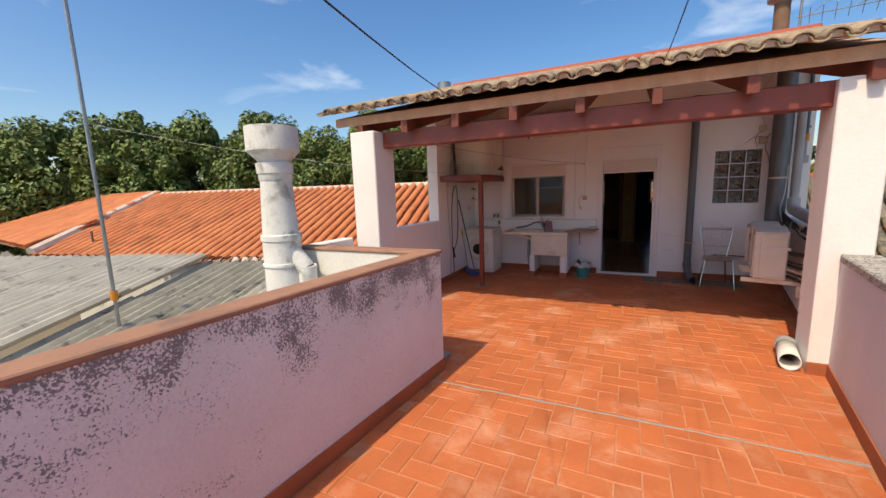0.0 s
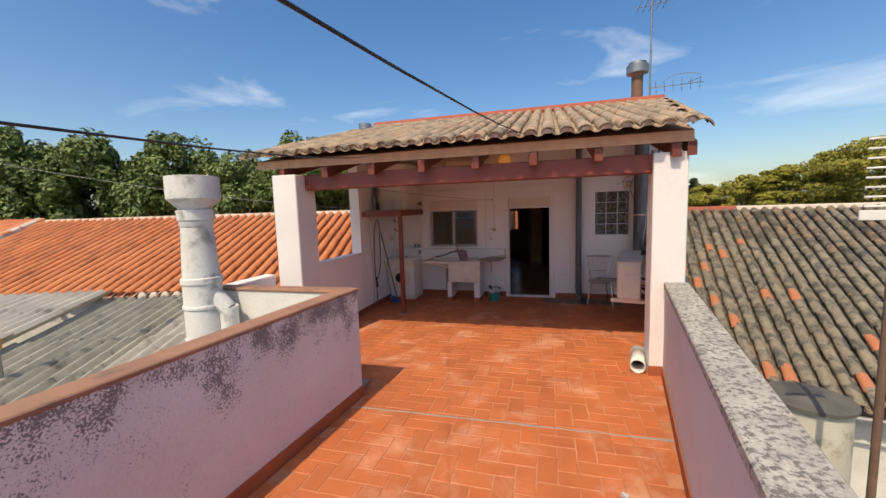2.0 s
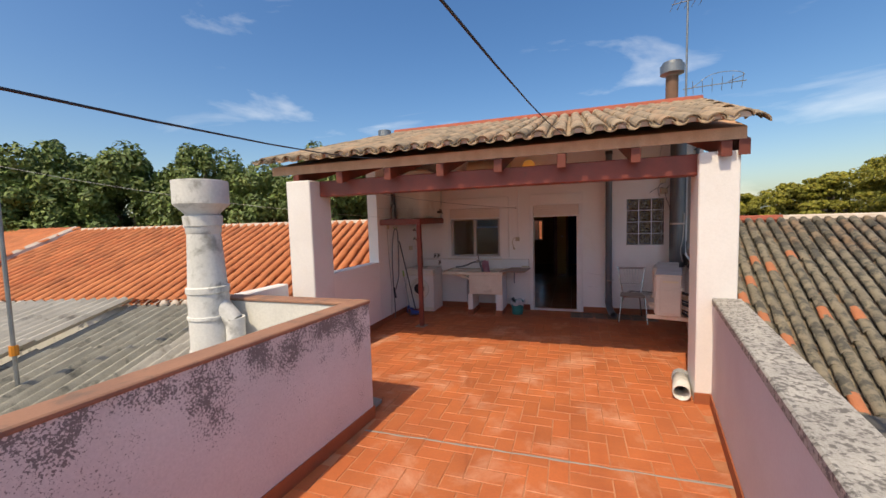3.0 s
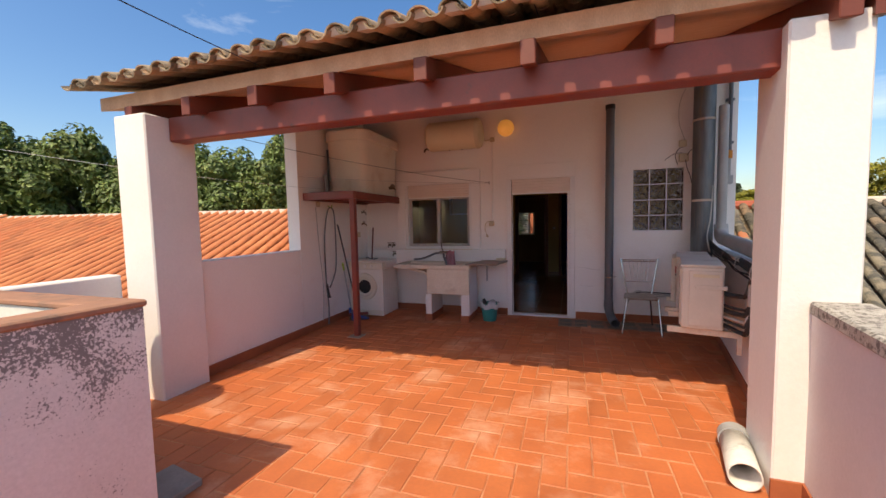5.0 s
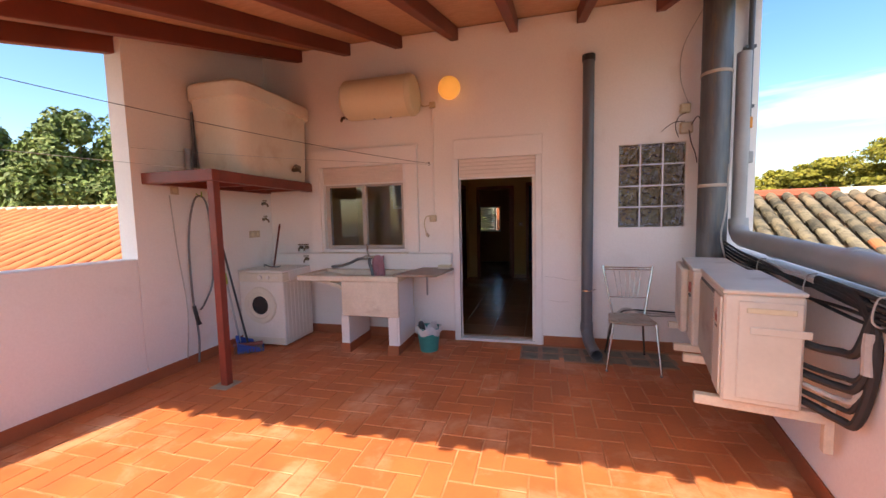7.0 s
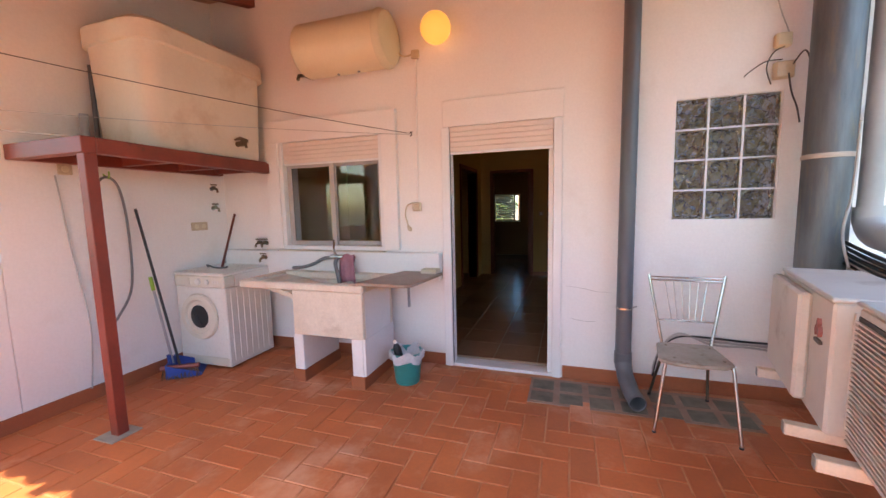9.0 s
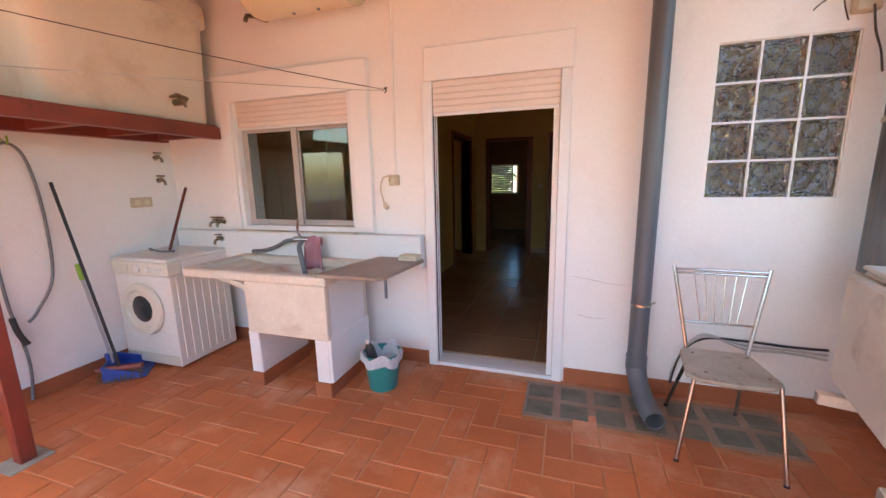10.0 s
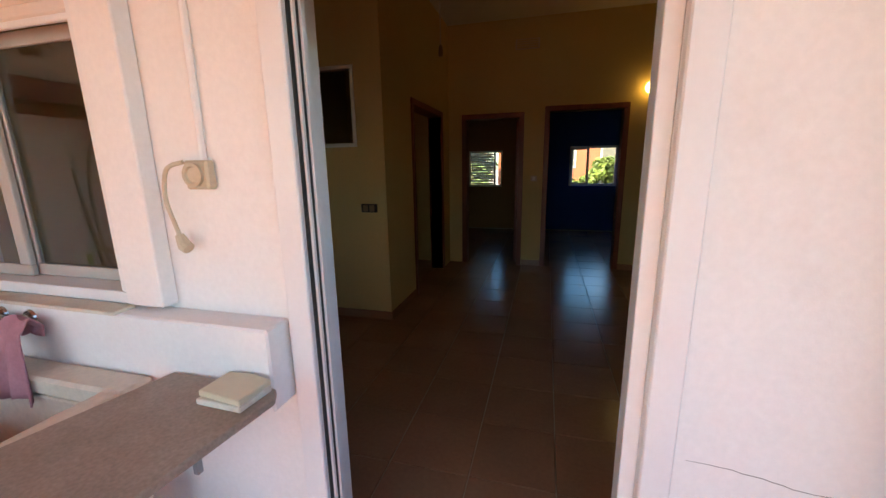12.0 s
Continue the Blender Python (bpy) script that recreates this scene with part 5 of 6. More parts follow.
# cast laundry sink on two piers
sink = thing("laundry_sink", (-1.6, 7.3, 0), "old cast-stone laundry sink on two white piers", "sink")
SX0, SX1, SY0, SY1, SZ = -2.31, -1.09, 7.06, 7.657, 0.862
bm = box((SX0, SY0, 0.80), (SX1, SY0 + 0.075, SZ), 0.010)
box((SX0, SY1 - 0.10, 0.80), (SX1, SY1, SZ), 0.010, bm)
box((SX0, SY0 + 0.0751, 0.80), (SX0 + 0.09, SY1 - 0.1001, SZ), 0.006, bm)
box((SX1 - 0.07, SY0 + 0.0751, 0.80), (SX1, SY1 - 0.1001, SZ), 0.006, bm)
part("rim", bm, M_SINK, sink)
bm = bmesh.new()
n = 10
rows = []
for k in range(n + 1):
    t = k / n
    x = SX0 + 0.085 + t * 0.53
    z = 0.835 - 0.13 * t ** 1.6 + 0.006 * math.sin(t * 30)
    rows.append([bm.verts.new((x, y, z)) for y in (SY0 + 0.07, SY1 - 0.09)] + [bm.verts.new((x, y, z - 0.04)) for y in (SY1 - 0.09, SY0 + 0.07)])
for a, b in zip(rows, rows[1:]):
    for q in range(4):
        bm.faces.new((a[q], a[(q + 1) % 4], b[(q + 1) % 4], b[q]))
bm.faces.new(rows[0])
bm.faces.new(rows[-1][::-1])
part("washboard", bm, M_SINK, sink, "ribbed sloping washboard")
BX0, BX1 = -1.765, -1.105
part("basin_front", box((BX0, 7.075, 0.42), (BX1, 7.12, 0.799), 0.006), M_SINK, sink)
part("basin_back", box((BX0, 7.56, 0.42), (BX1, 7.60, 0.799), 0.004), M_SINK, sink)
part("basin_side", box((BX0, 7.121, 0.42), (BX0 + 0.04, 7.559, 0.66), 0.002), M_SINK, sink)
part("basin_side", box((BX1 - 0.05, 7.121, 0.42), (BX1, 7.559, 0.799), 0.002), M_COLUMN, sink)
part("basin_floor", box((BX0 + 0.041, 7.121, 0.42), (BX1 - 0.051, 7.559, 0.46)), M_SINK, sink)
for a, b in ((-1.80, -1.702), (-1.235, -1.13)):
    leg = part("pier", box((a, 7.10, 0.0), (b, 7.62, 0.419), 0.006), M_COLUMN, sink)
    bm = box((a - 0.01, 7.088, 0.0), (b + 0.01, 7.099, 0.105), 0.002)
    box((a - 0.011, 7.0995, 0.0), (a - 0.001, 7.62, 0.105), 0.002, bm)
    box((b + 0.001, 7.0995, 0.0), (b + 0.011, 7.62, 0.105), 0.002, bm)
    part("tile_plinth", bm, M_SKIRT, leg, "terracotta tile plinth")
part("side_panel", box((-1.129, 7.101, 0.106), (-1.107, 7.62, 0.419), 0.004), M_COLUMN, sink)
drain = thing("drain_pipe", (-1.95, 7.6, 0), "grey plastic waste pipe below the sink", "pipe")
part("pipe", tube(bend([(-1.93, 7.62, 0.66), (-1.93, 7.60, 0.30), (-1.90, 7.57, 0.20), (-1.80, 7.55, 0.17)]), 0.028, 10), M_PALEPVC, drain)
part("elbow", lathe([(0.0, 0.0), (0.04, 0.0), (0.04, 0.09), (0.0, 0.09)], (-1.90, 7.57, 0.13), 14), M_PALEPVC, drain)

board = thing("granite_board", (-0.85, 7.3, 0.868), "brown speckled stone board laid across the sink", "board")
part("slab", prism([(-1.15, 7.045), (-0.72, 7.05), (-0.68, 7.085), (-0.615, 7.61), (-0.64, 7.65), (-1.00, 7.655)], 0.866, 0.889, None, 0.004), M_SLAB, board)
part("support_strut", box((-0.96, 7.625, 0.56), (-0.94, 7.645, 0.865), 0.002), M_GALV, board)
for k, (dz, c) in enumerate(((0.0, M_SINK), (0.018, M_YELLOWED))):
    tl = thing("tile_offcut", (-0.72, 7.56, 0.889 + dz), "small cream ceramic tile offcut stacked on the board", "tile", "tile offcuts")
    part("tile", prism([(-0.79, 7.535 + 0.01 * k), (-0.65, 7.53), (-0.64, 7.635), (-0.71, 7.65), (-0.785, 7.645)], 0.89 + dz, 0.907 + dz, None, 0.003), c, tl)

faucet = thing("mixer_tap", (-1.66, 7.62, 1.0), "chrome wall mixer tap with a lever", "tap")
FY = FACADE - 0.16
part("body", tube([(-1.73, FY, 1.01), (-1.59, FY, 1.01)], 0.022, 12), M_CHROME, faucet)
for xx in (-1.73, -1.59):
    part("inlet", tube([(xx, FACADE - 0.10, 1.005), (xx, FY, 1.01)], 0.016, 10), M_CHROME, faucet)
    part("flange", lathe([(0.0, 0.0), (0.03, 0.0), (0.026, 0.008), (0.0, 0.01)], (xx, FACADE - 0.10, 1.005), 16, None, ROT), M_CHROME, faucet)
part("lever", tube(bend([(-1.67, FY, 1.03), (-1.68, FY - 0.02, 1.08), (-1.70, FY + 0.02, 1.15), (-1.73, FY + 0.05, 1.17)], 4), 0.010, 8), M_CHROME, faucet)
part("spout_hose", tube(bend([(-1.65, FY - 0.01, 1.0), (-1.63, FY - 0.08, 0.96), (-1.59, FY - 0.11, 0.87), (-1.56, FY - 0.12, 0.74)]), 0.019, 10), M_HOSE, faucet)
part("supply_hose", tube(bend([(-1.73, FY + 0.01, 1.0), (-1.82, FY + 0.01, 0.99), (-1.93, FY + 0.02, 0.94), (-2.06, FY + 0.03, 0.90), (-2.20, FY + 0.03, 0.885)]), 0.016, 10), M_HOSE, faucet)


def cloth(at):
    t = thing("cleaning_cloth", at, "faded pink cloth draped over the tap", "cloth")
    bm = bmesh.new()
    nu, nv = 14, 18
    rng = random.Random(4)
    grid = []
    for j in range(nv + 1):
        v = j / nv
        row = []
        for i in range(nu + 1):
            u = i / nu
            drop = abs(v - 0.35)
            front = -0.035 if v > 0.35 else 0.035
            x = at[0] + (u - 0.5) * (0.11 + 0.07 * v) + 0.03 * v
            y = at[1] + front * min(1, drop * 6) + 0.012 * math.sin(u * 14 + v * 3) * (0.3 + drop) - 0.03 * max(0, v - 0.35)
            z = at[2] + 0.030 - 0.34 * max(0, v - 0.35) - 0.18 * max(0, 0.35 - v) - 0.25 * drop ** 2 * 0.3 + 0.008 * math.cos(u * 9 + v * 7) + rng.uniform(-0.002, 0.002)
            row.append(bm.verts.new((x, y, z)))
        grid.append(row)
    for j in range(nv):
        for i in range(nu):
            bm.faces.new((grid[j][i], grid[j][i + 1], grid[j + 1][i + 1], grid[j + 1][i])).smooth = True
    ob = part("fabric", bm, M_PINK, t)
    sol = ob.modifiers.new("thickness", "SOLIDIFY")
    sol.thickness = 0.005


cloth((-1.555, FACADE - 0.165, 1.01))

bucket = thing("bucket", (-0.855, 7.34, 0), "teal plastic bucket lined with a white bin bag", "bucket")
part("pail", lathe([(0.0, 0.0), (0.098, 0.0), (0.102, 0.01), (0.13, 0.25), (0.138, 0.252), (0.138, 0.268), (0.126, 0.268), (0.098, 0.02), (0.0, 0.015)], (-0.855, 7.34, 0.0), 32), M_TEAL, bucket)
bm = lathe([(0.05, 0.10), (0.10, 0.16), (0.122, 0.262), (0.142, 0.278), (0.148, 0.25), (0.143, 0.20)], (-0.855, 7.34, 0.0), 40)
rb = random.Random(8)
for v in bm.verts:
    a = math.atan2(v.co.y - 7.34, v.co.x + 0.855)
    w = 1 + 0.05 * math.sin(a * 9 + v.co.z * 30) + rb.uniform(-0.02, 0.02)
    v.co.x, v.co.y = -0.855 + (v.co.x + 0.855) * w, 7.34 + (v.co.y - 7.34) * w
    v.co.z += 0.018 * math.sin(a * 5 + 1) + rb.uniform(-0.006, 0.006)
part("bin_bag", bm, M_BAG, bucket, "crumpled white bin bag")
bott = thing("plastic_bottle", (-0.92, 7.30, 0.1), "black plastic bottle with a white cap in the bucket", "bottle")
part("bottle_body", tube([(-0.90, 7.33, 0.12), (-0.925, 7.30, 0.29), (-0.93, 7.292, 0.32), (-0.935, 7.288, 0.34)], [0.033, 0.033, 0.025, 0.013], 14), M_BLACK, bott)
part("cap", tube([(-0.935, 7.288, 0.34), (-0.94, 7.284, 0.365)], 0.014, 12), M_ENAMEL, bott)

pan = thing("dustpan", (-2.90, 6.98, 0), "blue plastic dustpan with a long handle", "dustpan", rz=130, local=True)
bm = box((-0.15, -0.13, 0.0), (0.15, 0.14, 0.008), 0.002)
box((-0.15, 0.13, 0.008), (0.15, 0.14, 0.13), 0.002, bm)
for s in (-1, 1):
    fresh = prism([(s * 0.15 - 0.006, -0.13), (s * 0.15 + 0.006, -0.13), (s * 0.15 + 0.006, 0.129), (s * 0.15 - 0.006, 0.129)], 0.0085, [0.03, 0.03, 0.125, 0.125])
    join(bm, fresh)
part("scoop", bm, M_BLUE, pan)
part("handle_socket", tube([(0, 0.132, 0.09), (0, 0.142, 0.18)], 0.02, 10), M_BLUE, pan)
pole = part("handle", tube([(0.0, 0.115, 0.10), (0.02, 0.21, 0.78)], 0.011, 8), M_PALEPVC, pan)
part("grip", tube([(0.02, 0.21, 0.78), (0.026, 0.225, 0.90)], 0.016, 8), M_GREEN, pole, "lime green grip")
broom = thing("broom", (-2.83, 6.86, 0), "broom with straw bristles leaning on the wall", "broom")
bm = bmesh.new()
rb = random.Random(12)
bdir = Vector((0.83, 0.55, 0)).normalized()
for k in range(120):
    c = Vector((-2.84, 6.86, 0.0)) + bdir * rb.uniform(-0.14, 0.14)
    top = c + Vector((rb.uniform(-0.012, 0.012), rb.uniform(-0.012, 0.012), 0.085))
    foot = c + bdir * rb.uniform(-0.03, 0.03) + Vector((-bdir.y, bdir.x, 0)) * rb.uniform(-0.05, 0.03) + Vector((0, 0, 0.002))
    tube([foot, top], 0.003, 3, bm)
part("bristles", bm, M_BRISTLE, broom)
p = Vector((-2.84, 6.86, 0.10))
part("broom_head", tube([p - bdir * 0.15, p + bdir * 0.15], 0.022, 8), M_REDSTEEL, broom)
part("handle", tube([(-2.84, 6.86, 0.11), (-3.13, 6.82, 1.50)], 0.011, 8), M_BLACK, broom)


# ---- on the walls ----
heater = thing("water_heater", (-1.43, 7.55, 2.63), "horizontal cream enamel electric water heater", "water heater")
RX = Matrix.Rotation(radians(90), 4, "Y")
part("tank", lathe([(0.0, -0.45), (0.12, -0.445), (0.19, -0.425), (0.222, -0.39), (0.222, 0.36)], (-1.42, 7.53, 2.85), 32, None, RX), M_HEATER, heater)
part("end_cap", lathe([(0.229, 0.36), (0.229, 0.38), (0.205, 0.42), (0.13, 0.445), (0.0, 0.45)], (-1.42, 7.53, 2.85), 32, None, RX), M_YELLOWED, heater, "yellowed end cap")
for xx in (-1.68, -1.2):
    part("bracket", box((xx, 7.70, 2.70), (xx + 0.05, FACADE - 0.001, 3.0), 0.004), M_CREAM, heater)
part("pipe_fitting", tube(bend([(-1.84, 7.55, 2.70), (-1.90, 7.58, 2.69), (-1.93, 7.66, 2.70), (-1.93, 7.755, 2.71)]), 0.014, 8), M_BRASS, heater)
part("valve", tube([(-1.92, 7.60, 2.69), (-1.92, 7.54, 2.67), (-1.92, 7.52, 2.63)], 0.016, 8), M_BRASS, heater)
for xx in (-1.5, -1.3):
    part("stud", tube([(xx, 7.53, 2.62), (xx, 7.53, 2.64)], 0.012, 8), M_GALV, heater)

globe = thing("globe_lamp", (-0.63, 7.63, 2.93), "amber glass globe wall lamp, lit", "wall lamp")
bm = bmesh.new()
bmesh.ops.create_uvsphere(bm, u_segments=28, v_segments=16, radius=0.125, matrix=Matrix.Translation((-0.63, 7.62, 2.91)))
part("shade", bm, M_LAMP, globe, "glowing amber globe", smooth=True)
part("wall_mount", tube([(-0.63, FACADE - 0.001, 2.95), (-0.63, 7.70, 2.94)], 0.04, 14), M_SOCKET, globe)

pipe = thing("downpipe", (0.84, 7.5, 0.05), "grey plastic downpipe with an elbow at its foot", "downpipe")
part("pipe", tube(bend([(0.834, 7.645, 3.05), (0.834, 7.645, 1.6), (0.834, 7.645, 0.30), (0.835, 7.64, 0.22)], 4), 0.057, 20), M_GREYPVC, pipe)
part("collar", lathe([(0.057, 0.0), (0.064, 0.0), (0.064, 0.09), (0.057, 0.09)], (0.834, 7.645, 0.22), 20), M_GREYPVC, pipe)
bm = tube(bend([(0.835, 7.64, 0.235), (0.845, 7.58, 0.15), (0.87, 7.45, 0.085), (0.895, 7.31, 0.066)], 5), 0.059, 20, None, False)
ob = part("elbow", bm, M_GREYPVC, pipe)
sol = ob.modifiers.new("thickness", "SOLIDIFY")
sol.thickness = 0.005
part("top_cap", lathe([(0.0, 0.0), (0.064, 0.0), (0.064, 0.06), (0.0, 0.064)], (0.834, 7.645, 3.03), 20), M_BLACK, pipe)
part("clamp", lathe([(0.057, 0.0), (0.062, 0.0), (0.062, 0.014), (0.057, 0.014)], (0.834, 7.645, 0.655), 20), M_CHROME, pipe, "thin metal clamp")
for z in (0.75, 2.6):
    part("wall_strap", box((0.82, 7.69, z), (0.848, FACADE - 0.001, z + 0.02), 0.002), M_GALV, pipe)
part("clamp_bolt", tube([(0.885, 7.645, 0.662), (0.925, 7.69, 0.662)], 0.006, 8), M_CHROME, pipe)

flue = thing("flue_pipe", (1.945, 7.55, 1.12), "thick dull zinc flue pipe with pale joint bands", "flue")
part("pipe", tube([(1.945, 7.55, 0.95), (1.945, 7.55, 2.3), (1.945, 7.55, 3.62)], 0.122, 24), M_FLUEZ, flue)
for z in (1.70, 2.73):
    part("joint_band", lathe([(0.122, 0.0), (0.128, 0.002), (0.129, 0.02), (0.122, 0.03)], (1.945, 7.55, z), 24), M_MORTAR, flue)
wp = thing("waste_pipe", (2.14, 7.5, 1.2), "pale plastic waste pipe turning along the wall", "pipe")
part("riser", tube([(2.15, 7.52, 1.38), (2.15, 7.52, 2.9)], 0.057, 16), M_PALEPVC, wp)
part("elbow", tube(bend([(2.15, 7.52, 1.40), (2.15, 7.50, 1.30), (2.13, 7.40, 1.24), (2.10, 7.25, 1.225)]), 0.078, 16), M_PALEPVC, wp)
part("run", tube([(2.10, 7.26, 1.225), (right_line(4.54) + 0.09, 4.54, 1.18)], 0.076, 18), M_PALEPVC, wp)
for y in (6.6, 5.6):
    part("joint_collar", tube([(right_line(y) + 0.09 + 0.006, y + 0.03, 1.203), (right_line(y) + 0.09, y - 0.03, 1.2)], 0.082, 18), M_PALEPVC, wp)
cd = thing("conduit", (2.27, 7.72, 1.9), "dark conduit with an orange tape band and small box", "conduit")
part("conduit_tube", tube([(2.28, 7.71, 3.45), (2.28, 7.71, 2.36)], 0.024, 10), M_GREYPVC, cd)
part("tape_band", tube([(2.28, 7.71, 2.36), (2.28, 7.71, 2.26)], 0.036, 12), M_ORANGE, cd, "orange tape")
part("lower_box", box((2.235, 7.68, 1.93), (2.325, FACADE - 0.001, 2.04), 0.006), M_PALEPVC, cd)
part("lower_tube", tube([(2.28, 7.71, 2.26), (2.28, 7.71, 2.04)], 0.02, 10), M_PALEPVC, cd)
for z in (3.0, 2.45):
    part("saddle", box((2.235, 7.70, z), (2.325, FACADE - 0.001, z + 0.03), 0.004), M_GREYPVC, cd)

for (x, z, s, m_, lab) in ((1.75, 2.50, 0.045, M_YELLOWED, "small yellowed junction box"), (1.765, 2.31, 0.055, M_SOCKET, "open cream junction box with loose wires")):
    jb = thing("junction_box", (x, FACADE, z), lab, "junction box", "junction boxes")
    part("box", box((x - s, FACADE - 0.05, z - s), (x + s, FACADE - 0.001, z + s), 0.008), m_, jb)
    part("cover", box((x - s + 0.008, FACADE - 0.056, z - s + 0.008), (x + s - 0.008, FACADE - 0.051, z + s - 0.008), 0.003), m_, jb)
lw = thing("loose_wires", (1.72, FACADE - 0.03, 2.3), "tangle of loose brown wires at the junction boxes", "wires")
part("wire", tube(bend([(1.75, FACADE - 0.055, 2.45), (1.69, FACADE - 0.06, 2.42), (1.66, FACADE - 0.05, 2.33), (1.69, FACADE - 0.05, 2.22)]), 0.004, 6), M_WIRED, lw)
part("wire", tube(bend([(1.74, FACADE - 0.058, 2.37), (1.64, FACADE - 0.08, 2.36), (1.56, FACADE - 0.07, 2.31), (1.53, FACADE - 0.07, 2.28)]), 0.004, 6), M_WIRED, lw)
part("wire", tube(bend([(1.78, FACADE - 0.058, 2.28), (1.80, FACADE - 0.06, 2.16), (1.84, FACADE - 0.05, 2.06), (1.86, FACADE - 0.05, 1.96)]), 0.005, 6), M_WIRED, lw)
part("wire", tube(bend([(1.77, FACADE - 0.05, 2.54), (1.70, FACADE - 0.03, 2.8), (1.72, FACADE - 0.03, 3.1), (1.86, FACADE - 0.1, 3.4)]), 0.004, 6), M_WIRE, lw)
part("wire", tube(bend([(1.80, FACADE - 0.05, 2.33), (1.84, FACADE - 0.1, 2.40), (1.88, FACADE - 0.1, 2.30)]), 0.005, 6), M_WIRED, lw)

sock = thing("wall_socket", (-0.888, FACADE, 1.465), "cream surface socket with conduit and hanging plug lead", "socket")
part("base", box((-0.928, FACADE - 0.035, 1.425), (-0.848, FACADE - 0.001, 1.505), 0.006), M_SOCKET, sock)
part("face", lathe([(0.0, 0.004), (0.02, 0.004), (0.024, 0.010), (0.033, 0.010), (0.033, 0.0), (0.0, 0.0)], (-0.892, FACADE - 0.035, 1.465), 24, None, ROT), M_SOCKET, sock)
part("conduit", tube([(-0.88, FACADE - 0.01, 1.505), (-0.872, FACADE - 0.01, 2.2), (-0.865, FACADE - 0.01, 2.74)], 0.011, 8), M_WHITE, sock)
part("plug_lead", tube(bend([(-0.91, FACADE - 0.05, 1.50), (-0.965, FACADE - 0.055, 1.48), (-0.99, FACADE - 0.05, 1.40), (-0.975, FACADE - 0.045, 1.32), (-0.965, FACADE - 0.045, 1.285)]), 0.006, 8), M_SOCKET, sock)
part("plug", tube([(-0.968, FACADE - 0.045, 1.295), (-0.955, FACADE - 0.045, 1.265), (-0.94, FACADE - 0.045, 1.255)], [0.012, 0.019, 0.017], 10), M_SOCKET, sock)
sb = thing("junction_box", (-0.865, FACADE, 2.78), "small cream junction box by the heater", "junction box", "junction boxes")
part("box", box((-0.90, FACADE - 0.03, 2.745), (-0.83, FACADE - 0.001, 2.815), 0.005), M_SOCKET, sb)
part("heater_lead", tube(bend([(-0.90, FACADE - 0.02, 2.78), (-0.97, FACADE - 0.04, 2.77), (-0.99, 7.60, 2.79)]), 0.007, 6), M_SOCKET, sb)

for (y, z, n) in ((7.42, 1.318, 2), (6.37, 1.80, 1)):
    so = thing("wall_socket", (LEFTX, y, z), "yellowed wall socket plate on the side wall", "socket", "side wall sockets")
    part("plate", box((LEFTX + 0.001, y - 0.045 * n, z - 0.042), (LEFTX + 0.012, y + 0.045 * n, z + 0.042), 0.004), M_SOCKET, so)
    for k in range(n):
        yy = y - 0.04 * (n - 1) + 0.08 * k
        part("insert", tube([(LEFTX + 0.0125, yy, z), (LEFTX + 0.018, yy, z)], 0.024, 16), M_YELLOWED, so)

hose = thing("garden_hose", (LEFTX + 0.03, 6.6, 0.2), "grey hose looped over a hook on the side wall", "hose")
part("hose_loop", tube(bend([(LEFTX + 0.04, 6.47, 0.02), (LEFTX + 0.03, 6.50, 0.30), (LEFTX + 0.03, 6.46, 0.75), (LEFTX + 0.03, 6.47, 1.35), (LEFTX + 0.04, 6.56, 1.72), (LEFTX + 0.05, 6.68, 1.70), (LEFTX + 0.03, 6.74, 1.35), (LEFTX + 0.03, 6.72, 0.85), (LEFTX + 0.03, 6.60, 0.62), (LEFTX + 0.03, 6.54, 0.56)]), 0.010, 8), M_HOSE, hose)
part("spray_gun", tube(bend([(LEFTX + 0.04, 6.46, 0.62), (LEFTX + 0.05, 6.47, 0.52), (LEFTX + 0.05, 6.50, 0.42)]), [0.018] * 12 + [0.024], 8), M_BLACK, hose)
part("hook", tube(bend([(LEFTX, 6.62, 1.78), (LEFTX + 0.06, 6.62, 1.75), (LEFTX + 0.07, 6.62, 1.80)]), 0.006, 6), M_GREEN, hose)
part("white_lead", tube(bend([(LEFTX + 0.02, 6.30, 1.75), (LEFTX + 0.02, 6.34, 1.2), (LEFTX + 0.02, 6.40, 0.6), (LEFTX + 0.02, 6.36, 0.1)]), 0.006, 6), M_WIRE, hose)
ph = thing("wall_pipe", (LEFTX + 0.05, 6.55, 1.94), "short grey overflow pipes beside the tank", "pipe")
part("pipe", tube([(LEFTX + 0.06, 6.50, 1.95), (LEFTX + 0.06, 6.50, 2.22)], 0.028, 12), M_PALEPVC, ph)
part("pipe", tube([(LEFTX + 0.06, 6.58, 1.95), (LEFTX + 0.06, 6.58, 2.6)], 0.016, 10), M_GREYPVC, ph)

hk = thing("line_hook", (-0.92, FACADE, 2.1), "wire hook holding the clotheslines", "hook")
part("hook", tube(bend([(-0.92, FACADE, 2.13), (-0.92, FACADE - 0.05, 2.12), (-0.90, FACADE - 0.06, 2.10), (-0.92, FACADE - 0.05, 2.085)]), 0.004, 6), M_WIRED, hk)
for a, b, d, m_, lab in (((-0.92, FACADE - 0.05, 2.11), (-3.03, 4.40, 2.43), 0.06, M_WIRED, "dark wire clothesline across the porch"),
                         ((-0.92, FACADE - 0.05, 2.10), (LEFTX, 5.99, 2.15), 0.02, M_WIRE, "pale clothesline across the porch"),
                         ((-2.42, 6.05, 1.93), (-7.10, 2.78, 2.80), 0.12, M_WIRE, "pale sagging clothesline out to the mast")):
    c = thing("clothesline", a, lab, "clothesline", "clotheslines")
    part("line", tube(sag(a, b, d), 0.0026, 5), m_, c)

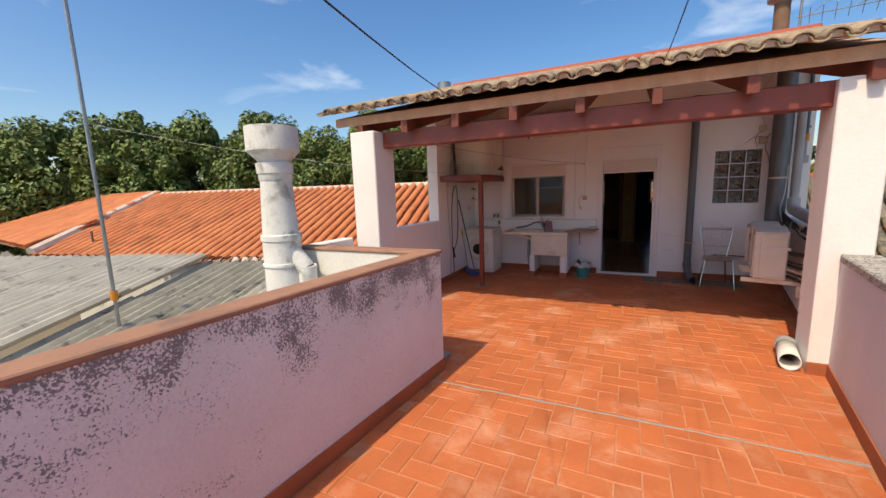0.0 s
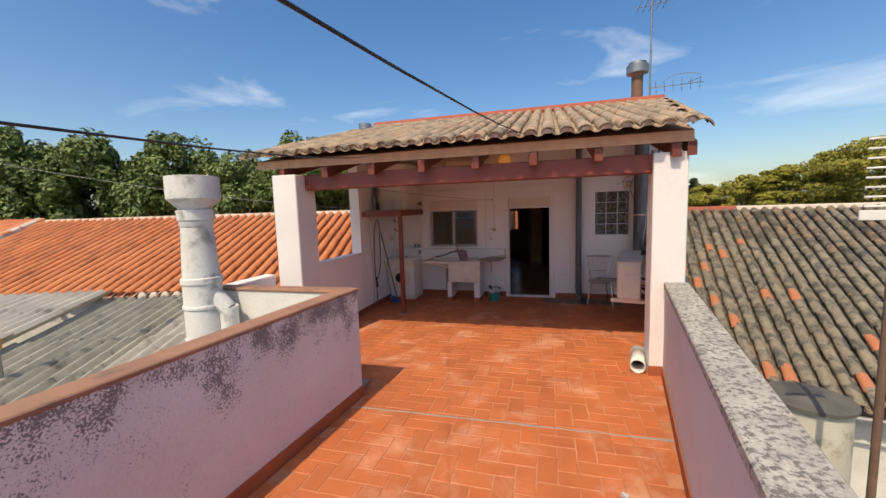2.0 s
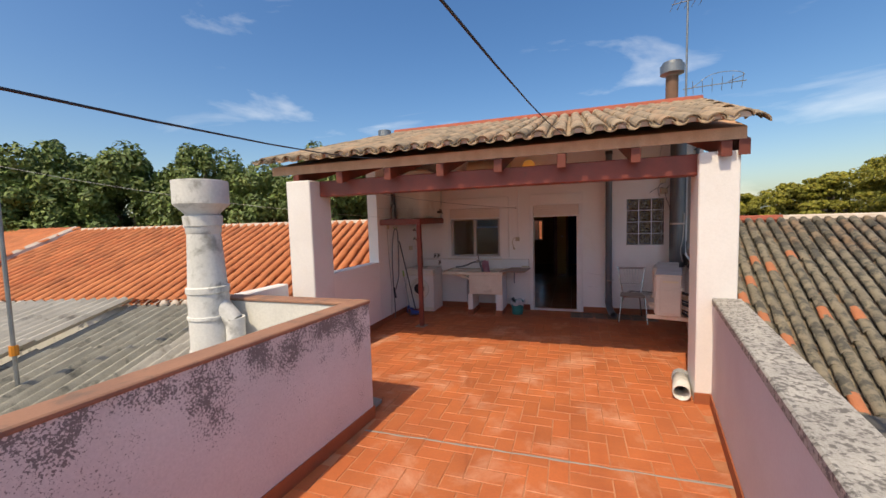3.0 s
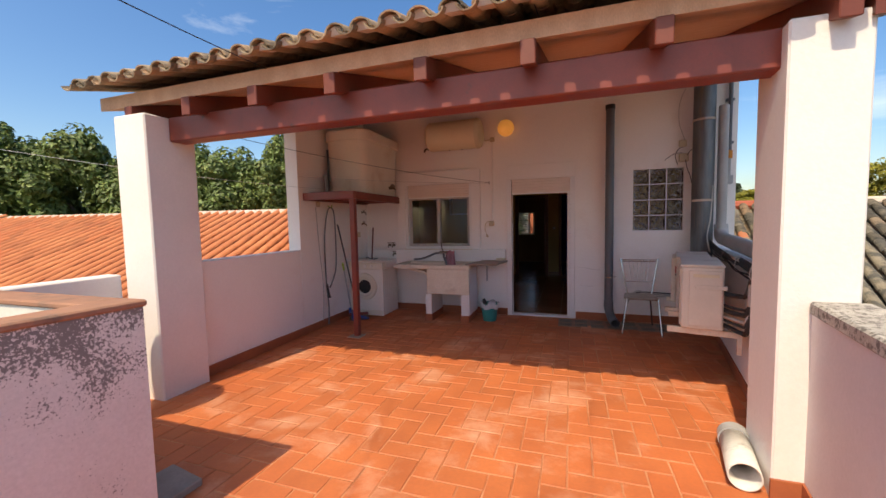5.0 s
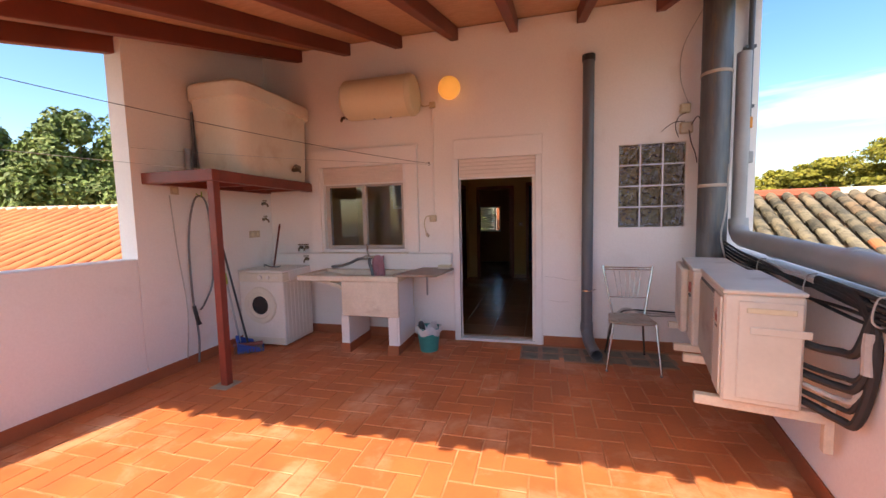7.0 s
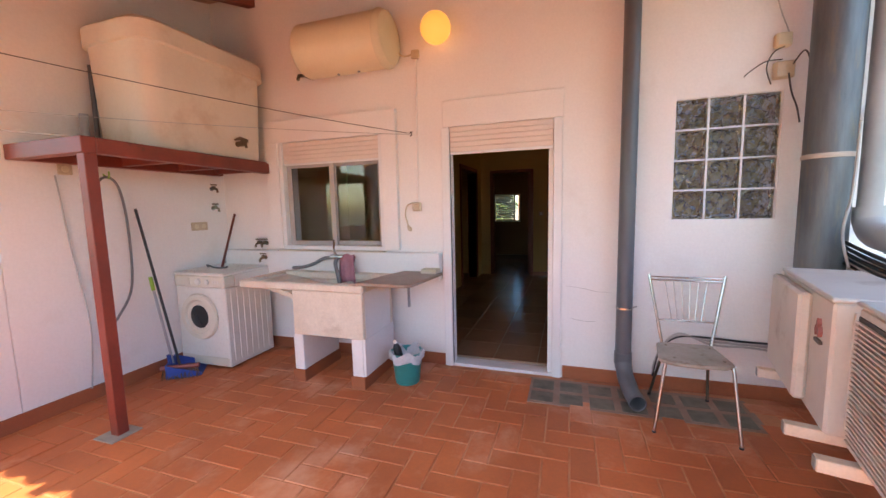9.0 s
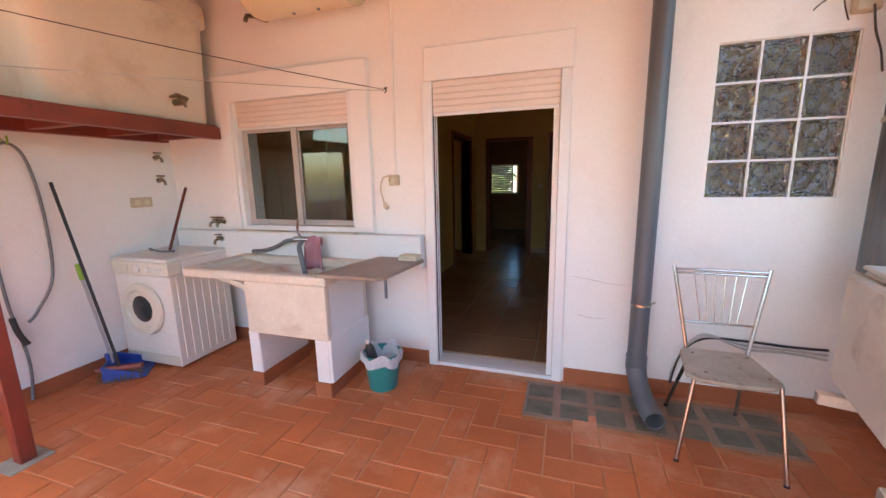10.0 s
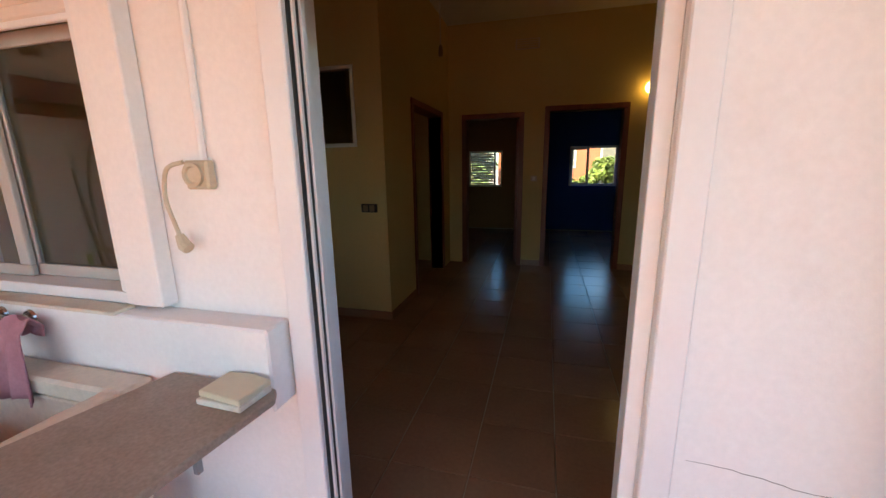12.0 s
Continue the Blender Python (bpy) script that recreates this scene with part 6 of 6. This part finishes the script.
# seat and air conditioners
chair = thing("chair", (1.2, 7.35, 0), "old chrome chair with a stained laminate seat", "chair")
part("seat", prism([(0.975, 7.14), (1.02, 7.09), (1.18, 7.065), (1.33, 7.085), (1.385, 7.14), (1.36, 7.44), (1.33, 7.47), (1.06, 7.47), (1.02, 7.44)], 0.452, 0.475, None, 0.006), M_SEAT, chair)
for a, b in (((1.02, 7.16, 0.455), (0.955, 7.09, 0.012)), ((1.38, 7.15, 0.455), (1.405, 7.04, 0.012)), ((1.07, 7.43, 0.455), (1.02, 7.62, 0.012)), ((1.33, 7.43, 0.455), (1.40, 7.62, 0.012))):
    leg = part("leg", tube([a, b], 0.0105, 10), M_CHROME, chair)
    part("rubber_foot", tube([b, (b[0], b[1], 0.0)], 0.0125, 10), M_BLACK, leg)
part("seat_frame", tube([(1.02, 7.16, 0.445), (1.07, 7.43, 0.445), (1.33, 7.43, 0.445), (1.38, 7.15, 0.445), (1.02, 7.16, 0.445)], 0.009, 8), M_CHROME, chair)
BL0, BL1 = Vector((1.065, 7.45, 0.42)), Vector((0.977, 7.547, 0.945))
BR0, BR1 = Vector((1.345, 7.45, 0.42)), Vector((1.437, 7.528, 0.945))
for a, b in ((BL0, BL1), (BR0, BR1)):
    part("back_upright", tube([a, b], 0.0105, 10), M_CHROME, chair)
for t in (0.965, 0.925, 0.40):
    part("back_rail", tube([BL0.lerp(BL1, t), BR0.lerp(BR1, t)], 0.007 if t > 0.5 else 0.006, 8), M_CHROME, chair)
for k in range(1, 7):
    s = k / 7
    part("spindle", tube([BL0.lerp(BL1, 0.40).lerp(BR0.lerp(BR1, 0.40), 0.15 + 0.7 * s), BL0.lerp(BL1, 0.925).lerp(BR0.lerp(BR1, 0.925), 0.10 + 0.8 * s)], 0.003, 6), M_CHROME, chair)
for x, y in ((1.07, 7.4), (1.33, 7.4), (1.07, 7.17), (1.34, 7.17)):
    part("screw", tube([(x, y, 0.475), (x, y, 0.478)], 0.008, 8), M_BRASS, chair)


def ac_unit(base, label, grille):
    t = thing("air_conditioner", base, label, "air conditioner", "outdoor air conditioners", rz=-13.0, local=True)
    L, D, Hh = 0.78, 0.30, 0.55
    part("casing", box((0.0, 0.0, 0.0), (D, L, Hh - 0.02), 0.010), M_ACBODY, t)
    part("top_cover", box((-0.008, -0.008, Hh - 0.0195), (D + 0.005, L + 0.005, Hh), 0.006), M_ACBODY, t)
    part("service_panel", box((0.055, -0.010, 0.03), (D - 0.01, -0.0005, Hh - 0.05), 0.012), M_ACBODY, t)
    part("panel_grip", box((0.085, -0.016, Hh - 0.105), (D - 0.035, -0.0105, Hh - 0.080), 0.003), M_YELLOWED, t)
    part("valve_cover", box((0.10, -0.017, 0.345), (D + 0.02, -0.0105, 0.38), 0.004), M_ACBODY, t)
    if grille:
        g = part("fan_grille", box((-0.006, 0.22, 0.03), (-0.0005, L - 0.02, Hh - 0.05), 0.003), M_GRILLE, t, "dark fan grille")
        for k in range(27):
            z = 0.04 + k * 0.0168
            part("slat", box((-0.014, 0.22, z), (-0.0065, L - 0.02, z + 0.006)), M_ACBODY, g)
        part("panel_edge", box((-0.012, 0.02, 0.02), (-0.0005, 0.20, Hh - 0.04), 0.006), M_ACBODY, t)
    else:
        part("front_cover", box((-0.05, 0.24, 0.03), (-0.0005, L, Hh - 0.035), 0.012), M_ACBODY, t)
    bm = bmesh.new()
    for cx, cz in ((0.12, 0.415), (0.103, 0.385), (0.137, 0.385)):
        v = [bm.verts.new((x, cx + a, cz + b)) for x in (-0.0145, -0.0005) for a, b in ((0, 0.022), (0.011, 0), (0, -0.022), (-0.011, 0))]
        bm.faces.new(v[:4])
        bm.faces.new(v[4:][::-1])
        for k in range(4):
            bm.faces.new((v[k], v[(k + 1) % 4], v[4 + (k + 1) % 4], v[4 + k]))
    part("emblem", bm, M_REDMARK, t, "faded red emblem")
    part("emblem_bar", box((-0.0125, 0.085, 0.335), (-0.0005, 0.155, 0.35), 0.001), M_GRILLE, t)
    for y in (0.06, L - 0.10):
        br = part("bracket_arm", box((-0.10, y, -0.062), (D + 0.12, y + 0.045, -0.012), 0.003), M_SINK, t)
        part("bracket_plate", box((D + 0.10, y, -0.20), (D + 0.135, y + 0.045, 0.06), 0.003), M_SINK, br)
        part("bracket_end", box((-0.104, y + 0.004, -0.058), (-0.1005, y + 0.041, -0.016), 0.001), M_STONE, br)
        part("rubber_block", box((0.02, y, -0.0115), (0.09, y + 0.04, -0.0005), 0.002), M_BLACK, br)
    return t


ac_unit((1.215, 5.43, 0.55), "weathered cream outdoor air conditioner on wall brackets", True)
ac_unit((1.378, 6.30, 0.535), "weathered cream air conditioner with a plain front cover", False)
pb = thing("pipe_bundle", (1.62, 5.3, 0.8), "looped black insulated refrigerant pipes and cables", "cables")
rb = random.Random(21)
WX = right_line(5.22) - 0.03
for k, z0 in enumerate((0.60, 0.645, 0.68, 0.73, 0.77, 0.87)):
    o = rb.uniform(-0.02, 0.02)
    low = z0 - 0.03 + 0.004 * k
    part("insulated_pipe", tube(bend([(1.51, 5.44, z0), (1.55, 5.37, z0 - 0.012), (1.60, 5.30 + o, low), (WX - 0.02, 5.24 + o, low + 0.02), (WX + 0.004, 5.21 + o, max(0.80, low + 0.12) + 0.01 * k), (WX + 0.01, 5.23 + o, 0.98 + 0.012 * k), (right_line(5.35) - 0.022, 5.35, 1.07 + 0.006 * k), (right_line(5.7) - 0.02, 5.7, 1.085 + 0.006 * k)]),
                                 0.019 if k in (0, 3, 5) else 0.012, 8), M_CABLE if k != 2 else M_WIRE, pb)
for k in range(5):
    part("wall_cable", tube(bend([(right_line(4.9) - 0.02 - 0.012 * (k % 2), 4.9, 1.09 - 0.02 * k), (right_line(5.4) - 0.022, 5.4, 1.115 - 0.03 * k), (right_line(5.9) - 0.03, 5.9, 1.06 - 0.02 * k + 0.03 * (k % 3)), (right_line(6.4) - 0.02 - 0.01 * (k % 2), 6.4, 1.10 - 0.018 * k), (right_line(7.1) - 0.02, 7.1, 1.13 - 0.03 * k), (2.02, 7.6, 1.22 - 0.03 * k)]), 0.011 if k < 3 else 0.008, 7), M_CABLE, pb)
for y in (5.15, 5.75, 6.5):
    part("cable_tie", tube(bend([(right_line(y) - 0.005, y, 1.135), (right_line(y) - 0.05, y, 1.12), (right_line(y) - 0.055, y + 0.01, 1.03), (right_line(y) - 0.005, y + 0.01, 1.0)], 4), 0.004, 6), M_WIRE, pb)
part("tape_wrap", tube([(WX + 0.002, 5.21, 0.80), (WX + 0.006, 5.22, 0.97)], 0.030, 10), M_WIRE, pb, "white tape wrap")
part("hanging_lead", tube(bend([(2.02, 7.42, 1.9), (2.0, 7.40, 1.5), (1.96, 7.38, 1.25), (1.99, 7.36, 1.05)]), 0.008, 7), M_WIRE, pb)
fc = thing("wall_cables", (1.35, FACADE - 0.02, 0.42), "pale cables running low along the house wall", "cables")
for k in range(3):
    part("cable", tube(bend([(1.06, FACADE - 0.02, 0.10 + 0.03 * k), (1.10, FACADE - 0.02, 0.30), (1.22, FACADE - 0.02, 0.43 + 0.015 * k), (1.45, FACADE - 0.02, 0.44 - 0.025 * k), (1.66, FACADE - 0.02, 0.43 - 0.02 * k), (1.86, FACADE - 0.02, 0.43 - 0.03 * k)]), 0.008, 7), M_WIRE if k else M_CABLE, fc)

# glass pavers in the floor by the house wall
pav = thing("floor_light", (0.89, 7.48, 0), "strip of dusty glass pavers set in the floor", "floor light", "", "structure")
PX0, PX1, PY0, PY1 = 0.13, 1.65, 7.27, 7.70
part("bed", box((PX0, PY0, -0.05), (PX1, PY1, -0.0008)), M_PAVBED, pav)
nx = 7
for i in range(nx):
    for j in range(2):
        a = PX0 + 0.03 + i * (PX1 - PX0 - 0.03) / nx
        b = PY0 + 0.03 + j * (PY1 - PY0 - 0.03) / 2
        part("glass_paver", box((a, b, -0.0005), (a + (PX1 - PX0 - 0.03) / nx - 0.048, b + (PY1 - PY0 - 0.03) / 2 - 0.048, 0.003), 0.002), M_PAVER, pav)

# loose things on the sunny floor
tb = thing("pipe_offcut", (1.30, 4.4, 0.08), "dirty white pipe offcut lying by the column", "pipe")
bm = tube([(1.215, 4.09, 0.084), (1.295, 4.47, 0.084)], 0.08, 24, None, False)
ob = part("pipe", bm, M_FLUEW, tb)
sol = ob.modifiers.new("thickness", "SOLIDIFY")
sol.thickness = 0.008
part("end_collar", tube([(1.295, 4.47, 0.084), (1.315, 4.55, 0.086)], 0.087, 24), M_PALEPVC, tb)
st = thing("stone_slab", (-1.85, 3.17, 0), "broken grey stone slab on the floor", "stone")
part("slab", prism([(-2.06, 3.0), (-1.74, 3.0), (-1.72, 3.26), (-2.02, 3.31)], 0.001, 0.045, None, 0.006), M_STONE, st)
jt = thing("floor_joint", (-0.2, 2.77, 0), "grey mortar strip crossing the terrace tiles", "mortar strip", "", "structure")
bm = bmesh.new()
rj = random.Random(3)
prev = None
for k in range(27):
    x = -1.62 + k * (right_line(2.8) - 0.02 + 1.62) / 26
    y = 2.745 + 0.04 * k / 26 + rj.uniform(-0.006, 0.006)
    w = 0.008 + rj.uniform(0, 0.008)
    cur = [bm.verts.new((x, y - w, 0.0008)), bm.verts.new((x, y, 0.004)), bm.verts.new((x, y + w, 0.0008))]
    if prev:
        for q in range(2):
            bm.faces.new((prev[q], prev[q + 1], cur[q + 1], cur[q]))
    prev = cur
part("strip", bm, M_STONE, jt)

# ---- roofscape ----
FX, FYC = -3.235, 2.60
ch = thing("flue_chimney", (FX, FYC, -1.35), "whitewashed fibre-cement flue with a wide cap", "chimney")
part("shaft", lathe([(0.0, -1.8), (0.20, -1.8), (0.20, 0.15), (0.185, 0.17), (0.18, 0.80), (0.192, 0.81), (0.192, 0.86), (0.172, 0.87), (0.145, 1.38), (0.152, 1.39), (0.155, 1.46)], (FX, FYC, 0.45), 28), M_FLUEW, ch, smooth=True)
part("collar", lathe([(0.150, 1.45), (0.166, 1.455), (0.170, 1.55), (0.150, 1.56), (0.150, 1.45)], (FX, FYC, 0.45), 28), M_FLUEW, ch)
part("cap", lathe([(0.14, 1.54), (0.155, 1.58), (0.232, 1.655), (0.240, 1.665), (0.240, 1.885), (0.215, 1.89), (0.21, 1.74), (0.0, 1.74)], (FX, FYC, 0.45), 28), M_FLUEW, ch, "wide drum-shaped cap")
part("branch", tube(bend([(FX + 0.25, FYC + 0.06, -1.35), (FX + 0.25, FYC + 0.06, 0.80), (FX + 0.24, FYC + 0.06, 0.95), (FX + 0.13, FYC + 0.03, 1.10), (FX + 0.02, FYC, 1.20)], 4), 0.088, 16), M_FLUEW, ch)
for z in (0.66, 1.0):
    part("band", lathe([(0.183, 0.0), (0.194, 0.004), (0.194, 0.03), (0.183, 0.034)], (FX, FYC, z), 28), M_FLUEW, ch)
mast = thing("antenna_mast", (-7.05, 2.75, -0.40), "thin galvanised mast with orange tape", "mast")
part("pole", tube([(-7.05, 2.75, -0.42), (-7.10, 2.78, 2.6), (-7.22, 2.82, 8.2)], 0.027, 8), M_GALV, mast)
part("tape", tube([(-7.06, 2.755, 0.22), (-7.062, 2.756, 0.36)], 0.05, 10), M_ORANGE, mast, "orange tape")
sk = thing("roof_stack", (1.98, 8.25, 3.5), "rusty flue stack with a zinc cowl", "chimney")
part("shaft", tube([(1.98, 8.25, 3.45), (1.98, 8.25, 4.52)], 0.105, 18), M_RUST, sk)
part("cowl", lathe([(0.105, 0.0), (0.13, 0.03), (0.20, 0.05), (0.205, 0.20), (0.17, 0.205), (0.165, 0.26), (0.0, 0.27)], (1.98, 8.25, 4.47), 24), M_GALV, sk, "dull zinc cowl")
vt = thing("roof_vent", (-3.4, 6.9, 3.4), "small zinc roof vent", "roof vent")
part("neck", tube([(-3.40, 6.9, 3.42), (-3.40, 6.9, 3.66)], 0.075, 14), M_GALV, vt)
part("cowl", lathe([(0.075, 0.0), (0.13, 0.01), (0.13, 0.13), (0.0, 0.14)], (-3.40, 6.9, 3.60), 20), M_GALV, vt)
an = thing("tv_antenna", (2.2, 8.2, 3.5), "television aerial on a tall thin mast", "aerial")
part("mast", tube([(2.20, 8.2, 3.45), (2.21, 8.2, 6.6)], 0.018, 8), M_GALV, an)
boom = part("boom", tube([(2.15, 8.2, 4.20), (3.05, 7.95, 4.16)], 0.009, 6), M_GALV, an)
for k in range(6):
    c = Vector((2.3, 8.16, 4.19)).lerp(Vector((3.0, 7.965, 4.163)), k / 5)
    part("element", tube([c + Vector((-0.07, -0.24, 0.05)), c + Vector((0.07, 0.24, -0.05))], 0.005, 5), M_GALV, boom)
part("loop", tube(bend([(2.3, 8.15, 4.2), (2.55, 8.08, 4.36), (2.85, 8.0, 4.36), (3.02, 7.96, 4.27), (2.8, 8.02, 4.19)]), 0.006, 6), M_GALV, boom)
top = part("top_boom", tube([(1.95, 8.2, 5.75), (2.5, 8.2, 5.80)], 0.01, 6), M_GALV, an)
for k in range(5):
    part("element", tube([(1.98 + 0.12 * k, 7.9, 5.76 + 0.01 * k), (1.98 + 0.12 * k, 8.5, 5.76 + 0.01 * k)], 0.006, 5), M_GALV, top)
for a, b, d, r, lab in (((0.145, 5.47, 3.044), (-0.242, -9.0, 2.024), 0.543, 0.0026, "black cable slung over the terrace to the porch roof"),
                        ((-1.91, 4.332, 2.716), (2.068, -9.0, 2.336), 0.567, 0.0030, "black cable sagging over the parapet to the porch roof")):
    c = thing("overhead_cable", a, lab, "cable", "overhead cables")
    part("cable", tube(sag(a, b, d, 24), r, 7), M_CABLE, c)
wt = thing("round_tank", (3.2, 4.75, -3.3), "old pale round water tank with a dark lid", "water tank")
part("drum", lathe([(0.0, 0.0), (0.38, 0.0), (0.38, 2.86), (0.0, 2.86)], (3.2, 4.75, -3.3), 32), M_TANKW, wt)
part("lid", lathe([(0.0, 2.86), (0.42, 2.86), (0.42, 2.90), (0.2, 2.94), (0.0, 2.95)], (3.2, 4.75, -3.3), 32), M_SLATE, wt, "dark weathered lid")
gp = thing("tv_antenna", (2.85, 3.3, -3.3), "dark mast with a grid aerial beside the wall", "aerial")
part("mast", tube([(2.85, 3.3, -3.3), (2.86, 3.3, 2.4)], 0.03, 10), M_RUST, gp)
for k in range(8):
    part("grid_bar", tube([(2.66, 3.32, 1.85 + 0.075 * k), (2.98, 3.22, 1.85 + 0.075 * k)], 0.008, 6), M_ENAMEL, gp)
part("grid_plate", box((2.62, 3.29, 1.74), (3.0, 3.31, 1.82), 0.004), M_ENAMEL, gp)
gt = thing("eave_pipe", (3.5, 5.4, -0.72), "thin grey pipe below the mossy eave", "pipe")
part("pipe", tube([rmat @ Vector((0.9, -0.05, -0.12)), rmat @ Vector((6.0, -0.05, -0.12))], 0.02, 8), M_PALEPVC, gt)

# hairline cracks and rubbed marks on the house wall
ck = thing("wall_crack", (0.6, FACADE, 0.78), "dark hairline crack in the house wall", "crack", "", "structure")
rk = random.Random(5)
for pts in ([(0.40, 0.785), (0.52, 0.775), (0.64, 0.752), (0.76, 0.748)], [(0.44, 0.52), (0.56, 0.50), (0.66, 0.508)]):
    bm = bmesh.new()
    prev = None
    run_pts = bend([(x, FACADE - 0.0015, z) for x, z in pts], 6)
    for k, q in enumerate(run_pts):
        w = 0.0009 * math.sin(math.pi * (k + 0.5) / len(run_pts)) + 0.0003
        jz = rk.uniform(-0.002, 0.002)
        cur = [bm.verts.new((q.x, q.y, q.z + jz - w)), bm.verts.new((q.x, q.y, q.z + jz + w))]
        if prev:
            bm.faces.new((prev[0], cur[0], cur[1], prev[1]))
        prev = cur
    part("crack", bm, M_STONE, ck)

sc = thing("paper_scrap", (0.72, 2.06, 0), "torn scrap of white paper on the floor", "paper")
bm = bmesh.new()
v = [bm.verts.new(p) for p in ((0.69, 2.04, 0.003), (0.735, 2.03, 0.006), (0.75, 2.075, 0.003), (0.715, 2.09, 0.008), (0.70, 2.07, 0.004))]
bm.faces.new(v)
bmesh.ops.solidify(bm, geom=bm.faces[:], thickness=0.001)
part("paper", bm, M_BAG, sc)


# ---- terrace floor tiles, last ----
A = 0.1475
bm = box((0.005, 0.005, 0.0), (2 * A - 0.005, A - 0.005, 0.016), 0.003)
long_me = bpy.data.meshes.new("floor_tile")
bm.to_mesh(long_me)
bm.free()
long_me.materials.append(M_TILE)
bm = box((0.005, 0.005, 0.0), (A - 0.005, 2 * A - 0.005, 0.016), 0.003)
tall_me = bpy.data.meshes.new("floor_tile")
bm.to_mesh(tall_me)
bm.free()
tall_me.materials.append(M_TILE)


def on_terrace(x, y):
    if y < BACK or y > FACADE or x > right_line(y) - 0.01:
        return False
    if y > 7.25 and 0.12 < x < 1.66:
        return False
    return x > (left_line(y) if y < 2.97 else -3.45)


spots = []
rt = random.Random(11)
for i in range(-26, 16):
    for j in range(-17, 54):
        kind = (i - j) % 4
        if kind not in (0, 3):
            continue
        x, y = i * A, j * A
        w, h = (2 * A, A) if kind == 0 else (A, 2 * A)
        corners = ((x, y), (x + w, y), (x, y + h), (x + w, y + h))
        inside = sum(on_terrace(*c) for c in corners)
        if inside == 4 or (inside >= 2 and on_terrace(x + w / 2, y + h / 2)):
            spots.append((kind, x, y))
spots.sort(key=lambda s: (s[1] + 0.2) ** 2 + (s[2] - 4.6) ** 2)
verts, faces = [], []
for n, (kind, x, y) in enumerate(spots):
    me = long_me if kind == 0 else tall_me
    m = pose(x, y, -0.016 + rt.uniform(0, 0.0018), rt.uniform(-0.25, 0.25), rt.uniform(-0.25, 0.25), 0)
    if n < 300:
        ob = new("floor_tile", me)
        ob.parent = floor
        ob.matrix_basis = m
    else:
        o = len(verts)
        verts += [tuple(m @ v.co) for v in me.vertices]
        faces += [tuple(a + o for a in p.vertices) for p in me.polygons]
me = mesh_of(verts, faces, "tile_field")
me.materials.append(M_TILE_I)
ob = new("tile_field", me)
ob.parent = floor
ob["kind"] = "stuff"
